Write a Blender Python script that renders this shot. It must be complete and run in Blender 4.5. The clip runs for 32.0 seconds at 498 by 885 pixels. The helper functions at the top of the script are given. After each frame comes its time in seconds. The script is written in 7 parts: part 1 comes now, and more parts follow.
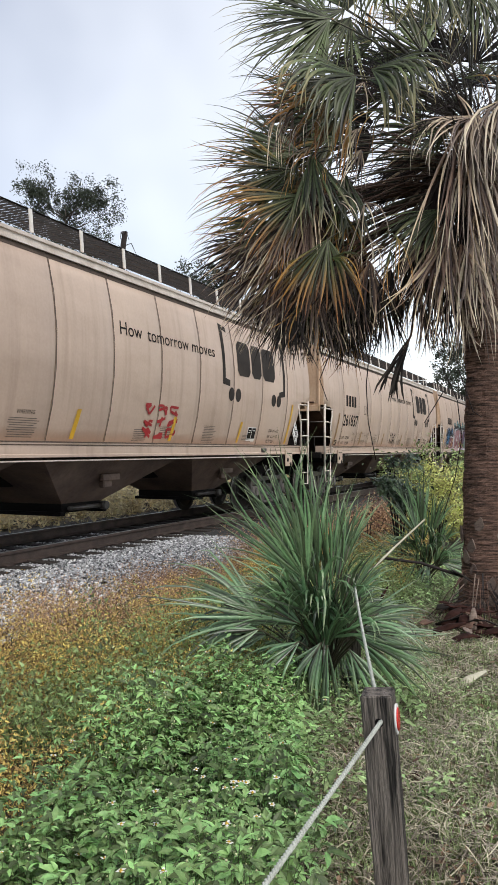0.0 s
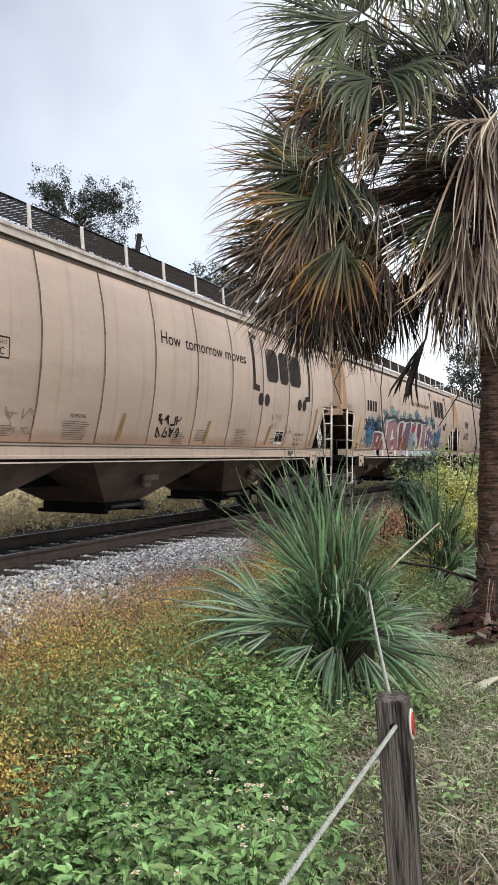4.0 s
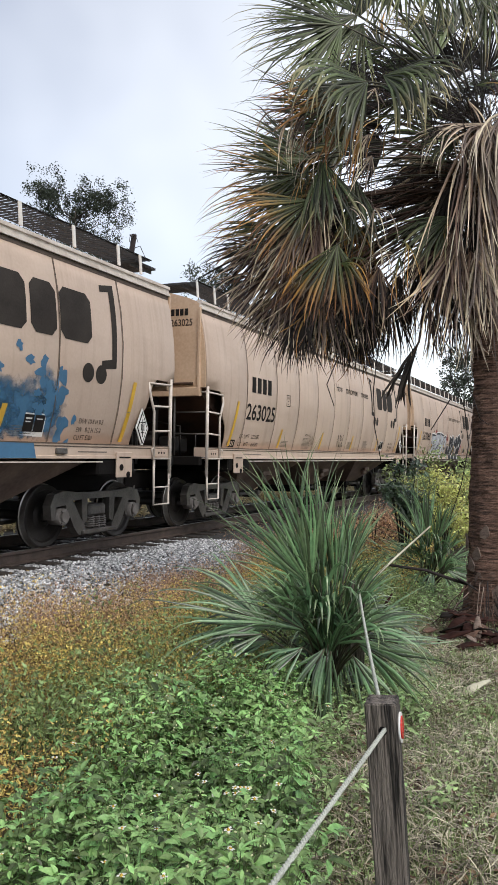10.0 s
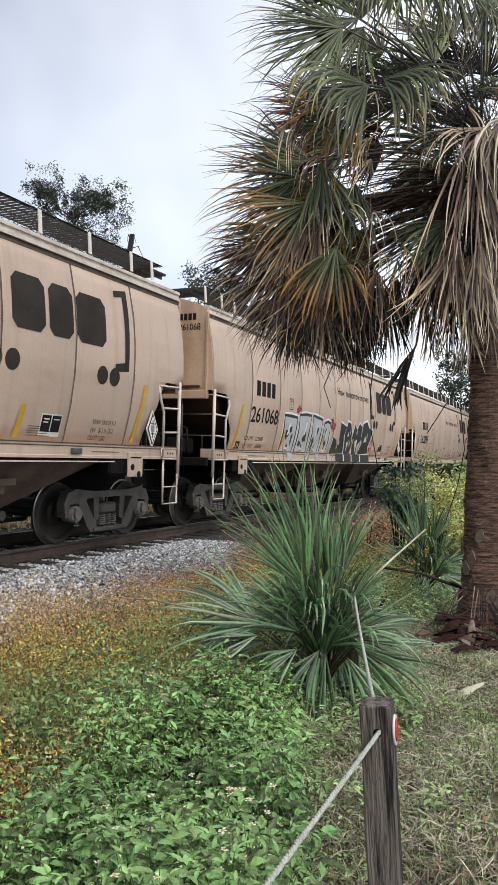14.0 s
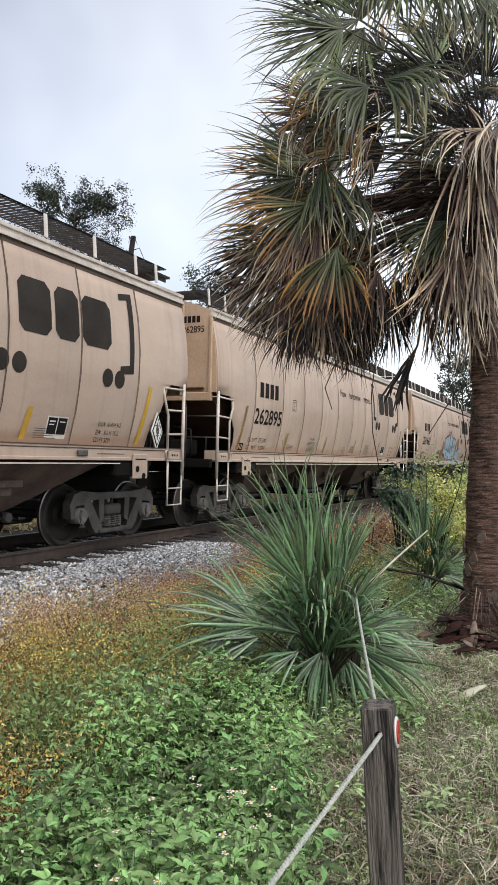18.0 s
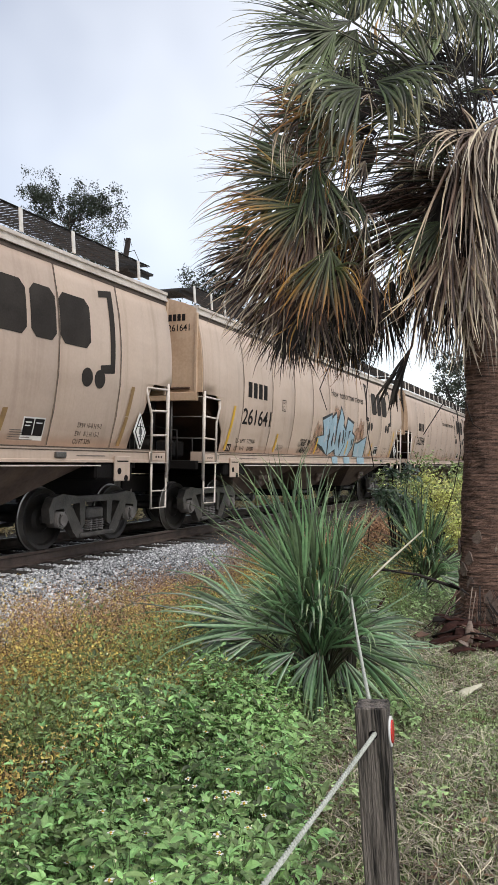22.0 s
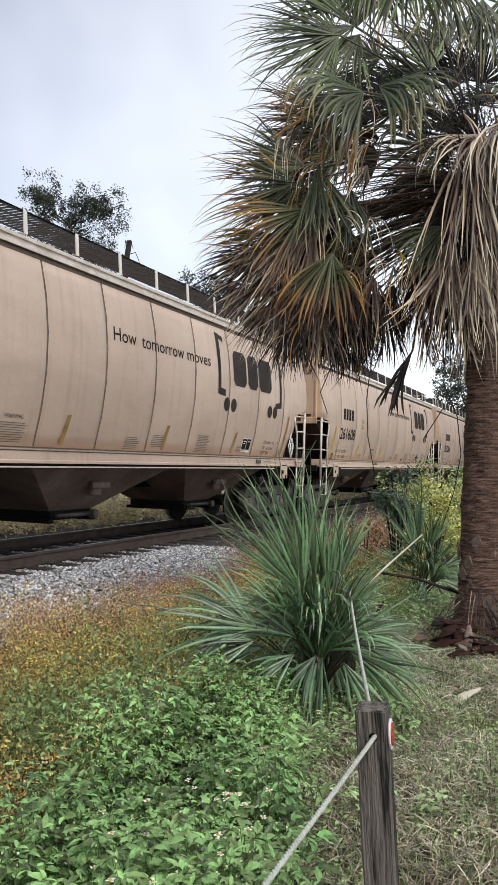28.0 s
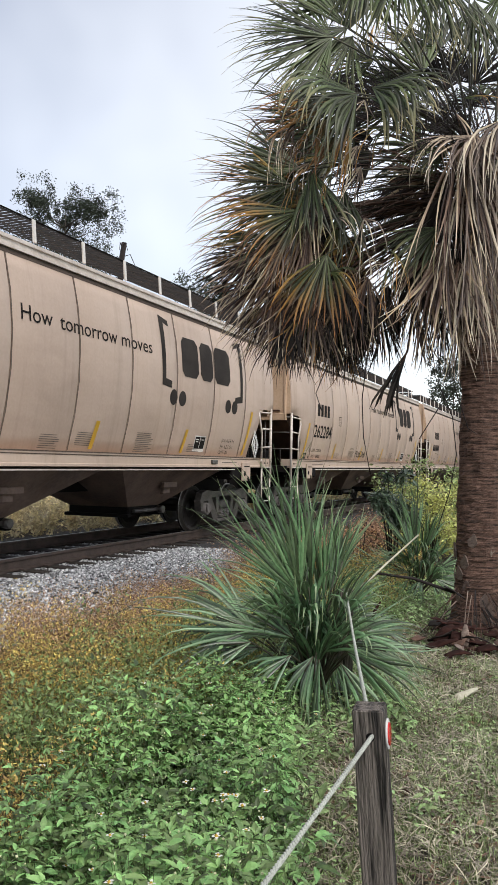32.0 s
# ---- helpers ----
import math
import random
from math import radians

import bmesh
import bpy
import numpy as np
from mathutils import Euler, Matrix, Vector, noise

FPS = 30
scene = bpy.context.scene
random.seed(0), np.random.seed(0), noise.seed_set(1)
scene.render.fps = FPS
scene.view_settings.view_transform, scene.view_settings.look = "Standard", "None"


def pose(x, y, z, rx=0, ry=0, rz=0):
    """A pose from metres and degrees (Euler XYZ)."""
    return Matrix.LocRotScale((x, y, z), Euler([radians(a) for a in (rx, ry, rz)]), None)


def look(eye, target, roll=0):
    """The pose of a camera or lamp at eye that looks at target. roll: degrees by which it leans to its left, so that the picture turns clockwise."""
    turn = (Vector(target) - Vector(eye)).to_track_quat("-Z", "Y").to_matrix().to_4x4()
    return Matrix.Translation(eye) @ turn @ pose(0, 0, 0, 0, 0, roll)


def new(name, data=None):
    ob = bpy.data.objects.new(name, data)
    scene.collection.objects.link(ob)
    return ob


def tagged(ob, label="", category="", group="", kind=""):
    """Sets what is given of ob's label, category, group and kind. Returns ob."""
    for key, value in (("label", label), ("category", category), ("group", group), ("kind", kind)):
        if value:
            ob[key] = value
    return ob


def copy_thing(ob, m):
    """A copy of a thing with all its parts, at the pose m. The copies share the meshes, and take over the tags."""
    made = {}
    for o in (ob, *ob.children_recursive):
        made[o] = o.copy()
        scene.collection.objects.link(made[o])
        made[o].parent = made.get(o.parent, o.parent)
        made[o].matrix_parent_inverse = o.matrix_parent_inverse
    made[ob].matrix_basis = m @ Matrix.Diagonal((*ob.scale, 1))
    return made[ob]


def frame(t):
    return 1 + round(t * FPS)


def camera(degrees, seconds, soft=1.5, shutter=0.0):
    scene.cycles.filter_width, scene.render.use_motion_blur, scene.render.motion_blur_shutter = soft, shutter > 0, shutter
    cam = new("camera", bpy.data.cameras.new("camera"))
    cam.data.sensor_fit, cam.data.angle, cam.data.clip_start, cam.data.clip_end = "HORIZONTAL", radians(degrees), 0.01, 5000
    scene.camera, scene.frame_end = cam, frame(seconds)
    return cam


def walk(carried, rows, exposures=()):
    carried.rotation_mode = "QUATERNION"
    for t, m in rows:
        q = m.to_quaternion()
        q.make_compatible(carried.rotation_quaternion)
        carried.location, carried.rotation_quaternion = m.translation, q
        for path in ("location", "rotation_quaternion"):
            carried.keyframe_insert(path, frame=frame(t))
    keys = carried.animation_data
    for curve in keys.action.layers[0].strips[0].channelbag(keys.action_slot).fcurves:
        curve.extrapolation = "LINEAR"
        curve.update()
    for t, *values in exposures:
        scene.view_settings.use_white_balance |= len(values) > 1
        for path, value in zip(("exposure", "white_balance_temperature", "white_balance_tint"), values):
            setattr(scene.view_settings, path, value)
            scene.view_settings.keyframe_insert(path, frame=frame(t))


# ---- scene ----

# seconds, eye x, y, z, heading, tilt and lean in degrees
WALK = (
    (0, 0.019, 0.008, 1.589, 23.548, 0.578, -0.061),
    (0.5, 0.014, -0.002, 1.591, 23.681, 0.597, 0.088),
    (1, 0.009, -0.002, 1.59, 23.809, 0.623, 0.201),
    (1.5, 0.004, -0.001, 1.59, 23.957, 0.646, 0.211),
    (2, 0.003, -0.004, 1.592, 24.2, 0.664, 0.095),
    (2.5, 0.003, -0.006, 1.593, 24.446, 0.68, 0.029),
    (3, 0.004, -0.004, 1.592, 24.553, 0.694, 0.091),
    (3.5, 0.008, -0.001, 1.592, 24.546, 0.718, 0.184),
    (5.5, 0.017, 0.009, 1.59, 24.381, 0.773, 0.39),
    (6, 0.015, 0.008, 1.59, 24.303, 0.777, 0.34),
    (6.5, 0.013, 0.01, 1.589, 24.249, 0.786, 0.336),
    (7, 0.012, 0.014, 1.588, 24.216, 0.805, 0.383),
    (7.5, 0.013, 0.015, 1.588, 24.181, 0.82, 0.455),
    (8, 0.015, 0.017, 1.588, 24.142, 0.831, 0.523),
    (8.5, 0.015, 0.018, 1.587, 24.104, 0.843, 0.587),
    (9, 0.013, 0.016, 1.588, 24.052, 0.857, 0.677),
    (9.5, 0.011, 0.012, 1.589, 23.998, 0.869, 0.756),
    (10, 0.011, 0.013, 1.589, 23.95, 0.879, 0.83),
    (10.5, 0.009, 0.018, 1.588, 23.903, 0.89, 0.937),
    (11, 0.009, 0.018, 1.588, 23.865, 0.897, 1.02),
    (11.5, 0.01, 0.017, 1.589, 23.821, 0.912, 1.091),
    (12, 0.01, 0.016, 1.588, 23.771, 0.936, 1.184),
    (12.5, 0.011, 0.012, 1.589, 23.726, 0.949, 1.259),
    (13, 0.011, 0.005, 1.589, 23.682, 0.958, 1.321),
    (13.5, 0.008, 0.005, 1.589, 23.657, 0.971, 1.383),
    (14, 0.006, 0.009, 1.588, 23.641, 0.984, 1.454),
    (14.5, 0.005, 0.015, 1.587, 23.612, 1.004, 1.545),
    (16.5, -0.001, 0.026, 1.587, 23.655, 1.04, 1.381),
    (17, 0.001, 0.023, 1.587, 23.693, 1.069, 1.338),
    (17.5, 0.003, 0.021, 1.588, 23.744, 1.078, 1.338),
    (18, 0.007, 0.02, 1.588, 23.775, 1.09, 1.31),
    (18.5, 0.011, 0.021, 1.586, 23.76, 1.117, 1.275),
    (19, 0.015, 0.025, 1.585, 23.727, 1.131, 1.248),
    (19.5, 0.017, 0.028, 1.585, 23.696, 1.133, 1.188),
    (20, 0.018, 0.025, 1.585, 23.661, 1.145, 1.119),
    (20.5, 0.018, 0.024, 1.585, 23.62, 1.167, 1.051),
    (21, 0.018, 0.023, 1.584, 23.576, 1.188, 0.986),
    (21.5, 0.018, 0.02, 1.585, 23.537, 1.2, 0.96),
    (22, 0.018, 0.018, 1.586, 23.498, 1.207, 0.998),
    (22.5, 0.017, 0.018, 1.586, 23.448, 1.221, 1.055),
    (23, 0.016, 0.023, 1.584, 23.398, 1.242, 1.076),
    (23.5, 0.015, 0.025, 1.583, 23.35, 1.258, 1.106),
    (24, 0.014, 0.024, 1.584, 23.312, 1.269, 1.163),
    (24.5, 0.012, 0.021, 1.584, 23.315, 1.287, 1.201),
    (25, 0.012, 0.017, 1.583, 23.368, 1.315, 1.243),
    (25.5, 0.013, 0.014, 1.585, 23.441, 1.334, 1.305),
    (27.5, 0.013, 0.009, 1.583, 23.491, 1.415, 1.495),
    (28, 0.014, 0.004, 1.585, 23.462, 1.412, 1.389),
    (28.5, 0.014, 0.001, 1.586, 23.425, 1.429, 1.358),
    (29, 0.011, -0, 1.585, 23.377, 1.45, 1.417),
    (29.5, 0.01, 0.002, 1.584, 23.333, 1.465, 1.415),
    (30, 0.01, 0.003, 1.584, 23.29, 1.471, 1.385),
    (30.5, 0.01, 0.002, 1.585, 23.252, 1.481, 1.373),
    (31, 0.011, -0.001, 1.586, 23.226, 1.494, 1.287),
    (31.5, 0.014, -0.001, 1.587, 23.203, 1.499, 1.139),
    (32, 0.018, -0.002, 1.586, 23.174, 1.516, 1.007),
)
# seconds and the place along the track of one car's front corner
TRAIN = (
    (0, 19.922), (1, 15.631), (2, 11.453), (3, 7.283), (4, 3.078), (5, -1.170),
    (6, -5.445), (7, -9.728), (8, -14.013), (9, -18.289), (10, -22.559), (11, -26.836),
    (12, -31.124), (13, -35.430), (14, -39.759), (15, -44.103), (16, -48.466), (17, -52.860),
    (18, -57.282), (19, -61.736), (20, -66.222), (21, -70.742), (22, -75.297), (23, -79.892),
    (24, -84.537), (25, -89.242), (26, -94.009), (27, -98.826), (28, -103.679), (29, -108.547),
    (30, -113.424), (31, -118.328), (32, -123.286),
)
TRACK_X = -8.1        # centre line of the track, which runs along y
RAIL_Z = 0.20         # top of the rails
CAR = 17.625          # pull length of one car

cam = camera(35.2, 32.0, soft=0.85)


def eye_pose(x, y, z, heading, tilt, lean):
    return Matrix.Translation((x, y, z)) @ pose(0, 0, 0, 0, 0, heading) @ pose(0, 0, 0, 90 + tilt) @ pose(0, 0, 0, 0, 0, lean)


walk(cam, [(row[0], eye_pose(*row[1:])) for row in WALK])

# ---- light: a bright overcast sky and a wide, weak sun behind it ----
SUN_EL, SUN_AZ = radians(52), radians(125)   # azimuth from +y towards +x
world = bpy.data.worlds.new("overcast")
scene.world = world
world.use_nodes = True
wn, wl = world.node_tree.nodes, world.node_tree.links
wn.clear()
sky = wn.new("ShaderNodeTexSky")
sky.sky_type, sky.sun_disc, sky.sun_elevation, sky.sun_rotation = "NISHITA", False, SUN_EL, SUN_AZ
sky_bg = wn.new("ShaderNodeBackground")
sky_bg.inputs["Strength"].default_value = 0.05
wl.new(sky.outputs[0], sky_bg.inputs["Color"])
cloud_map = wn.new("ShaderNodeTexCoord")
cloud_noise = wn.new("ShaderNodeTexNoise")
cloud_noise.inputs["Scale"].default_value = 1.6
cloud_noise.inputs["Detail"].default_value = 4
wl.new(cloud_map.outputs["Generated"], cloud_noise.inputs["Vector"])
cloud_ramp = wn.new("ShaderNodeValToRGB")
cloud_ramp.color_ramp.elements[0].position, cloud_ramp.color_ramp.elements[0].color = 0.36, (0.46, 0.475, 0.53, 1)
cloud_ramp.color_ramp.elements[1].position, cloud_ramp.color_ramp.elements[1].color = 0.60, (0.935, 0.945, 0.965, 1)
toward = wn.new("ShaderNodeVectorMath")
toward.operation = "DOT_PRODUCT"
toward.inputs[1].default_value = (0.36, 0.16, 0.05)
wl.new(cloud_map.outputs["Generated"], toward.inputs[0])
thinning = wn.new("ShaderNodeMath")
wl.new(cloud_noise.outputs["Fac"], thinning.inputs[0])
wl.new(toward.outputs["Value"], thinning.inputs[1])
wl.new(thinning.outputs[0], cloud_ramp.inputs[0])
cloud_bg = wn.new("ShaderNodeBackground")
cloud_bg.inputs["Strength"].default_value = 0.66
wl.new(cloud_ramp.outputs[0], cloud_bg.inputs["Color"])
both = wn.new("ShaderNodeAddShader")
wl.new(sky_bg.outputs[0], both.inputs[0])
wl.new(cloud_bg.outputs[0], both.inputs[1])
wout = wn.new("ShaderNodeOutputWorld")
wl.new(both.outputs[0], wout.inputs[0])

sun = new("sun", bpy.data.lights.new("sun", "SUN"))
sun.data.energy, sun.data.angle, sun.data.color = 1.5, radians(30), (1.0, 0.96, 0.9)
sun_from = Vector((math.sin(SUN_AZ) * math.cos(SUN_EL), math.cos(SUN_AZ) * math.cos(SUN_EL), math.sin(SUN_EL)))
sun.matrix_world = look(sun_from * 60, (0, 0, 0))
scene.view_settings.exposure = 0.51


# ---- materials ----
def material(name, base, dark=None, rough=0.7, metal=0.0, scale=8.0, grain=60.0, bump=0.2, spread=0.5,
             island=0.0, random_hue=0.0, streak=0.0, stretch=(1, 1, 1), along=None, leaf=0.0, spec=0.4, dents=0.0):
    """A surface of two tones: base broken by stains at one scale and by fine grain with relief at another."""
    m = bpy.data.materials.new(name)
    m.use_nodes = True
    n, l = m.node_tree.nodes, m.node_tree.links
    bsdf = n["Principled BSDF"]
    bsdf.inputs["Roughness"].default_value, bsdf.inputs["Metallic"].default_value = rough, metal
    bsdf.inputs["Specular IOR Level"].default_value = spec
    dark = dark or tuple(c * 0.6 for c in base)
    coord = n.new("ShaderNodeTexCoord")
    mapping = n.new("ShaderNodeMapping")
    mapping.inputs["Scale"].default_value = stretch
    l.new(coord.outputs["Object"], mapping.inputs["Vector"])
    big, fine = n.new("ShaderNodeTexNoise"), n.new("ShaderNodeTexNoise")
    for node, sc, det in ((big, scale, 5), (fine, grain, 3)):
        node.inputs["Scale"].default_value, node.inputs["Detail"].default_value = sc, det
        l.new(mapping.outputs[0], node.inputs["Vector"])
    total = n.new("ShaderNodeMath")
    total.operation = "MULTIPLY_ADD"
    total.inputs[1].default_value = 0.4
    l.new(fine.outputs["Fac"], total.inputs[0])
    l.new(big.outputs["Fac"], total.inputs[2])
    ramp = n.new("ShaderNodeMapRange")
    ramp.inputs[1].default_value, ramp.inputs[2].default_value = 0.7 - 0.5 * spread, 0.7 + 0.5 * spread
    l.new(total.outputs[0], ramp.inputs[0])
    mix = n.new("ShaderNodeMix")
    mix.data_type = "RGBA"
    mix.inputs[6].default_value, mix.inputs[7].default_value = (*dark, 1), (*base, 1)
    l.new(ramp.outputs[0], mix.inputs[0])
    colour = mix.outputs[2]
    if along:
        attr = n.new("ShaderNodeAttribute")
        attr.attribute_name = "along"
        tip, start, end = along
        rng = n.new("ShaderNodeMapRange")
        rng.inputs[1].default_value, rng.inputs[2].default_value = start, end
        wob = n.new("ShaderNodeMath")
        wob.operation = "MULTIPLY_ADD"
        wob.inputs[1].default_value, wob.inputs[2].default_value = 0.5, -0.25
        geo2 = n.new("ShaderNodeNewGeometry")
        l.new(geo2.outputs["Random Per Island"], wob.inputs[0])
        plus = n.new("ShaderNodeMath")
        l.new(attr.outputs["Fac"], plus.inputs[0])
        l.new(wob.outputs[0], plus.inputs[1])
        l.new(plus.outputs[0], rng.inputs[0])
        mix2 = n.new("ShaderNodeMix")
        mix2.data_type = "RGBA"
        l.new(rng.outputs[0], mix2.inputs[0])
        l.new(colour, mix2.inputs[6])
        mix2.inputs[7].default_value = (*tip, 1)
        colour = mix2.outputs[2]
    if streak:
        # thin run-down streaks of rust and dust
        smap = n.new("ShaderNodeMapping")
        smap.inputs["Scale"].default_value = (1, 4.2, 0.22)
        l.new(coord.outputs["Object"], smap.inputs["Vector"])
        sn = n.new("ShaderNodeTexNoise")
        sn.inputs["Scale"].default_value, sn.inputs["Detail"].default_value = 1.7, 6
        l.new(smap.outputs[0], sn.inputs["Vector"])
        info0 = n.new("ShaderNodeObjectInfo")
        sn.noise_dimensions = "4D"
        w4 = n.new("ShaderNodeMath")
        w4.operation = "MULTIPLY"
        w4.inputs[1].default_value = 20
        l.new(info0.outputs["Random"], w4.inputs[0])
        l.new(w4.outputs[0], sn.inputs["W"])
        sr = n.new("ShaderNodeMapRange")
        sr.inputs[1].default_value, sr.inputs[2].default_value, sr.inputs[4].default_value = 0.52, 0.8, streak
        l.new(sn.outputs["Fac"], sr.inputs[0])
        mix3 = n.new("ShaderNodeMix")
        mix3.data_type = "RGBA"
        l.new(sr.outputs[0], mix3.inputs[0])
        l.new(colour, mix3.inputs[6])
        mix3.inputs[7].default_value = (0.16, 0.095, 0.05, 1)
        colour = mix3.outputs[2]
    if island or random_hue:
        hsv = n.new("ShaderNodeHueSaturation")
        src = n.new("ShaderNodeNewGeometry").outputs["Random Per Island"] if island else n.new("ShaderNodeObjectInfo").outputs["Random"]
        k = island or random_hue
        for i, (lo, hi) in (("Value", (1 - k, 1 + k)), ("Hue", (0.5 - 0.03 * k, 0.5 + 0.03 * k))):
            r = n.new("ShaderNodeMapRange")
            r.inputs[3].default_value, r.inputs[4].default_value = lo, hi
            l.new(src, r.inputs[0])
            l.new(r.outputs[0], hsv.inputs[i])
        l.new(colour, hsv.inputs["Color"])
        colour = hsv.outputs[0]
    l.new(colour, bsdf.inputs["Base Color"])
    if bump:
        b = n.new("ShaderNodeBump")
        b.inputs["Strength"].default_value, b.inputs["Distance"].default_value = bump, 0.02
        l.new(fine.outputs["Fac"], b.inputs["Height"])
        l.new(b.outputs[0], bsdf.inputs["Normal"])
        if dents:
            # thin sheet that buckles between its ribs
            wave = n.new("ShaderNodeTexNoise")
            wave.inputs["Scale"].default_value, wave.inputs["Detail"].default_value = 1.1, 2
            sheet = n.new("ShaderNodeMapping")
            sheet.inputs["Scale"].default_value = (1, 0.8, 1.6)
            l.new(coord.outputs["Object"], sheet.inputs["Vector"])
            l.new(sheet.outputs[0], wave.inputs["Vector"])
            b2 = n.new("ShaderNodeBump")
            b2.inputs["Strength"].default_value, b2.inputs["Distance"].default_value = dents, 0.25
            l.new(wave.outputs["Fac"], b2.inputs["Height"])
            l.new(b2.outputs[0], b.inputs["Normal"])
    if leaf:
        # light that comes through thin leaves
        thin = n.new("ShaderNodeBsdfTranslucent")
        l.new(colour, thin.inputs["Color"])
        blend = n.new("ShaderNodeMixShader")
        blend.inputs[0].default_value = leaf
        l.new(bsdf.outputs[0], blend.inputs[1])
        l.new(thin.outputs[0], blend.inputs[2])
        l.new(blend.outputs[0], n["Material Output"].inputs["Surface"])
    return m


M = {}
M["tan"] = material("tan_car_paint", (0.575, 0.442, 0.352), (0.46, 0.345, 0.268), 0.5, scale=0.6, grain=25, bump=0.03, spread=0.55, streak=0.3, random_hue=0.05, dents=0.16)
M["tan_rust"] = material("tan_paint_with_rust_stain", (0.66, 0.485, 0.34), (0.44, 0.28, 0.17), 0.55, scale=0.9, grain=20, bump=0.05, streak=0.6)
M["rust"] = material("rust_brown_steel", (0.11, 0.057, 0.036), (0.045, 0.024, 0.017), 0.75, scale=3, grain=30, bump=0.2)
# dirt in seams and joints; also colours the shade strip below the eave
M["seam"] = material("dirty_seam_and_eave_shade", (0.11, 0.08, 0.06), rough=0.8, bump=0.1)
# grimy steel; deep shade under cars and in holes is put into the black
M["dark"] = material("shade_black_grimy_steel", (0.010, 0.008, 0.007), (0.005, 0.004, 0.004), 0.8, scale=2, grain=30, bump=0.2, spec=0.15)
M["hopper"] = material("dusty_brown_hopper_steel", (0.235, 0.165, 0.13), (0.075, 0.052, 0.043), 0.65, scale=1.5, grain=20, bump=0.1, streak=0.4, spec=0.3)
M["bogie"] = material("oily_cast_steel", (0.11, 0.098, 0.088), (0.022, 0.019, 0.017), 0.42, scale=4, grain=40, bump=0.3, spec=0.6)
M["spring"] = material("dusty_spring_steel", (0.20, 0.18, 0.165), (0.08, 0.07, 0.065), 0.6, scale=6, grain=40, bump=0.1)
M["wheel"] = material("rusty_wheel_steel", (0.042, 0.035, 0.031), (0.013, 0.011, 0.010), 0.5, metal=0.3, scale=3, grain=30, bump=0.1)
M["tread"] = material("worn_bright_steel", (0.42, 0.40, 0.38), (0.25, 0.23, 0.21), 0.35, metal=0.8, scale=5, grain=50, bump=0.05)
M["ladder"] = material("pale_painted_rungs", (0.74, 0.67, 0.60), (0.50, 0.42, 0.35), 0.5, scale=5, grain=40, bump=0.1)
M["post_white"] = material("pale_walkway_post_paint", (0.74, 0.71, 0.67), (0.56, 0.52, 0.47), 0.5, scale=5, grain=40, bump=0.05)
M["grating"] = material("dark_walkway_grating", (0.05, 0.047, 0.045), rough=0.6, bump=0.1)
M["black"] = material("black_stencil_paint", (0.010, 0.009, 0.0085), (0.024, 0.02, 0.018), 0.8, scale=3, grain=40, bump=0.0, spec=0.12)
M["emblem"] = material("weathered_black_emblem_paint", (0.022, 0.018, 0.016), (0.05, 0.042, 0.036), 0.8, scale=2, grain=40, bump=0.0, spec=0.15)
M["stencil"] = material("faded_stencil_paint", (0.12, 0.10, 0.085), (0.22, 0.18, 0.15), 0.7, scale=30, grain=60, bump=0.0, spec=0.2)
M["white"] = material("white_paint", (0.78, 0.77, 0.74), (0.6, 0.58, 0.55), 0.5, scale=3, grain=40, bump=0.0)
M["yellow"] = material("yellow_reflective_strip", (0.75, 0.46, 0.03), (0.50, 0.28, 0.05), 0.4, scale=3, grain=40, bump=0.0)
M["yellow_worn"] = material("browned_reflective_strip", (0.40, 0.25, 0.09), (0.22, 0.13, 0.06), 0.55, scale=4, grain=40, bump=0.0)
M["rail"] = material("rail_steel", (0.12, 0.085, 0.07), (0.04, 0.03, 0.025), 0.6, metal=0.2, scale=4, grain=50, bump=0.15)
M["tie"] = material("creosoted_tie_wood", (0.04, 0.03, 0.024), (0.015, 0.012, 0.010), 0.85, scale=4, grain=50, bump=0.5, stretch=(0.3, 3, 3))
M["ballast_bed"] = material("ballast_bed", (0.055, 0.052, 0.05), (0.015, 0.014, 0.014), 0.9, scale=25, grain=70, bump=0.8)
M["stone"] = material("grey_ballast_stone", (0.64, 0.635, 0.63), (0.12, 0.12, 0.122), 0.85, scale=15, grain=90, bump=0.3, island=0.9)
M["soil"] = material("soil_and_litter", (0.07, 0.056, 0.038), (0.014, 0.011, 0.008), 0.95, scale=4, grain=60, bump=0.8)
M["bark"] = material("palm_trunk_bark", (0.26, 0.15, 0.108), (0.03, 0.018, 0.013), 0.9, scale=5, grain=26, bump=1.0, stretch=(1, 1, 12), spread=0.34)
M["boot"] = material("dry_leaf_base", (0.30, 0.225, 0.18), (0.07, 0.048, 0.038), 0.85, scale=6, grain=50, bump=0.4, random_hue=0.3)
M["palm"] = material("palm_leaf_green", (0.110, 0.135, 0.046), (0.016, 0.022, 0.009), 0.42, scale=2, grain=40, bump=0.1, island=0.85, along=((0.27, 0.20, 0.11), 0.70, 1.2), leaf=0.12, spec=0.36)
M["palm_orange"] = material("palm_leaf_turning_orange", (0.085, 0.10, 0.03), (0.03, 0.034, 0.012), 0.38, scale=2, grain=40, bump=0.1, island=0.75, along=((0.34, 0.13, 0.038), 0.40, 1.05), leaf=0.15, spec=0.36)
M["palm_dead"] = material("dead_palm_leaf", (0.25, 0.145, 0.09), (0.026, 0.015, 0.011), 0.55, scale=2, grain=40, bump=0.15, island=0.9, along=((0.56, 0.42, 0.31), 0.55, 1.15), leaf=0.1)
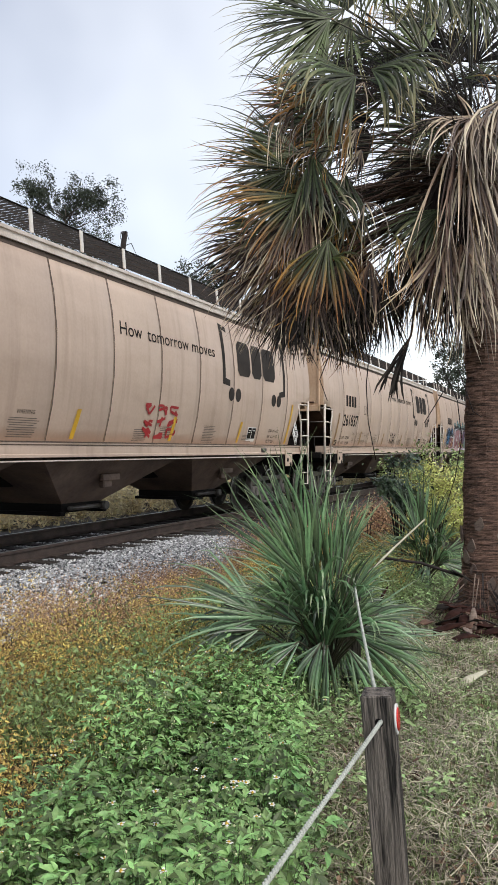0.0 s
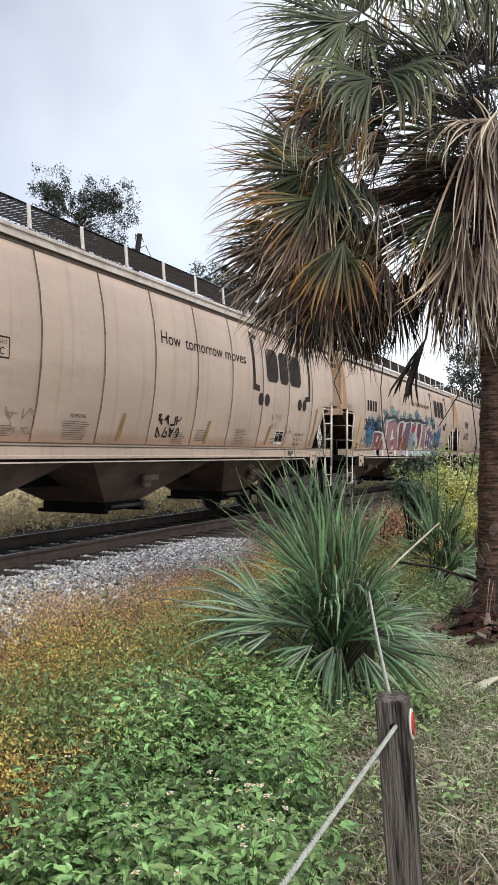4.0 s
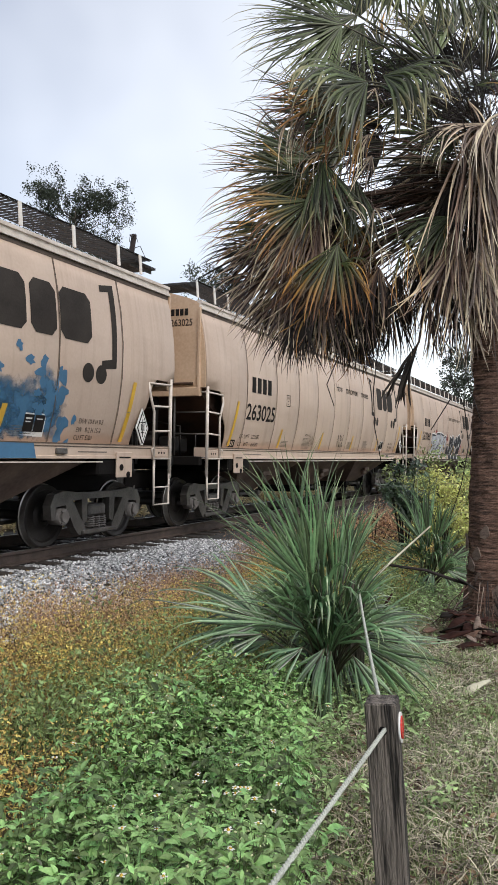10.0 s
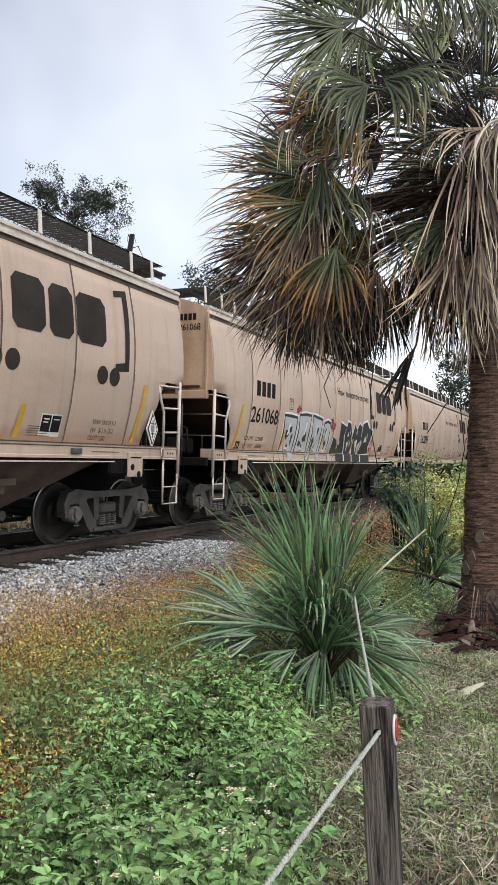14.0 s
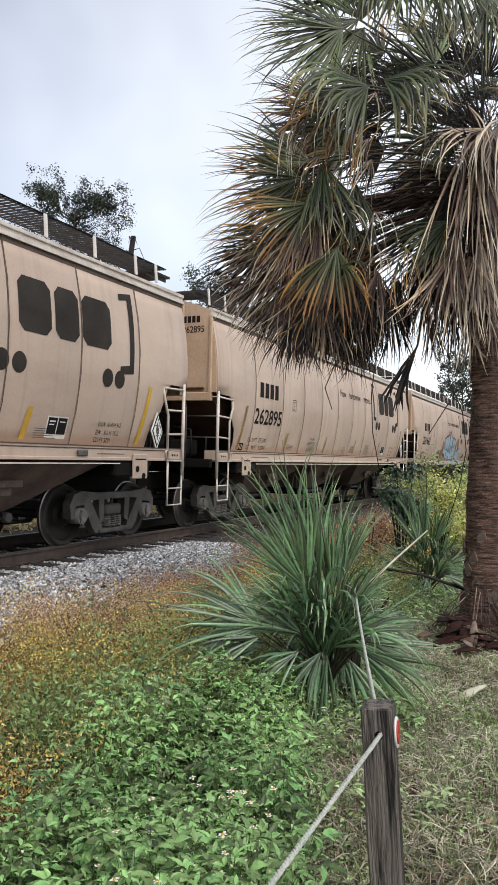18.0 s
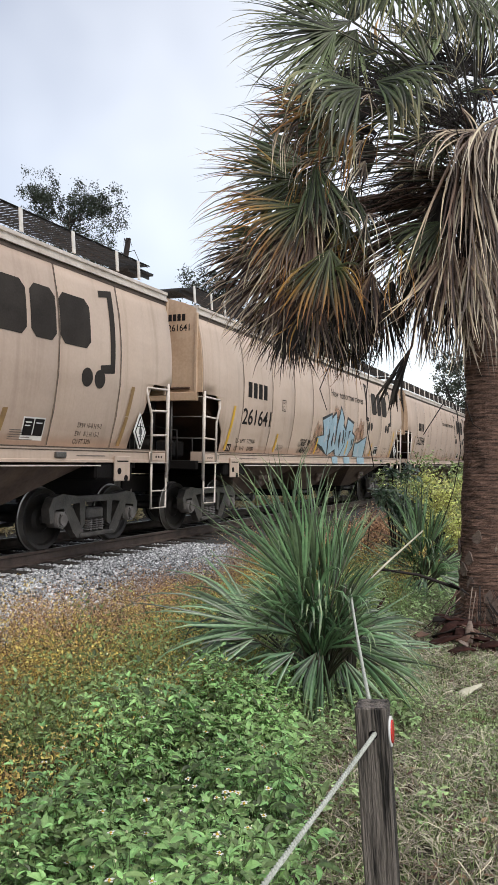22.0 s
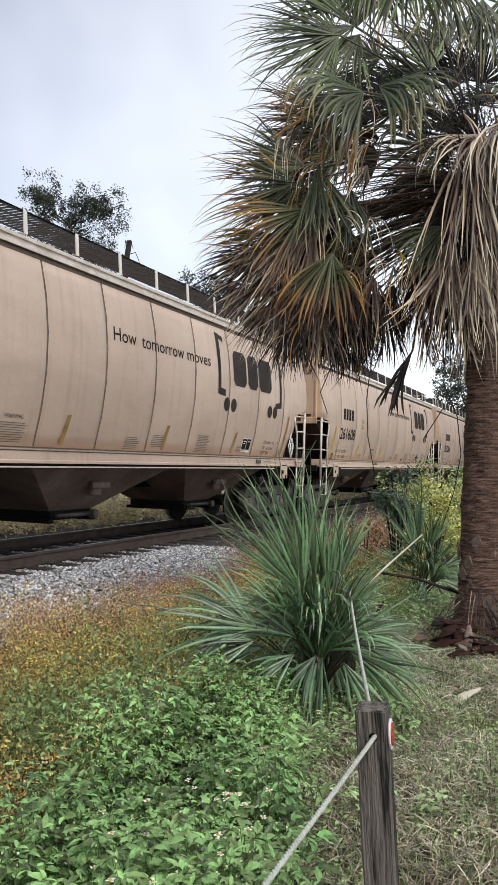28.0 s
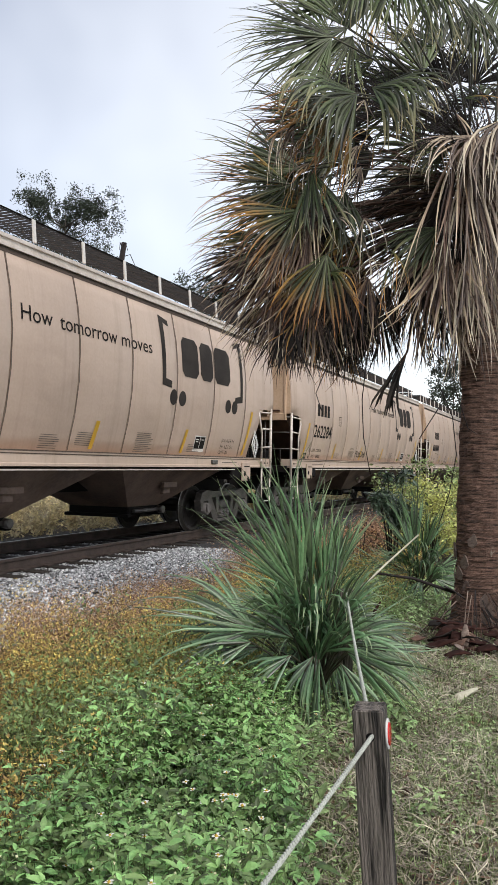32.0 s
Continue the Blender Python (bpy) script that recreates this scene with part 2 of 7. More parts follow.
M["palm_straw"] = material("straw_dead_palm_leaf", (0.36, 0.26, 0.185), (0.06, 0.042, 0.03), 0.5, scale=2, grain=40, bump=0.15, island=0.85, along=((0.56, 0.46, 0.36), 0.45, 1.1), leaf=0.1)
# withered leaf; the shade inside the crown is put into its near-black tone
M["palm_dark"] = material("withered_and_shaded_palm_leaf", (0.032, 0.025, 0.02), (0.012, 0.010, 0.009), 0.8, scale=3, grain=40, bump=0.15, island=0.5, spec=0.2)
M["petiole"] = material("palm_petiole", (0.075, 0.07, 0.038), (0.03, 0.026, 0.017), 0.5, scale=4, grain=40, bump=0.1)
M["twig"] = material("dark_palm_fruit_twig", (0.028, 0.02, 0.018), rough=0.9, bump=0.1)
M["palmetto"] = material("palmetto_leaf_green", (0.20, 0.30, 0.135), (0.028, 0.066, 0.03), 0.30, scale=2, grain=40, bump=0.08, island=0.85, along=((0.30, 0.30, 0.17), 0.85, 1.3), leaf=0.2, spec=0.75)
M["weed"] = material("weed_leaf_green", (0.34, 0.42, 0.17), (0.14, 0.20, 0.07), 0.42, scale=2, grain=60, bump=0.1, island=0.75, leaf=0.35, spread=0.7)
M["weed_lush"] = material("lush_weed_leaf", (0.325, 0.485, 0.165), (0.05, 0.12, 0.038), 0.45, scale=1.6, grain=60, bump=0.15, island=0.78, leaf=0.14, spread=0.5, spec=0.5)
M["weed_stem"] = material("green_weed_stem", (0.12, 0.16, 0.06), (0.06, 0.07, 0.03), 0.6, scale=4, grain=40, bump=0.1)
M["weed_yellow"] = material("yellowing_weed", (0.70, 0.47, 0.15), (0.30, 0.22, 0.08), 0.7, scale=1.2, grain=50, bump=0.1, island=0.9, leaf=0.3)
M["weed_brown"] = material("dry_brown_weed", (0.62, 0.39, 0.26), (0.32, 0.18, 0.11), 0.8, scale=0.9, grain=50, bump=0.1, island=0.85, leaf=0.3)
M["grass"] = material("lawn_grass", (0.40, 0.47, 0.21), (0.14, 0.18, 0.07), 0.55, scale=1.5, grain=50, bump=0.1, island=0.8, leaf=0.3)
M["grass_dry"] = material("dry_straw", (0.56, 0.50, 0.39), (0.20, 0.165, 0.115), 0.8, scale=1.5, grain=50, bump=0.1, island=0.7, leaf=0.2)
M["straw_field"] = material("straw_grass_field", (0.80, 0.70, 0.46), (0.62, 0.52, 0.30), 0.7, scale=0.5, grain=30, bump=0.1, island=0.35, leaf=0.4)
M["field"] = material("yellow_green_grass", (0.64, 0.62, 0.24), (0.42, 0.44, 0.14), 0.6, scale=0.8, grain=30, bump=0.1, island=0.7, leaf=0.35)
M["litter"] = material("brown_leaf_litter", (0.24, 0.14, 0.09), (0.06, 0.036, 0.025), 0.85, scale=5, grain=50, bump=0.2, island=0.85)
M["vine"] = material("vine_leaf", (0.15, 0.21, 0.13), (0.035, 0.06, 0.035), 0.3, scale=3, grain=50, bump=0.1, island=0.7, leaf=0.2, spec=0.7)
M["tree_leaf"] = material("tree_leaf", (0.075, 0.09, 0.06), (0.035, 0.045, 0.03), 0.6, scale=1, grain=20, bump=0.05, island=0.4, leaf=0.15)
M["tree_bark"] = material("tree_bark", (0.10, 0.085, 0.07), rough=0.9, scale=4, grain=30, bump=0.5)
M["post_wood"] = material("weathered_post_wood", (0.19, 0.16, 0.135), (0.016, 0.013, 0.011), 0.8, scale=9, grain=40, bump=0.8, stretch=(3.6, 3.6, 0.28), spread=0.24)
M["rope"] = material("grey_rope", (0.52, 0.535, 0.47), (0.34, 0.35, 0.30), 0.85, scale=30, grain=150, bump=0.5)
M["red"] = material("red_reflector", (0.62, 0.03, 0.025), (0.45, 0.02, 0.02), 0.25, scale=30, grain=120, bump=0.3)
M["pale_wood"] = material("bleached_wood", (0.58, 0.55, 0.42), (0.36, 0.33, 0.24), 0.8, scale=6, grain=40, bump=0.3)
M["petal"] = material("white_petal", (0.8, 0.79, 0.72), rough=0.6, bump=0.0)
M["bud"] = material("cream_bud", (0.72, 0.72, 0.45), (0.50, 0.52, 0.25), 0.6, bump=0.0)
M["clover"] = material("clover_leaf", (0.46, 0.57, 0.26), (0.15, 0.24, 0.09), 0.45, scale=2, grain=60, bump=0.1, island=0.75, leaf=0.3)
M["flower_eye"] = material("yellow_flower_centre", (0.6, 0.38, 0.04), rough=0.7, bump=0.2)
GRAFFITI = {
    "blue": (0.06, 0.17, 0.30), "teal": (0.17, 0.30, 0.30), "maroon": (0.20, 0.06, 0.075), "pink": (0.38, 0.19, 0.20), "grey": (0.42, 0.42, 0.44),
    "violet": (0.16, 0.11, 0.19), "sky": (0.36, 0.50, 0.58), "red": (0.42, 0.03, 0.035), "smoke": (0.36, 0.27, 0.20), "charcoal": (0.026, 0.028, 0.032),
    "silver": (0.52, 0.53, 0.56), "clay": (0.42, 0.25, 0.165), "green": (0.24, 0.31, 0.27), "pale": (0.60, 0.58, 0.58), "rose": (0.54, 0.37, 0.35), "lilac": (0.46, 0.41, 0.46), "mint": (0.42, 0.50, 0.48),
}
def mist_material(name, rgb):
    """Sprayed paint that thins out into speckles towards the rim of its patch."""
    m = material(name, rgb, tuple(c * 0.75 for c in rgb), 0.6, scale=2.2, grain=25, bump=0.0)
    n, l = m.node_tree.nodes, m.node_tree.links
    attr = n.new("ShaderNodeAttribute")
    attr.attribute_name = "along"
    speck = n.new("ShaderNodeTexNoise")
    speck.inputs["Scale"].default_value, speck.inputs["Detail"].default_value = 9, 5
    coord = n.new("ShaderNodeTexCoord")
    l.new(coord.outputs["Object"], speck.inputs["Vector"])
    add = n.new("ShaderNodeMath")
    add.operation = "MULTIPLY_ADD"
    add.inputs[1].default_value = 0.9
    l.new(speck.outputs["Fac"], add.inputs[0])
    l.new(attr.outputs["Fac"], add.inputs[2])
    rng = n.new("ShaderNodeMapRange")
    rng.inputs[1].default_value, rng.inputs[2].default_value = 0.55, 1.25
    l.new(add.outputs[0], rng.inputs[0])
    l.new(rng.outputs[0], n["Principled BSDF"].inputs["Alpha"])
    return m


for colour_name, rgb in GRAFFITI.items():
    M["m_" + colour_name] = mist_material("thin_spray_" + colour_name, rgb)
    M["g_" + colour_name] = material("spray_paint_" + colour_name, rgb, tuple(c * 0.72 for c in rgb), 0.55, scale=2.2, grain=25, bump=0.02)


# ---- mesh helpers ----
def part(name, bm, mat, parent=None, label="", m=None):
    """Link a bmesh as one mesh object under a thing or a part."""
    me = bpy.data.meshes.new(name)
    bm.to_mesh(me)
    bm.free()
    me.materials.append(M[mat] if isinstance(mat, str) else mat)
    ob = new(name, me)
    if parent:
        ob.parent = parent
    if m is not None:
        ob.matrix_basis = m
    return tagged(ob, label)


def share(name, ob, parent, m, label=""):
    """A further object on the mesh of ob."""
    o = new(name, ob.data)
    o.parent = parent
    o.matrix_basis = m
    return tagged(o, label)


def thing(name, label, category, m=None, group="", kind=""):
    ob = new(name)
    ob.empty_display_size = 0.2
    if m is not None:
        ob.matrix_basis = m
    return tagged(ob, label, category, group, kind)


def box(bm, lo, hi, bevel=0.0):
    x0, y0, z0 = lo
    x1, y1, z1 = hi
    m = Matrix.Translation(((x0 + x1) / 2, (y0 + y1) / 2, (z0 + z1) / 2)) @ Matrix.Diagonal((x1 - x0, y1 - y0, z1 - z0, 1))
    made = bmesh.ops.create_cube(bm, size=1, matrix=m)["verts"]
    if bevel:
        edges = list({e for v in made for e in v.link_edges})
        bmesh.ops.bevel(bm, geom=edges, offset=bevel, segments=1, affect="EDGES")


def tube(bm, pts, r, seg=7, r1=None, caps=True):
    """A round bar along a line of points, tapering from r to r1."""
    pts = [Vector(p) for p in pts]
    rings = []
    for i, p in enumerate(pts):
        d = (pts[min(i + 1, len(pts) - 1)] - pts[max(i - 1, 0)]).normalized()
        side = d.cross(Vector((0, 0, 1)) if abs(d.z) < 0.9 else Vector((1, 0, 0))).normalized()
        up = side.cross(d)
        rr = r if r1 is None else r + (r1 - r) * i / (len(pts) - 1)
        rings.append([bm.verts.new(p + rr * (math.cos(a) * side + math.sin(a) * up)) for a in (2 * math.pi * k / seg for k in range(seg))])
    for a, b in zip(rings, rings[1:]):
        for k in range(seg):
            bm.faces.new((a[k], a[(k + 1) % seg], b[(k + 1) % seg], b[k])).smooth = True
    if caps:
        bm.faces.new(rings[0][::-1])
        bm.faces.new(rings[-1])


def prism(bm, outline, axis, lo, hi):
    """Extrude a flat outline [(a, b)] along x, y or z from lo to hi."""
    put = {"x": lambda a, b, c: (c, a, b), "y": lambda a, b, c: (a, c, b), "z": lambda a, b, c: (a, b, c)}[axis]
    v0 = [bm.verts.new(put(a, b, lo)) for a, b in outline]
    v1 = [bm.verts.new(put(a, b, hi)) for a, b in outline]
    n = len(outline)
    bm.faces.new(v0)
    bm.faces.new(v1[::-1])
    for i in range(n):
        bm.faces.new((v0[i], v1[i], v1[(i + 1) % n], v0[(i + 1) % n]))
    bmesh.ops.recalc_face_normals(bm, faces=bm.faces[:])


def mesh_object(name, verts, faces, mat, parent=None, along=None, smooth=False):
    me = bpy.data.meshes.new(name)
    me.from_pydata(np.asarray(verts).tolist(), [], np.asarray(faces).tolist() if isinstance(faces, np.ndarray) else faces)
    me.materials.append(M[mat])
    if along is not None:
        at = me.attributes.new("along", "FLOAT", "POINT")
        at.data.foreach_set("value", np.asarray(along, dtype=np.float32))
    if smooth:
        me.polygons.foreach_set("use_smooth", [True] * len(me.polygons))
    ob = new(name, me)
    if parent:
        ob.parent = parent
    return ob


def scatter(template_v, template_f, mats):
    """Many transformed copies of a small template as arrays: vertices and faces."""
    tv, tf = np.asarray(template_v, float), np.asarray(template_f, int)
    mats = np.asarray(mats, float)
    v = np.einsum("nij,kj->nki", mats[:, :3, :3], tv) + mats[:, None, :3, 3]
    f = tf[None] + (np.arange(len(mats)) * len(tv))[:, None, None]
    return v.reshape(-1, 3), f.reshape(-1, tf.shape[1])


# ---- ground, track ----
def ground_z(x, y):
    """Level lawn that dips a little before the ballast, and rises to the formation."""
    d = abs(x - TRACK_X)
    if d < 2.1:
        return RAIL_Z - 0.21
    if d < 3.3:
        return RAIL_Z - 0.21 - 0.13 * (d - 2.1) / 1.2
    if d < 6.5:
        return -0.14 + 0.14 * (d - 3.3) / 3.2
    return 0.0


def build_ground():
    xs = [-1500, -300, -90, -50, -30] + [TRACK_X + d for d in (-9, -6.5, -5, -3.3, -2.7, -2.1, 0, 2.1, 2.7, 3.3, 4.1, 5, 5.8, 6.5)] + [0.5, 3, 8, 20, 60, 300, 1500]
    ys = [-1500, -300, -60, -20, -5, 0, 3, 6, 9, 12, 16, 25, 40, 70, 150, 500, 1500]
    verts = [(x, y, ground_z(x, y)) for y in ys for x in xs]
    n = len(xs)
    faces = [(j * n + i, j * n + i + 1, (j + 1) * n + i + 1, (j + 1) * n + i) for j in range(len(ys) - 1) for i in range(n - 1)]
    ob = mesh_object("ground", verts, faces, "soil")
    tagged(ob, "brown soil and litter ground beside the railway", "ground", kind="structure")


build_ground()


def build_track():
    # ballast bed: one low bank of broken stone along the whole track
    bm = bmesh.new()
    z = RAIL_Z - 0.19
    prism(bm, [(-3.2, z - 0.30), (3.2, z - 0.30), (3.2, z - 0.13), (2.0, z - 0.005), (-2.0, z - 0.005), (-3.2, z - 0.13)], "y", -80, 220)
    bed = part("ballast", bm, "ballast_bed", None, "", pose(TRACK_X, 0, 0))
    tagged(bed, "grey crushed stone ballast bank under the railway track", "ballast", kind="structure")
    track = thing("railway_track", "rusty steel rails on dark wooden ties", "railway track", pose(TRACK_X, 0, 0), kind="structure")
    section = [(-0.07, 0), (0.07, 0), (0.07, 0.012), (0.012, 0.03), (0.012, 0.125), (0.036, 0.138), (0.036, 0.165), (0.028, 0.175), (-0.028, 0.175), (-0.036, 0.165), (-0.036, 0.138), (-0.012, 0.125), (-0.012, 0.03), (-0.07, 0.012)]
    for side in (-1, 1):
        bm = bmesh.new()
        prism(bm, [(a + side * 0.753, b + RAIL_Z - 0.175) for a, b in section], "y", -80, 220)
        rail = part("rail", bm, "rail", track)
        bm = bmesh.new()
        box(bm, (side * 0.753 - 0.024, -80, RAIL_Z - 0.0005), (side * 0.753 + 0.024, 220, RAIL_Z + 0.0015))
        part("running_surface", bm, "tread", rail, "bright worn strip on the rail head")
    bm = bmesh.new()
    box(bm, (-1.3, -0.115, -0.17), (1.3, 0.115, 0), 0.012)
    rnd = random.Random(3)
    first = None
    for i in range(-12, 130):
        m = pose(rnd.uniform(-0.04, 0.04), i * 0.53 + rnd.uniform(-0.03, 0.03), RAIL_Z - 0.172 + rnd.uniform(-0.004, 0.004), 0, 0, rnd.uniform(-1.2, 1.2))
        if first is None:
            first = part("tie", bm, "tie", track, "", m)
        else:
            share("tie", first, track, m)
    bm = bmesh.new()
    box(bm, (-0.16, -0.09, 0), (0.16, 0.09, 0.014), 0.004)
    plate = None
    for i in range(4, 60):
        m = pose(0.753, i * 0.53, RAIL_Z - 0.1705)
        plate = share("tie_plate", plate, track, m) if plate else part("tie_plate", bm, "rail", track, "", m)
    return track


build_track()


# ---- the hopper cars ----
BODY = 16.45          # length of the body, from end wall to end wall


def half(z):
    """Half the width of the bowed side at the height z over the rails."""
    return 1.626 - 0.115 * (z - 2.82) ** 2


def cut(z):
    """How far the side sheet stands back from the end at the height z."""
    if z >= 2.57:
        return 0.0
    pts = ((2.57, 0.55), (2.5, 0.66), (2.26, 0.74), (2.1, 0.80), (1.92, 0.98), (1.7, 1.06), (1.5, 1.07))
    for (za, ua), (zb, ub) in zip(pts, pts[1:]):
        if z >= zb:
            return ua + (ub - ua) * (za - z) / (za - zb)
    return 1.07


def on_side(bm, lift):
    """Lay a flat figure drawn in (y, z) onto the bowed side, lifted off it by so much; cuts it into strips first."""
    z0, z1 = min(v.co.z for v in bm.verts), max(v.co.z for v in bm.verts)
    z = math.floor(z0 / 0.16) * 0.16 + 0.16
    while z < z1:
        bmesh.ops.bisect_plane(bm, geom=bm.verts[:] + bm.edges[:] + bm.faces[:], plane_co=(0, 0, z), plane_no=(0, 0, 1))
        z += 0.16
    for v in bm.verts:
        v.co.x = half(v.co.z) + lift
    bmesh.ops.recalc_face_normals(bm, faces=bm.faces[:])
    for fc in bm.faces:
        if fc.normal.x < 0:
            fc.normal_flip()


def figure(outlines, lift):
    """A flat figure of polygons [(y, z)...] on the car's side."""
    bm = bmesh.new()
    for pts in outlines:
        bm.faces.new([bm.verts.new((0, a, b)) for a, b in pts])
    on_side(bm, lift)
    return bm


def rect(y0, z0, y1, z1, lean=0.0):
    return [(y0, z0), (y1, z0), (y1 + lean, z1), (y0 + lean, z1)]


def disc(y, z, r, n=20, rz=None):
    return [(y + r * math.cos(2 * math.pi * i / n), z + (rz or r) * math.sin(2 * math.pi * i / n)) for i in range(n)]


def lettering(text, y, z, size, width, lift=0.004, bold=0.0):
    """Words in the built-in font, baseline start at (y, z), cap height and total width given, laid on the side."""
    curve = bpy.data.curves.new("lettering", "FONT")
    curve.body, curve.size, curve.resolution_u, curve.offset = text, 1.0, 3, bold
    ob = bpy.data.objects.new("lettering", curve)
    scene.collection.objects.link(ob)
    me = bpy.data.meshes.new_from_object(ob.evaluated_get(bpy.context.evaluated_depsgraph_get()))
    bpy.data.objects.remove(ob)
    bm = bmesh.new()
    bm.from_mesh(me)
    bpy.data.meshes.remove(me)
    xs = [v.co.x for v in bm.verts]
    x0, x1 = min(xs), max(xs)
    for v in bm.verts:
        v.co = Vector((0, y + (v.co.x - x0) / (x1 - x0) * width, z + v.co.y / 0.70 * size))
    on_side(bm, lift)
    return bm


def side_panel(y0, y1, end=0):
    """One sheet of the bowed side between two seams, with a folded edge; end -1 or 1 cuts it round the ladder bay."""
    bm = bmesh.new()
    zs = [1.50, 1.7, 1.92, 2.1, 2.26, 2.4, 2.5, 2.569, 2.57, 2.8, 3.05, 3.3, 3.55, 3.8, 4.03]
    rows = []
    for z in zs:
        a = y0 + (cut(z) if end < 0 else 0)
        b = y1 - (cut(z) if end > 0 else 0)
        ys = (a, a + 0.012, (2 * a + b) / 3, (a + 2 * b) / 3, b - 0.012, b)
        rows.append([bm.verts.new((half(z) - (0.006 if i in (0, 5) else 0), y, z)) for i, y in enumerate(ys)])
    for r0, r1 in zip(rows, rows[1:]):
        for i in range(5):
            bm.faces.new((r0[i], r0[i + 1], r1[i + 1], r1[i])).smooth = True
    made = bmesh.ops.extrude_face_region(bm, geom=bm.faces[:])["geom"]
    bmesh.ops.translate(bm, verts=[v for v in made if isinstance(v, bmesh.types.BMVert)], vec=(-0.012, 0, 0))
    bmesh.ops.recalc_face_normals(bm, faces=bm.faces[:])
    for fc in bm.faces:
        fc.smooth = abs(fc.normal.x) > 0.6
    return bm


def car_body(car):
    seams = [0.0, 1.82, 3.42, 4.84, 6.22, 7.60, 9.02, 10.42, 11.88, 13.36, 14.86, BODY]
    for i, (a, b) in enumerate(zip(seams, seams[1:])):
        part("side_panel", side_panel(a + 0.006, b - 0.006, -1 if i == 0 else (1 if i == 10 else 0)), "tan", car)
    # the sheet behind the seams
    bm = bmesh.new()
    rows = []
    for z in (1.50, 2.0, 2.5, 3.0, 3.5, 4.03):
        rows.append([bm.verts.new((half(z) - 0.014, y, z)) for y in (1.2, BODY - 1.2)])
    for r0, r1 in zip(rows, rows[1:]):
        bm.faces.new((r0[0], r0[1], r1[1], r1[0]))
    for s0 in seams[1:-1]:
        for z0, z1 in zip((1.52, 2.0, 2.5, 3.0, 3.5), (2.0, 2.5, 3.0, 3.5, 4.02)):
            vs = [bm.verts.new((half(z) + 0.0125, s0 + dy, z)) for z, dy in ((z0, -0.009), (z0, 0.009), (z1, 0.009), (z1, -0.009))]
            bm.faces.new(vs)
    part("seam_backing", bm, "seam", car)
    # added dark strip: the eave's shadow on the side, drawn as colour with grime
    bm = bmesh.new()
    prism(bm, [(half(3.965) + 0.004, 3.965), (half(4.035) + 0.012, 4.035), (half(4.035) - 0.03, 4.035), (half(3.965) - 0.03, 3.965)], "y", 0.01, BODY - 0.01)
    part("eave_gutter", bm, "seam", car, "dark strip of grime and painted shade under the eave")
    # far side
    bm = bmesh.new()
    rows = [[bm.verts.new((-half(z), y, z)) for y in (cut(z), BODY - cut(z))] for z in (1.50, 1.7, 1.92, 2.26, 2.5, 2.569, 2.57, 3.0, 3.5, 4.03)]
    for r0, r1 in zip(rows, rows[1:]):
        bm.faces.new((r0[1], r0[0], r1[0], r1[1]))
    part("far_side", bm, "tan", car)
    # inner hold with the sloping end sheets
    bm = bmesh.new()
    prism(bm, [(0.05, 4.0), (BODY - 0.05, 4.0), (BODY - 0.05, 2.62), (BODY - 2.3, 1.32), (2.3, 1.32), (0.05, 2.62)], "x", -1.38, 1.38)
    part("hold", bm, "rust", car)
    # end walls, bowed like the sides and arched at the top
    for end, y0 in ((-1, 0.0), (1, BODY)):
        bm = bmesh.new()
        zs = [2.60, 2.8, 3.1, 3.4, 3.7, 4.0]
        ring = [(half(z) - 0.02, z) for z in zs] + [(1.455, 4.14), (1.2, 4.25), (0.8, 4.38), (0.3, 4.44)]
        outline = ring + [(-a, b) for a, b in ring[::-1]]
        prism(bm, outline, "y", y0 - 0.012, y0 + 0.012)
        wall = part("end_wall", bm, "tan_rust", car, "tan end wall stained with rust")
        bm = bmesh.new()
        box(bm, (-1.35, y0 - 0.03 + end * 0.03, 2.655), (1.35, y0 + 0.03 + end * 0.03, 2.695), 0.01)
        part("stiffener", bm, "rust", wall)
        for sx in (-1, 1):
            bm = bmesh.new()
            ys = sorted((y0, y0 + end * 0.05))
            box(bm, (sx * 1.475 - 0.03, ys[0], 2.45), (sx * 1.475 + 0.025, ys[1], 4.06), 0.008)
            part("corner_post", bm, "tan_rust", wall)
        bm = bmesh.new()
        box(bm, (-1.5, y0 - 0.05, 2.44), (1.5, y0 + 0.05, 2.60), 0.01)
        part("end_beam", bm, "tan_rust", wall)
    # roof, eave plates, hatch trough
    bm = bmesh.new()
    arch = [(1.45, 4.15), (1.2, 4.26), (0.8, 4.38), (0.3, 4.44), (-0.3, 4.44), (-0.8, 4.38), (-1.2, 4.26), (-1.45, 4.15)]
    prism(bm, arch + [(a, b - 0.02) for a, b in arch[::-1]], "y", 0, BODY)
    part("roof", bm, "tan_rust", car)
    for sx in (-1, 1):
        bm = bmesh.new()
        prism(bm, [(sx * a, b) for a, b in ((1.40, 4.035), (1.50, 4.035), (1.50, 4.075), (1.475, 4.085), (1.475, 4.135), (1.50, 4.145), (1.50, 4.19), (1.40, 4.21))], "y", -0.01, BODY + 0.01)
        part("eave_plate", bm, "ladder", car, "pale eave plate along the roof edge")
    bm = bmesh.new()
    for y in np.arange(1.0, BODY - 0.8, 1.24):
        box(bm, (-0.3, y, 4.43), (0.3, y + 1.18, 4.54), 0.03)
    part("roof_hatches", bm, "tan", car)
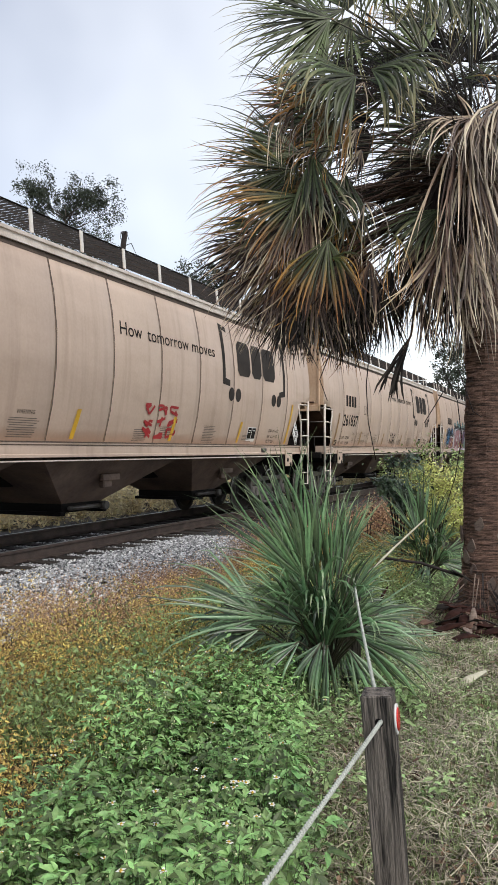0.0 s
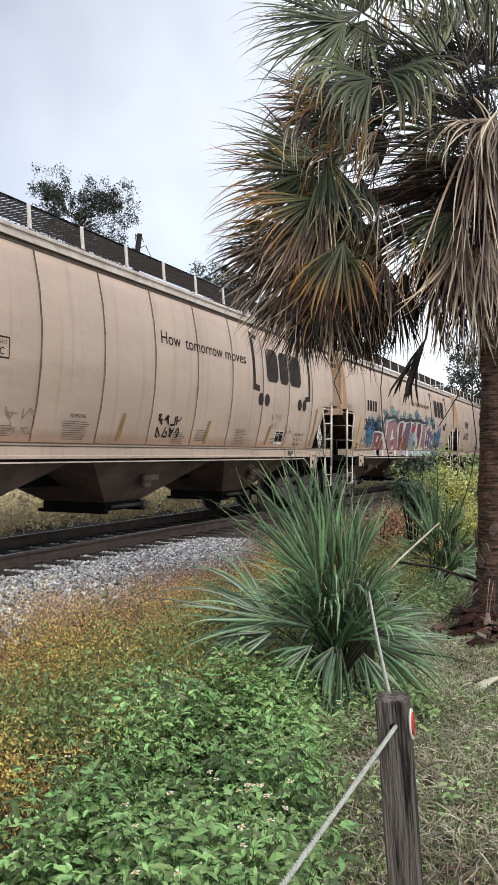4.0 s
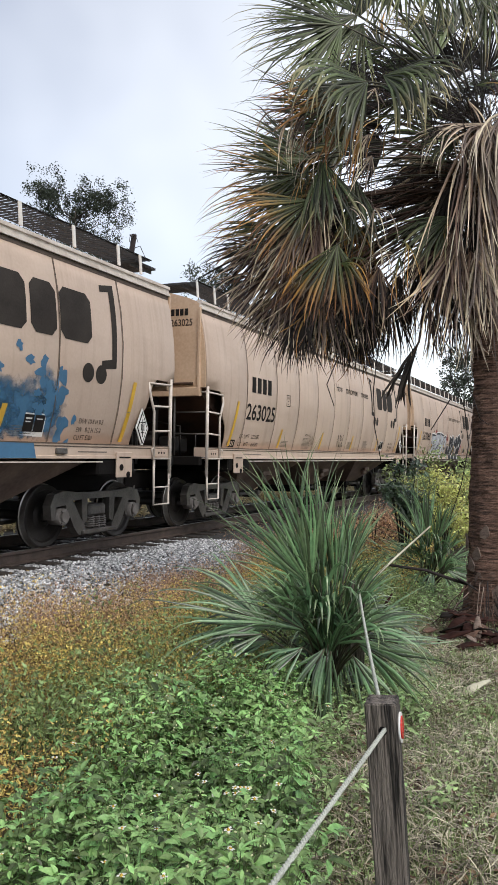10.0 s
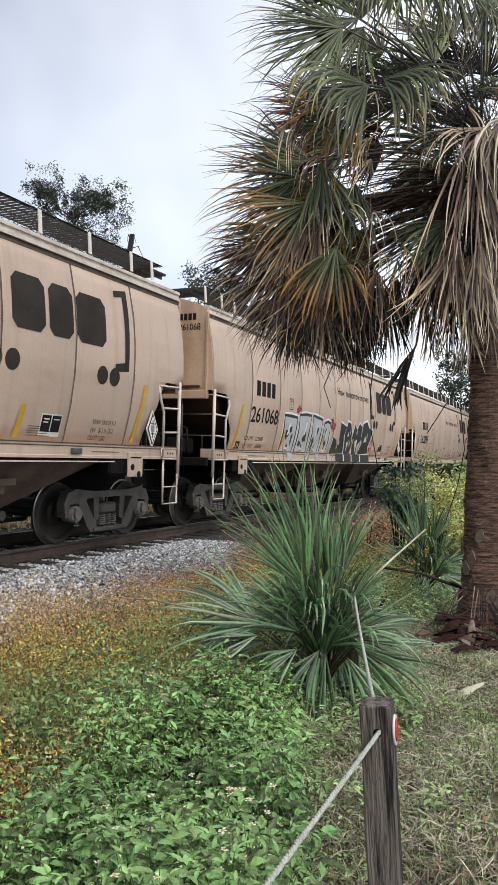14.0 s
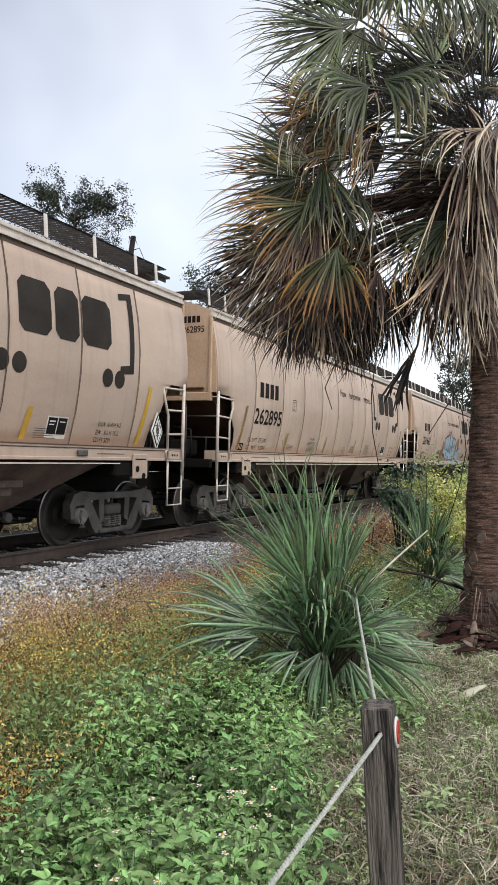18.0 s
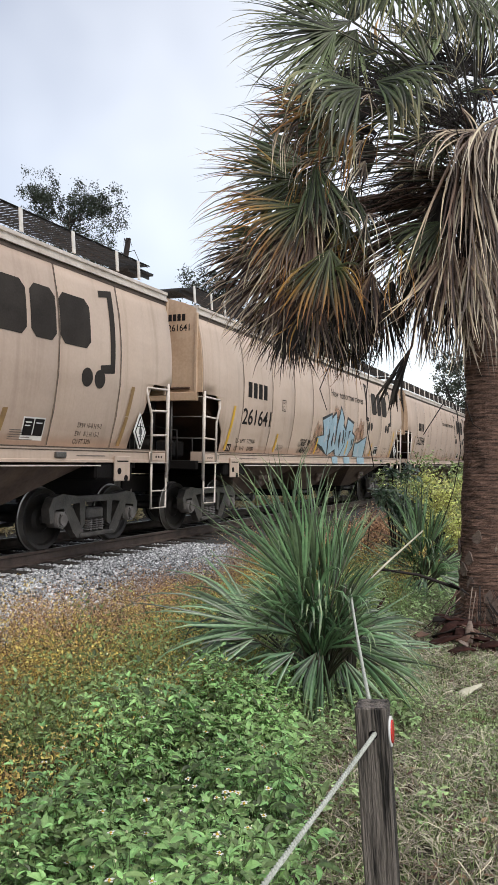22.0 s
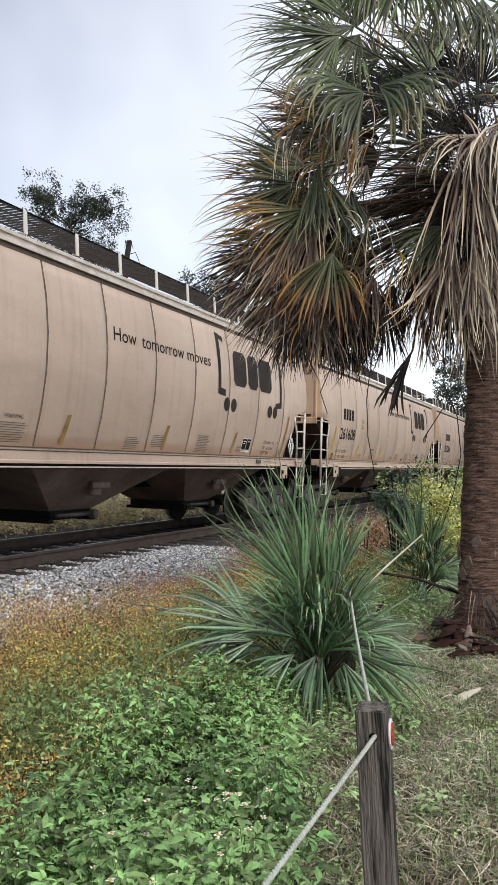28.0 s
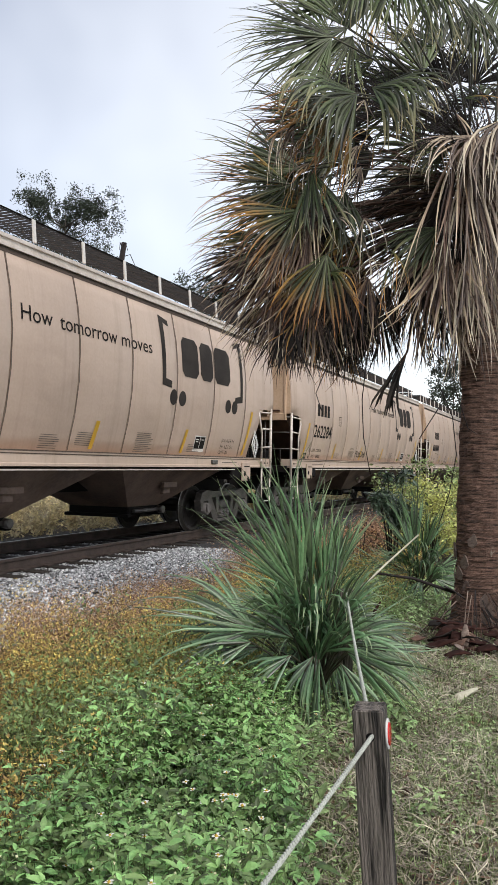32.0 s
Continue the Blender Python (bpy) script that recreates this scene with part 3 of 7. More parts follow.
    # side sills
    for sx in (-1, 1):
        bm = bmesh.new()
        prism(bm, [(sx * a, b) for a, b in ((1.36, 1.30), (1.60, 1.30), (1.60, 1.335), (1.585, 1.345), (1.585, 1.465), (1.60, 1.475), (1.60, 1.505), (1.36, 1.505))], "y", 0.04, BODY - 0.04)
        sill = part("side_sill", bm, "tan", car)
        bm = bmesh.new()
        prism(bm, [(sx * a, b) for a, b in ((1.36, 1.245), (1.585, 1.245), (1.585, 1.262), (1.36, 1.262))], "y", 2.0, BODY - 2.0)
        part("lower_flange", bm, "ladder", sill)
        bm = bmesh.new()
        box(bm, (min(sx * 1.58, sx * 1.606), 0.05, 1.496), (max(sx * 1.58, sx * 1.606), BODY - 0.05, 1.512))
        part("sill_joint", bm, "seam", sill)
        bm = bmesh.new()
        box(bm, (min(sx * 1.58, sx * 1.5875), 0.05, 1.458), (max(sx * 1.58, sx * 1.5875), BODY - 0.05, 1.466))
        part("sill_groove", bm, "seam", sill)


def walkway(car):
    for sx in (-1, 1):
        bm = bmesh.new()
        y = 0.28
        while y < BODY - 0.25:
            box(bm, (sx * 1.245 - (0.62 if sx > 0 else 0), y, 4.585), (sx * 1.245 + (0.62 if sx < 0 else 0), y + 0.016, 4.61))
            y += 0.095
        for a in (0.0, 0.2, 0.4, 0.6):
            xx = sx * (1.235 - a)
            box(bm, (xx - 0.006, 0.26, 4.588), (xx + 0.006, BODY - 0.24, 4.606))
        part("walkway_grating", bm, "grating", car, "dark steel walkway grating")
        bm = bmesh.new()
        for yy0, zz in ((0.2, 4.615),):
            tube(bm, [(sx * 1.248, yy0, zz), (sx * 1.248, BODY - yy0, zz)], 0.012, 5)
        part("walkway_edge", bm, "dark", car)
    ys = [0.24, 0.96, 1.57] + [2.72 + 1.137 * i for i in range(12)] + [15.87]
    bm = bmesh.new()
    box(bm, (-0.012, -0.032, -0.32), (0.012, 0.032, 0), 0.004)
    post = None
    for y in ys:
        for sx in (-1, 1):
            m = pose(sx * 1.262, y, 4.62, 0, sx * -5)
            post = share("walkway_post", post, car, m) if post else part("walkway_post", bm, "post_white", car, "", m)
    # crossing platforms over the ends
    for y0, y1 in ((-0.04, 0.62), (BODY - 0.62, BODY + 0.04)):
        bm = bmesh.new()
        y = y0
        while y < y1:
            box(bm, (-1.2, y, 4.50), (1.2, y + 0.014, 4.54))
            y += 0.045
        for a in (-1.1, -0.4, 0.4, 1.1):
            box(bm, (a - 0.01, y0, 4.45), (a + 0.01, y1, 4.535))
        tagged(part("end_platform", bm, "grating", car), kind="stuff")


def hoppers(car):
    outlet_w = 0.55
    for yc in (3.95, 8.2, 12.5):
        bm = bmesh.new()
        top, bot = 2.05, 0.50
        zt, zb = 1.34, 0.56
        vt = [bm.verts.new((sx * 1.44, yc + sy * top, zt)) for sx, sy in ((-1, -1), (1, -1), (1, 1), (-1, 1))]
        vm = [bm.verts.new((sx * 0.62, yc + sy * bot * 1.05, zb)) for sx, sy in ((-1, -1), (1, -1), (1, 1), (-1, 1))]
        for i in range(4):
            bm.faces.new((vt[i], vt[(i + 1) % 4], vm[(i + 1) % 4], vm[i]))
        bm.faces.new(vm)
        bm.faces.new(vt[::-1])
        bmesh.ops.recalc_face_normals(bm, faces=bm.faces[:])
        h = part("hopper", bm, "hopper", car, "dusty tapered hopper under the car")
        bm = bmesh.new()
        box(bm, (-0.64, yc - 0.54, 0.42), (0.64, yc + 0.54, 0.57), 0.02)
        box(bm, (-0.68, yc - 0.62, 0.38), (0.68, yc - 0.5, 0.44), 0.01)
        box(bm, (-0.68, yc + 0.5, 0.38), (0.68, yc + 0.62, 0.44), 0.01)
        part("outlet_gate", bm, "dark", h)
        bm = bmesh.new()
        tube(bm, [(0.70, yc - 0.45, 0.49), (0.70, yc + 0.45, 0.49)], 0.035, 8)
        tube(bm, [(0.68, yc + 0.45, 0.49), (0.80, yc + 0.45, 0.49)], 0.07, 8)
        part("gate_shaft", bm, "bogie", h)
        bm = bmesh.new()
        box(bm, (1.12, yc - 0.24, 0.92), (1.195, yc + 0.24, 1.02), 0.01)
        box(bm, (1.02, yc - 0.12, 0.80), (1.12, yc + 0.12, 0.94), 0.02)
        part("shaker_bracket", bm, "hopper", h)
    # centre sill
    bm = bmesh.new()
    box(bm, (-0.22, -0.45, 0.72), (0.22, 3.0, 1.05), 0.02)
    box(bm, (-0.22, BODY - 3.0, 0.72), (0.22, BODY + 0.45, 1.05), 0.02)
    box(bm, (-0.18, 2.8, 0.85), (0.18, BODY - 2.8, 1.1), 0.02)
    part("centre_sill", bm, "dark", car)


def bogie(car, yc):
    bm = bmesh.new()
    wb = 0.925
    for sx in (-1, 1):
        x0, x1 = sorted((sx * 0.96, sx * 1.10))
        # heavy cast frame: arched top chord, jaws round the bearings, columns and slanted struts
        prism(bm, [(-1.15, 0.42), (-1.18, 0.62), (-1.09, 0.78), (-0.88, 0.83), (-0.50, 0.79), (0.50, 0.79), (0.88, 0.83), (1.09, 0.78), (1.18, 0.62), (1.15, 0.42), (1.07, 0.42), (1.05, 0.60), (0.82, 0.62), (0.70, 0.67), (0.40, 0.69), (-0.40, 0.69), (-0.70, 0.67), (-0.82, 0.62), (-1.05, 0.60), (-1.07, 0.42)], "x", x0, x1)
        for s in (-1, 1):
            prism(bm, [(s * 0.84, 0.64), (s * 0.66, 0.68), (s * 0.36, 0.28), (s * 0.34, 0.17), (s * 0.50, 0.16), (s * 0.62, 0.28)], "x", x0 + 0.004, x1 - 0.004)
            prism(bm, [(s * 0.44, 0.72), (s * 0.29, 0.72), (s * 0.29, 0.36), (s * 0.40, 0.30)], "x", x0 + 0.01, x1 - 0.01)
            prism(bm, [(s * 0.82, 0.64), (s * 0.72, 0.66), (s * 0.75, 0.40), (s * 0.80, 0.36)], "x", x0 + 0.008, x1 - 0.008)
        box(bm, (min(x0, x1) - 0.03, -0.44, 0.16), (max(x0, x1) + 0.03, 0.44, 0.23), 0.015)
    box(bm, (-1.08, -0.22, 0.42), (1.08, 0.22, 0.60), 0.03)
    b = part("bogie", bm, "bogie", car, "dirty cast steel four-wheel bogie", pose(0, yc, 0))
    for sx in (-1, 1):
        for k in (-1, 0, 1):
            bm = bmesh.new()
            pts = []
            for i in range(33):
                a = i / 32 * 5.5 * 2 * math.pi
                pts.append((sx * 1.04 + 0.062 * math.cos(a), k * 0.15 + 0.062 * math.sin(a), 0.235 + 0.18 * i / 32))
            tube(bm, pts, 0.014, 5)
            part("coil_spring", bm, "spring", b, "dusty coil spring")
        for s in (-1, 1):
            bm = bmesh.new()
            tube(bm, [(sx * 0.93, s * wb, 0.457), (sx * 1.14, s * wb, 0.457)], 0.122, 16)
            tube(bm, [(sx * 1.14, s * wb, 0.457), (sx * 1.18, s * wb, 0.457)], 0.08, 14)
            for q in range(3):
                a = q * 2.094
                tube(bm, [(sx * 1.14, s * wb + 0.095 * math.cos(a), 0.457 + 0.095 * math.sin(a)), (sx * 1.165, s * wb + 0.095 * math.cos(a), 0.457 + 0.095 * math.sin(a))], 0.018, 6)
            part("bearing_cap", bm, "spring", b)
    wheels = []
    for s in (-1, 1):
        bm = bmesh.new()
        tube(bm, [(-0.95, 0, 0), (0.95, 0, 0)], 0.075, 12)
        for sx in (-1, 1):
            prof = [(0.68, 0.478), (0.715, 0.478), (0.722, 0.458), (0.805, 0.452), (0.81, 0.435), (0.80, 0.385), (0.765, 0.36), (0.75, 0.20), (0.79, 0.15), (0.80, 0.09), (0.66, 0.09), (0.68, 0.2), (0.70, 0.36), (0.68, 0.4)]
            n = 36
            rings = [[bm.verts.new((sx * x, r * math.cos(2 * math.pi * i / n), r * math.sin(2 * math.pi * i / n))) for i in range(n)] for x, r in prof]
            for a, c in zip(rings, rings[1:] + rings[:1]):
                for i in range(n):
                    bm.faces.new((a[i], a[(i + 1) % n], c[(i + 1) % n], c[i]))
        bmesh.ops.recalc_face_normals(bm, faces=bm.faces[:])
        me_ob = part("wheelset", bm, "wheel", b, "steel wheels on an axle", pose(0, s * wb, 0.457))
        me_ob.data.materials.append(M["tread"])
        for fc in me_ob.data.polygons:
            c = fc.center
            rr = math.hypot(c.y, c.z)
            if 0.43 < rr and abs(c.x) < 0.806 and abs(c.x) > 0.7:
                fc.material_index = 1
        wheels.append(me_ob)
    return wheels


def ladders(car):
    """Corner ladders, end rungs, steps, jacking plates and end gear, the same at both ends."""
    for end, flip in ((0.0, 1), (BODY - 0.12, -1)):
        for sx in (1, -1):
            X = sx * 1.615

            def y_of(u, e=end, s=flip):
                return e + s * u + (0.06 if s > 0 else 0.0)

            bm = bmesh.new()
            tube(bm, [(X, y_of(0), 0.98), (X, y_of(0), 2.62)], 0.030, 6)
            tube(bm, [(X, y_of(0.52), 1.30), (X, y_of(0.52), 2.06), (X, y_of(0.66), 2.36), (X - sx * 0.02, y_of(0.67), 2.52)], 0.022, 6)
            lad = part("corner_ladder", bm, "ladder", car)
            for z, u in ((2.50, 0.67), (2.14, 0.54), (1.74, 0.52)):
                bm = bmesh.new()
                tube(bm, [(X, y_of(-0.03), z + 0.02), (X, y_of(u), z)], 0.018, 6)
                part("rung", bm, "ladder", lad)
            bm = bmesh.new()
            tube(bm, [(X, y_of(0), 1.30), (X + sx * 0.02, y_of(0.60), 1.30), (X + sx * 0.02, y_of(0.60), 1.46), (X, y_of(0.52), 1.47)], 0.015, 6)
            part("grab_iron", bm, "ladder", lad)
            bm = bmesh.new()
            tube(bm, [(X, y_of(0.02), 1.05), (X, y_of(0.02), 0.56), (X, y_of(0.50), 0.56), (X, y_of(0.50), 1.30)], 0.020, 6)
            tube(bm, [(X, y_of(0.02), 0.84), (X, y_of(0.50), 0.84)], 0.013, 6)
            part("step", bm, "ladder", lad)
            for z in (2.52, 2.15, 1.75, 1.32):
                bm = bmesh.new()
                tube(bm, [(X, y_of(-0.01), z), (sx * 0.95, y_of(-0.03), z)], 0.013, 6)
                part("end_rung", bm, "ladder" if z > 2.2 else "bogie", lad)
            bm = bmesh.new()
            tube(bm, [(sx * 0.95, y_of(-0.03), 1.2), (sx * 0.95, y_of(-0.03), 2.62)], 0.02, 6)
            part("inner_stile", bm, "bogie", lad)
            # small plate with holes at the sill's end
            bm = bmesh.new()
            a, b = sorted((y_of(0.06), y_of(0.48)))
            box(bm, (min(X, X - sx * 0.03), a, 1.33), (max(X, X - sx * 0.03), b, 1.46), 0.006)
            plate = part("end_plate", bm, "tan", car)
            bm = bmesh.new()
            for q in (0.3, 0.5, 0.7):
                tube(bm, [(X, a + (b - a) * q, 1.395), (X + sx * 0.006, a + (b - a) * q, 1.395)], 0.018, 8)
            part("bolt_hole", bm, "dark", plate)
            # jacking plate
            a, b = sorted((y_of(1.16), y_of(1.58)))
            bm = bmesh.new()
            box(bm, (min(sx * 1.60, sx * 1.63), a, 1.02), (max(sx * 1.60, sx * 1.63), b, 1.40), 0.01)
            jack = part("jacking_plate", bm, "tan", car)
            bm = bmesh.new()
            box(bm, (min(sx * 1.63, sx * 1.635), a + 0.06, 1.31), (max(sx * 1.63, sx * 1.635), b - 0.06, 1.33))
            part("plate_stencil", bm, "dark", jack)
            for q, zz in ((0.28, 1.17), (0.72, 1.06)):
                bm = bmesh.new()
                tube(bm, [(sx * 1.63, a + (b - a) * q, zz), (sx * 1.637, a + (b - a) * q, zz)], 0.05, 10)
                part("hole", bm, "dark", jack)
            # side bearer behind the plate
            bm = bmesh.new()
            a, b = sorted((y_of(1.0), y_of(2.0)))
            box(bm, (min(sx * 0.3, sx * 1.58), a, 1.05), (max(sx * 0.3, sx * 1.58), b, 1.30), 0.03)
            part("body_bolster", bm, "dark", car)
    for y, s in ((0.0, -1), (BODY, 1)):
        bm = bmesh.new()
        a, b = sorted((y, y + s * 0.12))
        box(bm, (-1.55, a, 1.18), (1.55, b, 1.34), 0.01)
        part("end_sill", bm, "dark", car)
        bm = bmesh.new()
        box(bm, (-0.12, min(y, y + s * 0.62), 0.74), (0.12, max(y, y + s * 0.62), 0.92), 0.03)
        box(bm, (-0.18, min(y + s * 0.42, y + s * 0.585), 0.66), (0.18, max(y + s * 0.42, y + s * 0.585), 1.0), 0.04)
        tube(bm, [(0.2, y + s * 0.15, 0.78), (0.24, y + s * 0.3, 0.52), (0.16, y + s * 0.55, 0.42)], 0.03, 7)
        part("coupler", bm, "bogie", car, "grimy knuckle coupler and hose")
        # brake cylinder, valve and pipes on the end platform
        bm = bmesh.new()
        tube(bm, [(-0.6, y - s * 0.55, 1.62), (0.35, y - s * 0.55, 1.62)], 0.2, 14)
        box(bm, (0.45, min(y - s * 0.3, y - s * 0.75), 1.40), (0.85, max(y - s * 0.3, y - s * 0.75), 1.72), 0.04)
        tube(bm, [(0.95, y - s * 0.25, 1.36), (0.95, y - s * 0.25, 1.9), (0.3, y - s * 0.4, 2.0), (-0.6, y - s * 0.4, 1.8)], 0.022, 6)
        tube(bm, [(1.2, y - s * 0.4, 1.36), (1.2, y - s * 0.4, 1.75), (0.6, y - s * 0.5, 1.8)], 0.018, 6)
        part("brake_gear", bm, "wheel", car, "dusty brake cylinder, valve and pipes")
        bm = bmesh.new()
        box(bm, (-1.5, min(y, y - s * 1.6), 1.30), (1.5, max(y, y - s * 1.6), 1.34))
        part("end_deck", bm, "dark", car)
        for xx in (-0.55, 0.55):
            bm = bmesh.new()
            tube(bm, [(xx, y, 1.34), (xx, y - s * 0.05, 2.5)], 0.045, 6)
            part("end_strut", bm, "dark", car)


def markings(car):
    """What is painted alike on every car: logo as plain shapes, slogan, stencils and reflective strips."""
    bar = 0.115
    left = [(11.34, 3.86), (11.66, 3.80), (11.66, 3.70), (11.48, 3.74), (11.48, 2.80), (11.69, 2.77), (11.69, 2.65), (11.36, 2.68)]
    right = [(14.72, 3.86), (14.36, 3.80), (14.36, 3.70), (14.58, 3.74), (14.58, 2.74), (14.33, 2.70), (14.33, 2.58), (14.70, 2.62)]
    part("emblem_bracket", figure([left], 0.004), "emblem", car, "dark bracket of the emblem")
    part("emblem_bracket", figure([right], 0.004), "emblem", car, "dark bracket of the emblem")
    for y in (11.78, 12.10, 14.02, 14.33):
        part("emblem_dot", figure([disc(y, 2.50, 0.135)], 0.004), "emblem", car, "dark round dot of the emblem")
    for a, b in ((12.06, 12.70), (12.78, 13.30), (13.38, 14.08)):
        z0, z1 = 2.90, 3.60
        c = 0.1
        part("emblem_block", figure([[(a + c, z0), (b - c, z0), (b, z0 + c), (b, z1 - c), (b - c, z1), (a + c, z1), (a, z1 - c), (a, z0 + c)]], 0.004), "emblem", car, "dark heavy block of the emblem")
    for y in (2.05, 2.33, 2.61, 2.89):
        part("mark_bar", figure([rect(y, 2.67, y + 0.20, 2.99)], 0.004), "black", car, "black owner's mark as a plain bar")
    part("load_limit", lettering("LD LMT  222500", 1.74, 1.72, 0.085, 0.98), "black", car)
    part("light_weight", lettering("LT   WT    63500", 1.74, 1.56, 0.085, 0.98), "black", car)
    part("extreme_width", lettering("EXW 10-8 H 9-3", 13.96, 1.79, 0.07, 0.58), "black", car)
    part("eave_width", lettering("EW   8-2 H 15-2", 13.94, 1.67, 0.07, 0.58), "black", car)
    part("capacity", lettering("CU FT 5201", 13.92, 1.56, 0.07, 0.42), "black", car)
    # plate frame with its letters
    y0, z0, y1, z1 = 4.02, 2.50, 4.26, 2.76
    t = 0.016
    fr = [rect(y0, z0, y1, z0 + t), rect(y0, z1 - t, y1, z1), rect(y0, z0, y0 + t, z1), rect(y1 - t, z0, y1, z1)]
    pl = part("clearance_plate", figure(fr, 0.004), "black", car)
    part("plate_word", lettering("PLATE", 4.06, 2.67, 0.045, 0.15), "black", pl)
    part("plate_letter", lettering("C", 4.09, 2.54, 0.09, 0.08), "black", pl)
    part("warning", lettering("WARNING", 5.55, 1.86, 0.055, 0.36), "black", car)
    rnd = random.Random(9)
    for y, z, w, n in ((5.42, 1.80, 0.62, 5), (4.02, 1.70, 0.45, 3), (8.35, 1.72, 0.45, 4), (9.15, 1.78, 0.5, 4), (10.75, 1.84, 0.55, 6), (12.55, 1.70, 0.5, 3), (3.3, 1.66, 0.0, 0)):
        for i in range(n * 2 - 1):
            zz = z - i * 0.030
            part("stencil_line", figure([rect(y + rnd.uniform(0, 0.04), zz, y + w * rnd.uniform(0.8, 1.0), zz + 0.010)], 0.004), "stencil", car)
    # black placard with white borders
    pb = part("placard", figure([rect(12.80, 1.58, 13.24, 1.88)], 0.004), "white", car, "black and white panel placard")
    part("placard_field", figure([rect(12.82, 1.64, 13.01, 1.86), rect(13.03, 1.64, 13.22, 1.86)], 0.007), "black", pb)
    part("placard_marks", figure([rect(12.85, 1.80, 12.97, 1.82), rect(12.85, 1.76, 12.95, 1.775), rect(13.06, 1.80, 13.18, 1.815)], 0.010), "white", pb)
    # reporting box near the front
    rb = part("small_panel", figure([rect(1.30, 1.53, 1.56, 1.68)], 0.004), "black", car)
    part("small_panel_marks", figure([rect(1.33, 1.56, 1.36, 1.65), rect(1.40, 1.56, 1.43, 1.65), rect(1.47, 1.56, 1.50, 1.65)], 0.007), "tan", rb)
    # diamond board at the rear ladder bay
    bm = bmesh.new()
    prism(bm, [(15.32, 1.78), (15.50, 2.09), (15.68, 1.78), (15.50, 1.47)], "x", 1.575, 1.59)
    dm = part("diamond_board", bm, "white", car, "white diamond board with a black symbol")
    bm = bmesh.new()
    prism(bm, [(15.35, 1.78), (15.50, 2.04), (15.65, 1.78), (15.50, 1.52)], "x", 1.59, 1.594)
    part("diamond_border", bm, "dark", dm)
    bm = bmesh.new()
    prism(bm, [(15.375, 1.78), (15.50, 1.995), (15.625, 1.78), (15.50, 1.565)], "x", 1.594, 1.598)
    part("diamond_field", bm, "white", dm)
    bm = bmesh.new()
    box(bm, (1.598, 15.49, 1.64), (1.601, 15.51, 1.92))
    box(bm, (1.598, 15.43, 1.86), (1.601, 15.57, 1.875))
    box(bm, (1.598, 15.45, 1.70), (1.601, 15.55, 1.715))
    box(bm, (1.598, 15.455, 1.74), (1.601, 15.475, 1.84))
    box(bm, (1.598, 15.525, 1.74), (1.601, 15.545, 1.84))
    part("diamond_symbol", bm, "black", dm)
    # small box on the sill
    bm = bmesh.new()
    box(bm, (1.585, 13.35, 1.36), (1.625, 13.58, 1.44), 0.01)
    part("sill_tag_box", bm, "bogie", car)
    for a, b in ((13.85, 14.55), (1.75, 2.65)):
        bm = bmesh.new()
        box(bm, (1.586, a, 1.387), (1.589, b, 1.401))
        part("sill_stencil", bm, "stencil", car)


STRIPS = ((1.22, 1.55, 2.44), (3.82, 1.55, 1.97), (6.72, 1.55, 1.97), (9.5, 1.55, 1.97), (12.3, 1.55, 1.97), (15.02, 1.55, 2.47))


def strips(car, mat, rnd):
    for y, z0, z1 in STRIPS:
        n = 2 if z1 > 2.2 else 1
        for i in range(n):
            a, b = z0 + (z1 - z0) * i / n, z0 + (z1 - z0) * (i + 1) / n - (0.01 if i < n - 1 else 0)
            sh = 0.16 / 0.9
            part("reflective_strip", figure([[(y + (a - z0) * sh, a), (y + 0.095 + (a - z0) * sh, a), (y + 0.095 + (b - z0) * sh, b), (y + (b - z0) * sh, b)]], 0.0125), mat, car,
                 "yellow reflective strip" if mat == "yellow" else "browned worn reflective strip")


def build_car():
    car = thing("hopper_car", "tan covered hopper freight car with walkway and ladders", "freight car", pose(TRACK_X, 0, RAIL_Z), group="cars of the freight train")
    car_body(car)
    walkway(car)
    hoppers(car)
    for yc in (1.45, 15.08):
        bogie(car, yc)
    ladders(car)
    markings(car)
    return car


NUMBERS = {0: "261837", 1: "261748", 2: "263025", 3: "261068", 4: "262895", 5: "261641", 6: "262398", 7: "261608", 8: "262284"}
WORN = {-1: "yellow", 0: "yellow_worn", 1: "yellow", 2: "yellow", 3: "yellow", 4: "yellow_worn", 5: "yellow", 6: "yellow_worn", 7: "yellow"}


def number_on(car, k):
    if k in NUMBERS:
        part("car_number", lettering(NUMBERS[k], 1.86, 2.11, 0.32, 1.52, 0.0062, 0.016), "black", car, "black car number")
        bm = bmesh.new()
        curve = lettering(NUMBERS[k], 0, 3.74, 0.125, 0.46, 0, 0.012)
        for v in curve.verts:
            # the same digits on the front end wall
            v.co = Vector((0.86 + v.co.y, -0.016, v.co.z))
        part("end_number", curve, "black", car, "black car number on the end wall")
        bm.free()
    else:
        part("car_number", figure([rect(1.86 + 0.26 * i, 2.12, 2.05 + 0.26 * i, 2.41) for i in range(6)], 0.004), "black", car, "black car number too far to read")
    bm = bmesh.new()
    for i in range(4):
        box(bm, (0.87 + i * 0.095, -0.018, 3.93), (0.94 + i * 0.095, -0.014, 4.055))
    part("end_mark_bar", bm, "black", car, "black owner's mark as plain bars")
    bm = bmesh.new()
    for i in range(5):
        box(bm, (0.35, -0.018, 3.25 - i * 0.075), (0.35 + (0.5, 0.6, 0.25, 0.4, 0.35)[i], -0.014, 3.228 - i * 0.075))
    part("end_stencil", bm, "stencil", car, "small unreadable stencil lines")


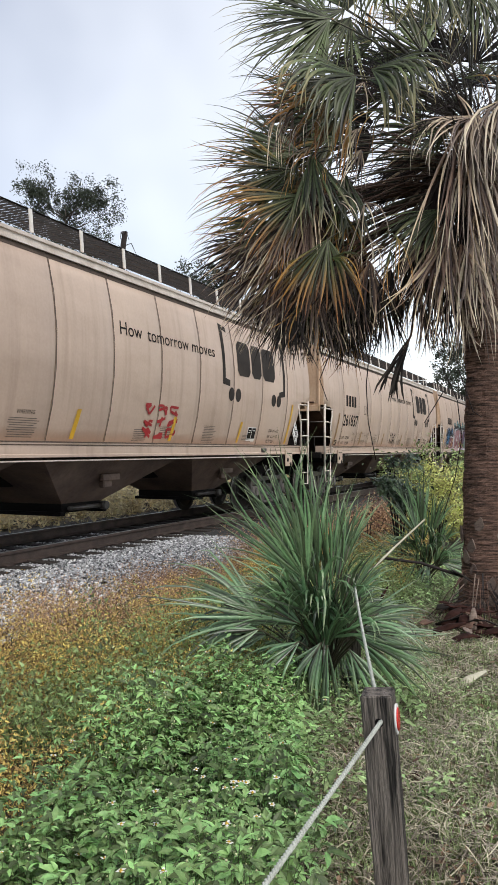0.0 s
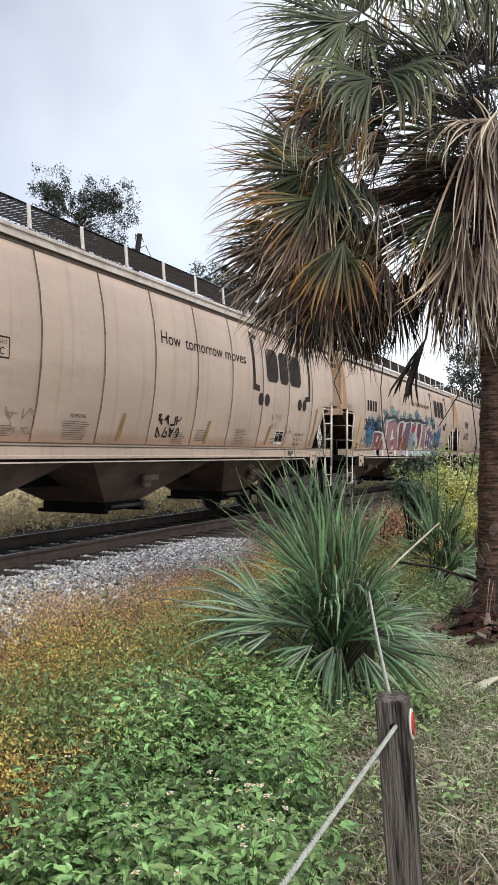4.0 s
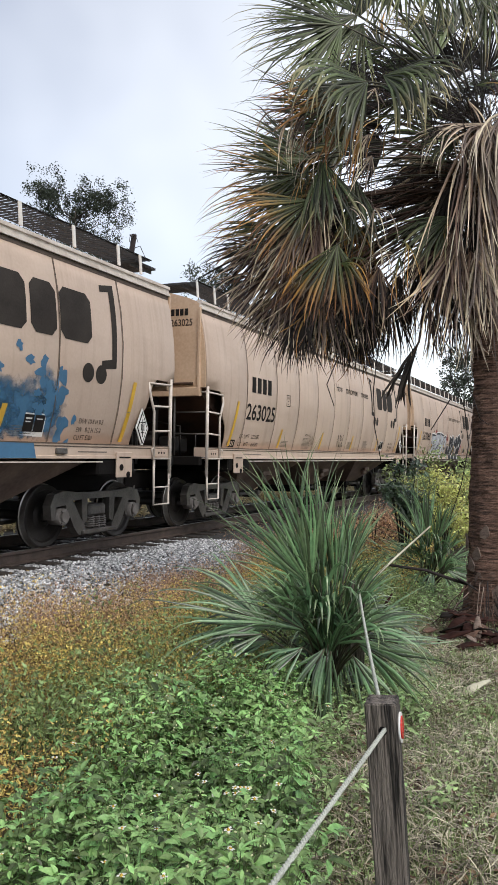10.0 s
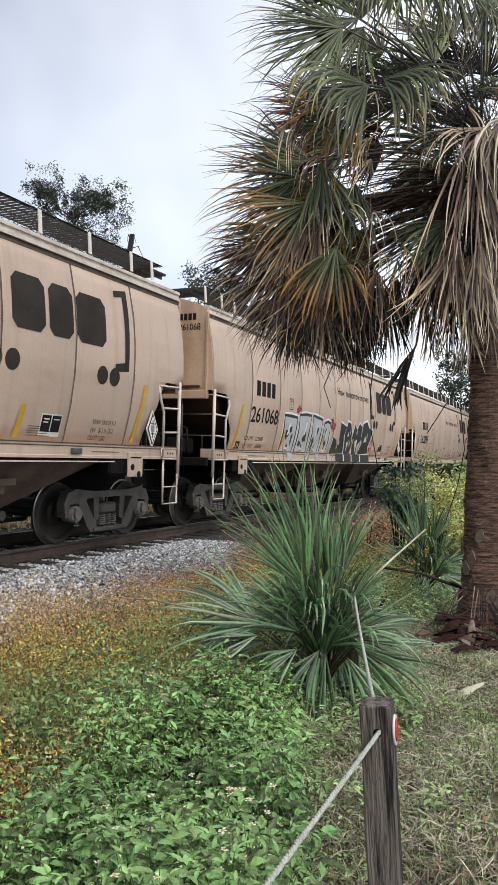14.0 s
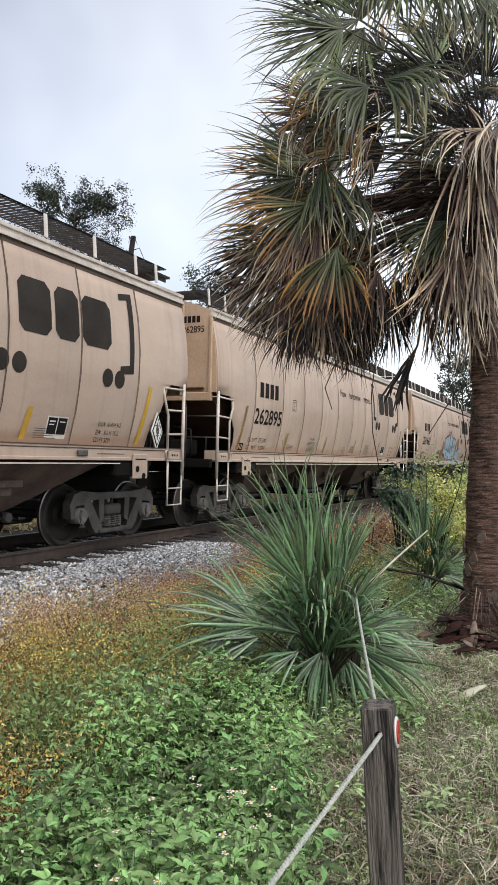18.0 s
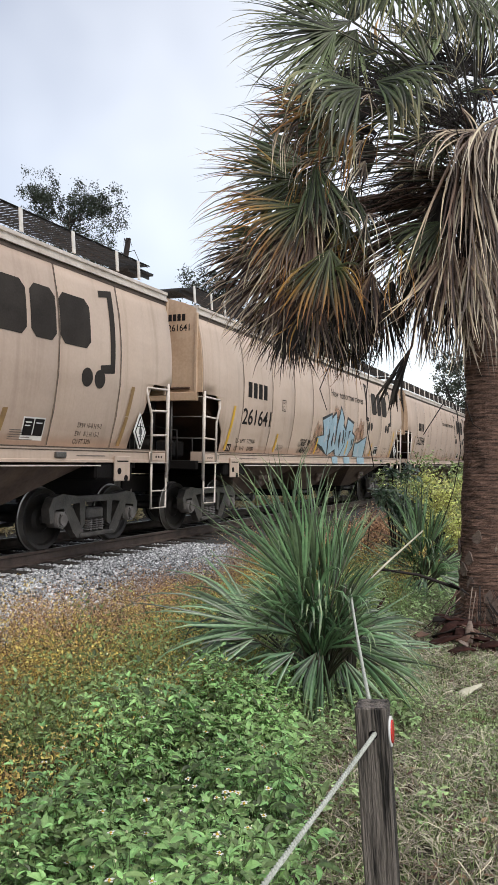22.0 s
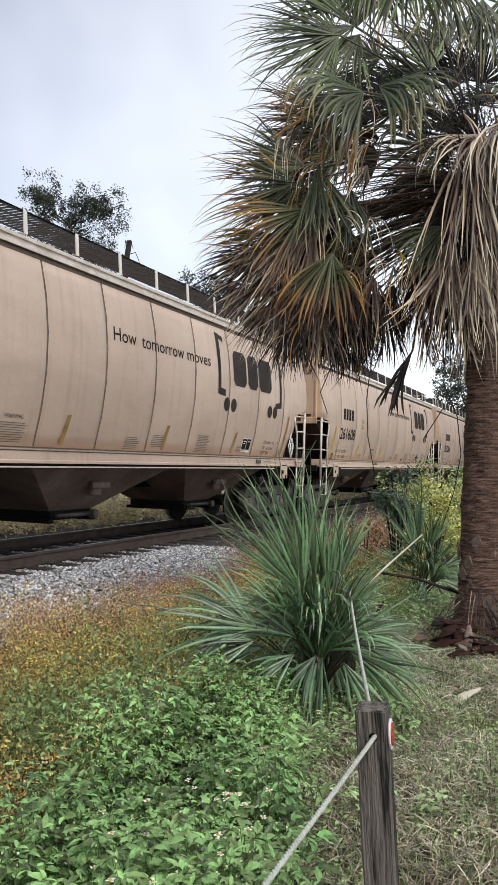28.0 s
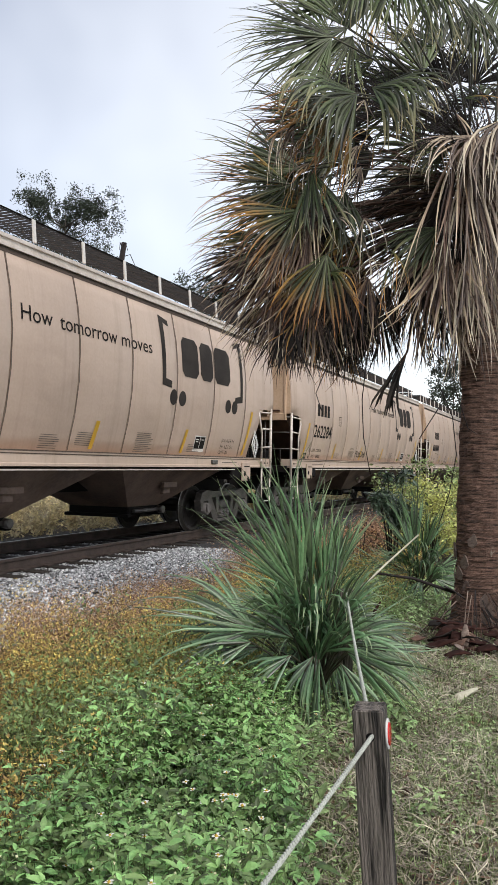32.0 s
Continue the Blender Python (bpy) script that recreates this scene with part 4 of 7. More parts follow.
WORDS = (("How", 7.78, 0.64), ("tomorrow", 8.58, 1.41), ("moves", 10.11, 0.92))
WORDS_APART = (("How", 7.80, 0.53), ("tomorrow", 8.66, 1.17), ("moves", 10.22, 0.76))


def slogan_on(car, k):
    """The slogan, word by word; on two of the cars the words stand further apart."""
    for word, y, width in WORDS_APART if k in (2, 4) else WORDS:
        part("slogan_word", lettering(word, y, 3.15, 0.21, width, 0.004, 0.003), "black", car, "black slogan lettering")


CARS = {}
proto = build_car()
for k in range(-1, 12):
    CARS[k] = proto if k == -1 else copy_thing(proto, pose(TRACK_X, 0, RAIL_Z))
for k, car in CARS.items():
    number_on(car, k)
    slogan_on(car, k)
    strips(car, WORN.get(k, "yellow"), None)


# ---- plants: leaves and fans ----
HEADING = radians(23.55)
RIGHT, AHEAD = Vector((math.cos(HEADING), math.sin(HEADING), 0)), Vector((-math.sin(HEADING), math.cos(HEADING), 0))


def spot(right, ahead, z=0.0):
    """A place on the plot beside the track, by its distance to the right and ahead of the rope's corner."""
    return RIGHT * right + AHEAD * ahead + Vector((0, 0, z))


def fan_leaf(P, axis, normal, r, rnd, n=46, spread=215, droop=0.6, width=0.024, stiff=0.45, gap=0.0, steps=7):
    """A fan of folded leaflets round P: arrays of vertices, faces and the place along each leaflet."""
    axis = Vector(axis).normalized()
    normal = Vector(normal)
    normal = (normal - axis * normal.dot(axis)).normalized()
    side = normal.cross(axis)
    verts, faces, along = [], [], []
    dth = radians(spread) / n
    for i in range(n):
        if rnd.random() < gap:
            continue
        th = -radians(spread) / 2 + dth * (i + 0.5) + rnd.gauss(0, 0.4) * dth
        length = r * (0.70 + 0.30 * math.cos(th * 0.8)) * rnd.uniform(0.74, 1.08)
        d = (axis * math.cos(th) + side * math.sin(th) - normal * 0.22 * abs(math.sin(th)) + normal * rnd.uniform(-0.12, 0.12)).normalized()
        p = Vector(P) + normal * 0.0
        wv = normal.cross(d).normalized()
        ds = length / steps
        my_droop = droop * rnd.uniform(0.3, 1.9)
        kink = rnd.uniform(0.35, 0.8) if rnd.random() < 0.42 else 2.0
        drift = rnd.gauss(0, 0.6)
        base = len(verts)
        for k in range(steps + 1):
            s = k / steps
            w = min(dth * s * length * 0.53 + 0.003, width * r * min(1.0, (1.02 - s) / (1 - stiff)))
            up = d.cross(wv).normalized() * (-1 if d.cross(wv).dot(normal) < 0 else 1)
            verts += [p - wv * w, p + up * w * 0.5, p + wv * w]
            along += [s, s, s]
            if k < steps:
                b = base + 3 * k
                faces += [(b, b + 1, b + 4, b + 3), (b + 1, b + 2, b + 5, b + 4)]
            p = p + d * ds
            if s > stiff * 0.6:
                d = (d + Vector((0, 0, -1)) * my_droop * ds / r * (0.5 + 2.2 * s) * (4.0 if s > kink else 1.0) + wv * drift * ds / r).normalized()
                wv = (wv - d * wv.dot(d)).normalized()
    return verts, faces, along


def curve_points(a, b, lift, n=7):
    a, b = Vector(a), Vector(b)
    return [a.lerp(b, i / n) + Vector((0, 0, lift * math.sin(math.pi * i / n))) for i in range(n + 1)]


def frond(parent, bud, hast, axis, normal, r, mat, rnd, lift=0.15, stem=0.022, name="frond", label="", **kw):
    v, f, a = fan_leaf(hast, axis, normal, r, rnd, **kw)
    leaf = mesh_object(name, [tuple(p) for p in v], f, mat, parent, a, True)
    tagged(leaf, label)
    bm = bmesh.new()
    pts = curve_points(bud, hast, lift)
    pts.append(Vector(hast) + Vector(axis).normalized() * r * 0.3)
    tube(bm, pts, stem, 6, stem * 0.45)
    part("petiole", bm, "petiole" if mat in ("palm", "palm_orange", "palmetto") else "palm_dead", leaf)
    return leaf


def build_palm():
    rnd = random.Random(11)
    palm = thing("palm_tree", "cabbage palm with drooping green, orange and dead fan fronds", "palm tree", Matrix.Translation(spot(2.30, 7.6)) @ pose(0, 0, 0, 0, 0, 23.55))
    # trunk with uneven rings
    bm = bmesh.new()
    n, rings = 40, []
    zs = np.arange(-0.1, 4.75, 0.026)
    for j, z in enumerate(zs):
        r = 0.205 + 0.10 * math.exp(-max(z, 0) / 0.16) + 0.012 * math.sin(z * 2.1)
        ring = []
        for i in range(n):
            a = 2 * math.pi * i / n
            rr = r + 0.016 * noise.noise((math.cos(a) * 5, math.sin(a) * 5, z * 26)) + 0.02 * noise.noise((math.cos(a) * 2.2, math.sin(a) * 2.2, z * 5))
            ring.append(bm.verts.new((rr * math.cos(a) + 0.02 * math.sin(z), rr * math.sin(a), z)))
        rings.append(ring)
    for a, b in zip(rings, rings[1:]):
        for i in range(n):
            bm.faces.new((a[i], a[(i + 1) % n], b[(i + 1) % n], b[i]))
    part("trunk", bm, "bark", palm, "brown ringed fibrous trunk")
    # old leaf bases: a few at the foot, many under the crown
    bm = bmesh.new()
    prism(bm, [(-0.035, -0.02), (0.03, -0.03), (0.07, 0.04), (0.03, 0.13), (0.0, 0.15), (-0.06, 0.05)], "y", -0.008, 0.008)
    first = None
    for i in range(72):
        low = i < 34
        a = 2.399 * i + rnd.uniform(-0.2, 0.2)
        z = rnd.uniform(0.05, 0.85) if low else rnd.uniform(3.5, 4.8)
        rr = (0.212 + 0.10 * math.exp(-z / 0.16)) if low else 0.23
        m = pose(rr * math.cos(a), rr * math.sin(a), z, 0, 0, math.degrees(a) + 90) @ pose(0, 0, 0, rnd.uniform(14, 34) if not low else rnd.uniform(1, 5), rnd.uniform(-18, 18)) @ Matrix.Scale(rnd.uniform(0.6, 1.0) if not low else rnd.uniform(0.5, 0.85), 4)
        first = share("leaf_base", first, palm, m) if first else part("leaf_base", bm, "boot", palm, "", m)
    bud = Vector((0, 0, 4.56))
    F = (
        # place of the fan, its axis, the way it faces, radius, spread, droop, colour, width
        ((-1.51, -0.20, 5.68), (-0.99, -0.10, -0.07), (0.31, -0.85, 0.30), 1.04, 165, 0.3, "palm", 0.013),
        ((-1.48, 0.00, 6.10), (-0.86, 0.00, 0.57), (0.33, -0.85, 0.13), 0.85, 120, 0.3, "palm", 0.013),
        ((-1.56, 0.30, 5.16), (-1.00, 0.00, 0.14), (0.08, -0.85, 0.25), 0.91, 130, 0.3, "palm", 0.012),
        ((-1.59, 0.20, 4.93), (-0.97, 0.00, -0.15), (0.21, -0.85, 0.17), 0.81, 110, 0.4, "palm_orange", 0.012),
        ((-1.32, -0.60, 4.92), (-0.69, -0.20, -0.60), (0.26, -0.85, 0.32), 0.95, 95, 1.1, "palm_orange", 0.017),
        ((-1.33, -0.70, 4.90), (-0.45, -0.45, -0.25), (0.28, -0.85, 0.29), 0.98, 95, 2.6, "palm", 0.019),
        ((-1.20, -0.75, 4.93), (0.40, -0.50, -0.15), (-0.05, -0.85, 0.42), 0.86, 85, 3.0, "palm", 0.025),
        ((-1.22, -0.70, 4.87), (0.80, -0.40, -0.40), (0.34, -0.85, 0.25), 0.66, 50, 2, "palm", 0.02),
        ((-1.89, -0.30, 4.21), (-1.00, -0.10, 0.07), (0.33, -0.85, 0.47), 0.95, 115, 0.35, "palm_orange", 0.013),
        ((-1.78, -0.10, 4.44), (-0.98, 0.00, 0.28), (-0.23, -0.85, 0.34), 0.97, 75, 0.35, "palm", 0.012),
        ((-1.87, -0.35, 4.09), (-0.84, -0.10, -0.43), (0.14, -0.85, 0.48), 0.98, 80, 0.5, "palm", 0.014),
        ((-1.80, -0.50, 3.90), (-0.72, -0.30, -0.50), (0.12, -0.85, 0.15), 0.81, 95, 0.9, "palm_orange", 0.015),
        ((-1.72, -0.45, 3.80), (-0.58, -0.20, -0.81), (-0.00, -0.85, 0.30), 0.95, 80, 0.7, "palm_dead", 0.013),
        ((-1.57, -0.60, 3.48), (-0.23, -0.20, -0.97), (0.00, -0.85, 0.48), 0.75, 100, 0.5, "palm_orange", 0.017),
        ((-1.71, -0.55, 4.26), (0.14, -0.30, -0.99), (-0.11, -0.85, 0.19), 0.76, 60, 0.6, "palm", 0.017),
        ((-1.42, -0.50, 4.13), (0.13, -0.20, -0.99), (0.02, -0.85, 0.36), 0.83, 45, 0.5, "palm", 0.015),
        ((-1.98, -0.20, 3.63), (-0.77, -0.10, -0.51), (0.31, -0.85, 0.33), 0.82, 90, 0.6, "palm_dead", 0.012),
        ((-1.95, -0.25, 3.40), (-0.58, -0.10, -0.81), (-0.16, -0.85, 0.47), 0.88, 90, 0.6, "palm_dead", 0.012),
        ((-1.82, -0.30, 3.20), (-0.40, -0.10, -0.92), (-0.01, -0.85, 0.37), 0.82, 90, 0.6, "palm_dead", 0.012),
        ((-1.67, -0.35, 3.12), (-0.20, -0.10, -0.98), (-0.02, -0.85, 0.19), 0.77, 85, 0.6, "palm_dead", 0.012),
        ((-1.49, -0.20, 3.10), (0.04, -0.10, -1.00), (0.13, -0.85, 0.41), 0.71, 70, 0.6, "palm_dark", 0.012),
        ((-2.10, -0.10, 3.79), (-0.89, 0.00, -0.35), (-0.22, -0.85, 0.28), 0.76, 85, 0.5, "palm_orange", 0.012),
        ((-2.13, 0.10, 3.40), (-0.69, 0.00, -0.59), (-0.10, -0.85, 0.17), 0.67, 85, 0.6, "palm_dead", 0.012),
        ((-1.96, 0.15, 3.27), (-0.42, 0.00, -0.91), (-0.20, -0.85, 0.49), 0.75, 80, 0.6, "palm_dark", 0.012),
        ((-1.70, 0.00, 3.36), (-0.27, 0.00, -0.96), (0.27, -0.85, 0.25), 0.81, 90, 0.6, "palm_dead", 0.012),
        ((-1.32, 0.10, 3.30), (0.20, 0.00, -0.98), (0.17, -0.85, 0.12), 0.76, 60, 0.5, "palm_dark", 0.012),
        ((-2.22, 0.20, 3.67), (-0.82, 0.00, -0.47), (0.29, -0.85, 0.31), 0.71, 80, 0.5, "palm_dark", 0.012),
        ((-1.00, -0.10, 3.13), (-0.10, 0.00, -1.00), (0.22, -0.85, 0.21), 0.69, 75, 0.4, "palm_dark", 0.014),
        ((-1.16, 0.10, 3.42), (-0.19, 0.00, -0.98), (-0.09, -0.85, 0.24), 0.60, 60, 0.5, "palm_dark", 0.012),
        ((-0.38, -0.55, 4.53), (0.09, -0.30, -1.00), (0.33, -0.85, 0.27), 1.48, 62, 0.9, "palm_dead", 0.012),
        ((-0.28, -0.60, 4.44), (0.12, -0.30, -0.99), (-0.00, -0.85, 0.48), 1.50, 55, 0.8, "palm_dead", 0.013),
        ((-0.43, -0.50, 4.51), (-0.83, -0.30, -0.27), (0.28, -0.85, 0.26), 0.49, 70, 1.3, "palm", 0.015),
        ((-0.50, -0.40, 3.81), (-0.72, -0.20, -0.50), (-0.13, -0.85, 0.42), 0.70, 75, 0.9, "palm", 0.016),
        ((-0.48, -0.45, 3.67), (-0.41, -0.20, -0.91), (-0.27, -0.85, 0.26), 0.78, 70, 0.7, "palm_dead", 0.015),
        ((-0.45, -0.50, 3.58), (-0.17, -0.20, -0.99), (0.26, -0.85, 0.47), 0.96, 60, 0.5, "palm_dead", 0.014),
        ((-0.36, -0.45, 3.47), (-0.04, -0.20, -1.00), (-0.19, -0.85, 0.13), 0.80, 60, 0.5, "palm_dead", 0.013),
        ((-0.26, -0.50, 3.59), (0.11, -0.20, -0.99), (0.20, -0.85, 0.35), 1.09, 50, 0.5, "palm_dead", 0.013),
        ((-0.09, -0.45, 3.71), (0.15, -0.10, -0.99), (-0.18, -0.85, 0.30), 1.26, 70, 0.5, "palm_dead", 0.013),
        ((-0.43, -0.20, 3.50), (-0.31, 0.00, -0.95), (-0.30, -0.85, 0.38), 0.74, 60, 0.5, "palm_dark", 0.013),
        ((-0.41, -0.30, 4.23), (-0.19, -0.20, -0.98), (0.02, -0.85, 0.38), 0.77, 60, 0.8, "palm_dark", 0.014),
        ((-0.88, -0.30, 6.40), (0.12, -0.30, -0.99), (-0.29, -0.85, 0.36), 0.99, 85, 0.5, "palm", 0.017),
        ((-1.17, -0.10, 6.44), (-0.11, -0.20, -0.99), (-0.09, -0.85, 0.30), 0.85, 80, 0.6, "palm", 0.015),
        ((-0.53, -0.30, 6.27), (0.11, -0.20, -0.99), (-0.12, -0.85, 0.35), 0.88, 75, 0.6, "palm", 0.016),
        ((-0.16, -0.25, 6.04), (0.10, -0.20, -1.00), (0.05, -0.85, 0.35), 0.82, 70, 0.7, "palm", 0.015),
        ((0.15, -0.20, 6.19), (-0.15, -0.20, -0.99), (-0.31, -0.85, 0.19), 0.83, 90, 0.7, "palm", 0.015),
        ((-1.47, 0.10, 6.56), (-0.46, 0.00, -0.89), (-0.30, -0.85, 0.25), 0.65, 90, 0.5, "palm", 0.013),
        ((-0.20, 0.60, 5.58), (-0.31, 0.20, 1.06), (-0.01, -0.85, 0.14), 0.82, 130, 0.5, "palm_dark", 0.013),
        ((0.13, 0.70, 5.70), (0.05, 0.20, 1.11), (0.12, -0.85, 0.29), 0.99, 150, 0.5, "palm_dark", 0.013),
        ((0.34, -0.10, 5.31), (1.00, 0.00, 0.14), (0.00, -0.85, 0.34), 0.80, 170, 0.5, "palm", 0.013),
        ((0.28, -0.30, 4.57), (0.75, -0.10, -0.51), (0.30, -0.85, 0.34), 0.86, 140, 0.7, "palm_orange", 0.013),
        ((0.31, 0.20, 6.21), (0.61, 0.10, 0.88), (-0.28, -0.85, 0.16), 0.82, 160, 0.4, "palm", 0.013),
        ((-0.09, 0.20, 6.66), (0.04, 0.10, 1.07), (0.14, -0.85, 0.23), 1.05, 170, 0.3, "palm", 0.013),
        ((-0.80, 0.10, 6.69), (-0.51, 0.00, 0.93), (0.18, -0.85, 0.30), 0.92, 150, 0.3, "palm", 0.013),
        ((0.41, -0.10, 4.04), (0.41, 0.00, -0.91), (-0.08, -0.85, 0.40), 0.95, 110, 0.7, "palm_dead", 0.013),
        ((0.69, 0.40, 4.97), (0.95, 0.20, -0.18), (-0.22, -0.85, 0.21), 0.86, 160, 0.6, "palm", 0.013),
        ((0.31, 1.10, 5.70), (0.15, 0.80, 1.08), (-0.15, -0.85, 0.27), 0.78, 170, 0.4, "palm", 0.013),
        ((0.76, 1.10, 5.59), (0.64, 0.60, 0.86), (0.28, -0.85, 0.43), 0.68, 170, 0.4, "palm", 0.013),
        ((0.42, 1.00, 4.71), (0.21, 0.60, -0.98), (0.23, -0.85, 0.35), 0.64, 140, 0.7, "palm_orange", 0.013),
        ((0.79, 0.80, 4.59), (0.58, 0.40, -0.81), (-0.34, -0.85, 0.21), 0.96, 130, 0.7, "palm_dark", 0.013),
        ((0.40, 0.70, 3.99), (0.11, 0.30, -0.99), (0.00, -0.85, 0.46), 0.91, 100, 0.6, "palm_dead", 0.013),
    )
    F += (
        ((-0.45, -0.30, 3.05), (-0.05, -0.1, -1), (0.3, -0.85, 0.2), 0.62, 34, 0.4, "palm_dark", 0.010),
        ((-0.66, -0.25, 3.00), (0.1, -0.1, -1), (-0.3, -0.85, 0.2), 0.55, 30, 0.4, "palm_dead", 0.010),
        ((-0.30, -0.30, 3.00), (0.02, -0.1, -1), (-0.3, -0.85, 0.2), 0.60, 30, 0.4, "palm_dead", 0.010),
        ((-0.95, -0.25, 3.30), (-0.1, -0.1, -1), (0.3, -0.85, 0.2), 0.65, 60, 0.4, "palm_dark", 0.012),
        ((-0.71, -0.35, 3.57), (-0.05, -0.1, -1), (-0.3, -0.85, 0.2), 0.9, 38, 0.4, "palm_dark", 0.012),
        ((-0.57, -0.40, 3.42), (-0.1, -0.1, -1), (0.2, -0.85, 0.2), 0.85, 40, 0.4, "palm_dead", 0.012),
        ((-0.42, -0.35, 3.35), (-0.05, -0.1, -1), (0.2, -0.85, 0.2), 0.75, 40, 0.4, "palm_dark", 0.012),
        ((-1.15, -0.3, 3.35), (0.05, -0.1, -1), (0.2, -0.85, 0.2), 0.72, 70, 0.4, "palm_dead", 0.012),
        ((-1.35, -0.35, 3.30), (-0.1, -0.1, -1), (0.2, -0.85, 0.2), 0.70, 80, 0.4, "palm_dark", 0.012),
        ((-1.65, -0.3, 3.42), (-0.35, -0.1, -0.9), (0.2, -0.85, 0.2), 0.78, 80, 0.4, "palm_dead", 0.012),
        ((-1.9, -0.25, 3.6), (-0.6, -0.1, -0.7), (0.2, -0.85, 0.2), 0.75, 80, 0.4, "palm_dead", 0.012),
        ((-0.50, -0.35, 4.05), (-0.2, -0.1, -1), (-0.3, -0.85, 0.2), 1.05, 50, 0.5, "palm_dark", 0.014),
        ((-0.62, -0.30, 3.85), (-0.15, -0.1, -1), (0.3, -0.85, 0.2), 0.85, 45, 0.5, "palm_dead", 0.013),
        ((-0.40, -0.25, 3.75), (-0.05, -0.1, -1), (0.1, -0.85, 0.2), 0.9, 50, 0.5, "palm_dead", 0.013),
        ((-0.25, -0.30, 3.7), (0.0, -0.1, -1), (-0.2, -0.85, 0.2), 0.9, 55, 0.5, "palm_dark", 0.014),
        ((-0.75, -0.15, 3.55), (-0.1, 0, -1), (0.2, -0.85, 0.2), 0.6, 50, 0.4, "palm_dark", 0.013),
        ((0.02, -0.55, 4.98), (0.15, -0.4, -0.7), (0.2, -0.85, 0.3), 1.05, 75, 1.1, "palm_dead", 0.014),
        ((0.2, -0.5, 4.9), (0.5, -0.3, -0.6), (0.1, -0.85, 0.3), 1.0, 80, 1.1, "palm", 0.016),
        ((-0.2, -0.5, 4.85), (-0.4, -0.4, -0.6), (-0.2, -0.85, 0.3), 0.95, 60, 1.2, "palm_dead", 0.014),
        ((-1.32, -0.05, 5.85), (-0.25, 0, 1), (0.2, -0.85, 0.2), 0.9, 110, 0.3, "palm", 0.014),
        ((-1.30, -0.1, 5.75), (-0.45, -0.2, -0.75), (0.1, -0.85, 0.3), 0.75, 90, 0.4, "palm", 0.014),
        ((-1.36, -0.15, 5.8), (-0.9, -0.1, -0.35), (0.1, -0.85, 0.3), 1.0, 70, 0.3, "palm", 0.014),
    )
    words = {"palm": "green drooping fan frond", "palm_orange": "green fan frond turning orange", "palm_dead": "brown dead hanging frond", "palm_straw": "pale straw-coloured dead hanging frond", "palm_dark": "dark frond, withered and with crown shade in its colour"}
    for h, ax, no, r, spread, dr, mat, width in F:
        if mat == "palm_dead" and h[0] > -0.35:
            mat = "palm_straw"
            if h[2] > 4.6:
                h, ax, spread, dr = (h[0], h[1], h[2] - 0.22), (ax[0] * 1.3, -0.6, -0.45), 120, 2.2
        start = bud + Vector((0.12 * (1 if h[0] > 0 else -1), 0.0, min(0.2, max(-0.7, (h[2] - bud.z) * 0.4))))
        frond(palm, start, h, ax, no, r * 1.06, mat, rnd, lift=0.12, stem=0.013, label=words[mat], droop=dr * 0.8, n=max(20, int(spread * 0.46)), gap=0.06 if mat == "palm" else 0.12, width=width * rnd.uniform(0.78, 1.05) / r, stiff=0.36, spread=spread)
    # fill fronds further back, added to block light and sky gaps; many shade-dark
    for i in range(46):
        k = i % 6
        if k < 2:
            h = Vector((rnd.uniform(-1.95, -1.15), rnd.uniform(0.05, 0.6), rnd.uniform(3.5, 4.9)))
        elif k < 5:
            h = Vector((rnd.uniform(-1.2, 0.5), rnd.uniform(0.25, 0.9), rnd.uniform(4.55, 6.1)))
        else:
            h = Vector((rnd.uniform(-0.45, 0.5), rnd.uniform(-0.1, 0.5), rnd.uniform(3.5, 4.6)))
        out = (h - bud).normalized()
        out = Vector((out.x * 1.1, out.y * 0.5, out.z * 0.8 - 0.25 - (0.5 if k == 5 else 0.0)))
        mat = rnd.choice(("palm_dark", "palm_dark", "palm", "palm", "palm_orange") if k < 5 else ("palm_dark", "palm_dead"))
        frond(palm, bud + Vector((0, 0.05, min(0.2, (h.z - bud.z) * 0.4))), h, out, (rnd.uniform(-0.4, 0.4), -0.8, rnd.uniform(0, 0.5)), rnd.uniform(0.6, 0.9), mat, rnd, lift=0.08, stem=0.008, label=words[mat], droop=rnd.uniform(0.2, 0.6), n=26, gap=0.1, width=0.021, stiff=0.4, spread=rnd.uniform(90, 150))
    # the thick skirt of dead fronds low on the crown's side
    for i in range(24):
        h = Vector((rnd.uniform(-2.0, -1.35), rnd.uniform(-0.3, 0.5), rnd.uniform(3.35, 4.1)))
        out = Vector((rnd.uniform(-0.8, 0.15) + 0.4 * (h.x + 1.5), rnd.uniform(-0.3, 0.1), rnd.uniform(-1.1, -0.6)))
        mat = rnd.choice(("palm_dead", "palm_dead", "palm_dark", "palm_orange"))
        frond(palm, bud + Vector((-0.1, 0, -0.45)), h, out, (rnd.uniform(-0.5, 0.5), -0.8, rnd.uniform(0, 0.5)), rnd.uniform(0.62, 0.82), mat, rnd, lift=0.1, label=words[mat], droop=rnd.uniform(0.3, 0.8), n=24, gap=0.15, width=0.017, stiff=0.36, spread=rnd.uniform(60, 100))
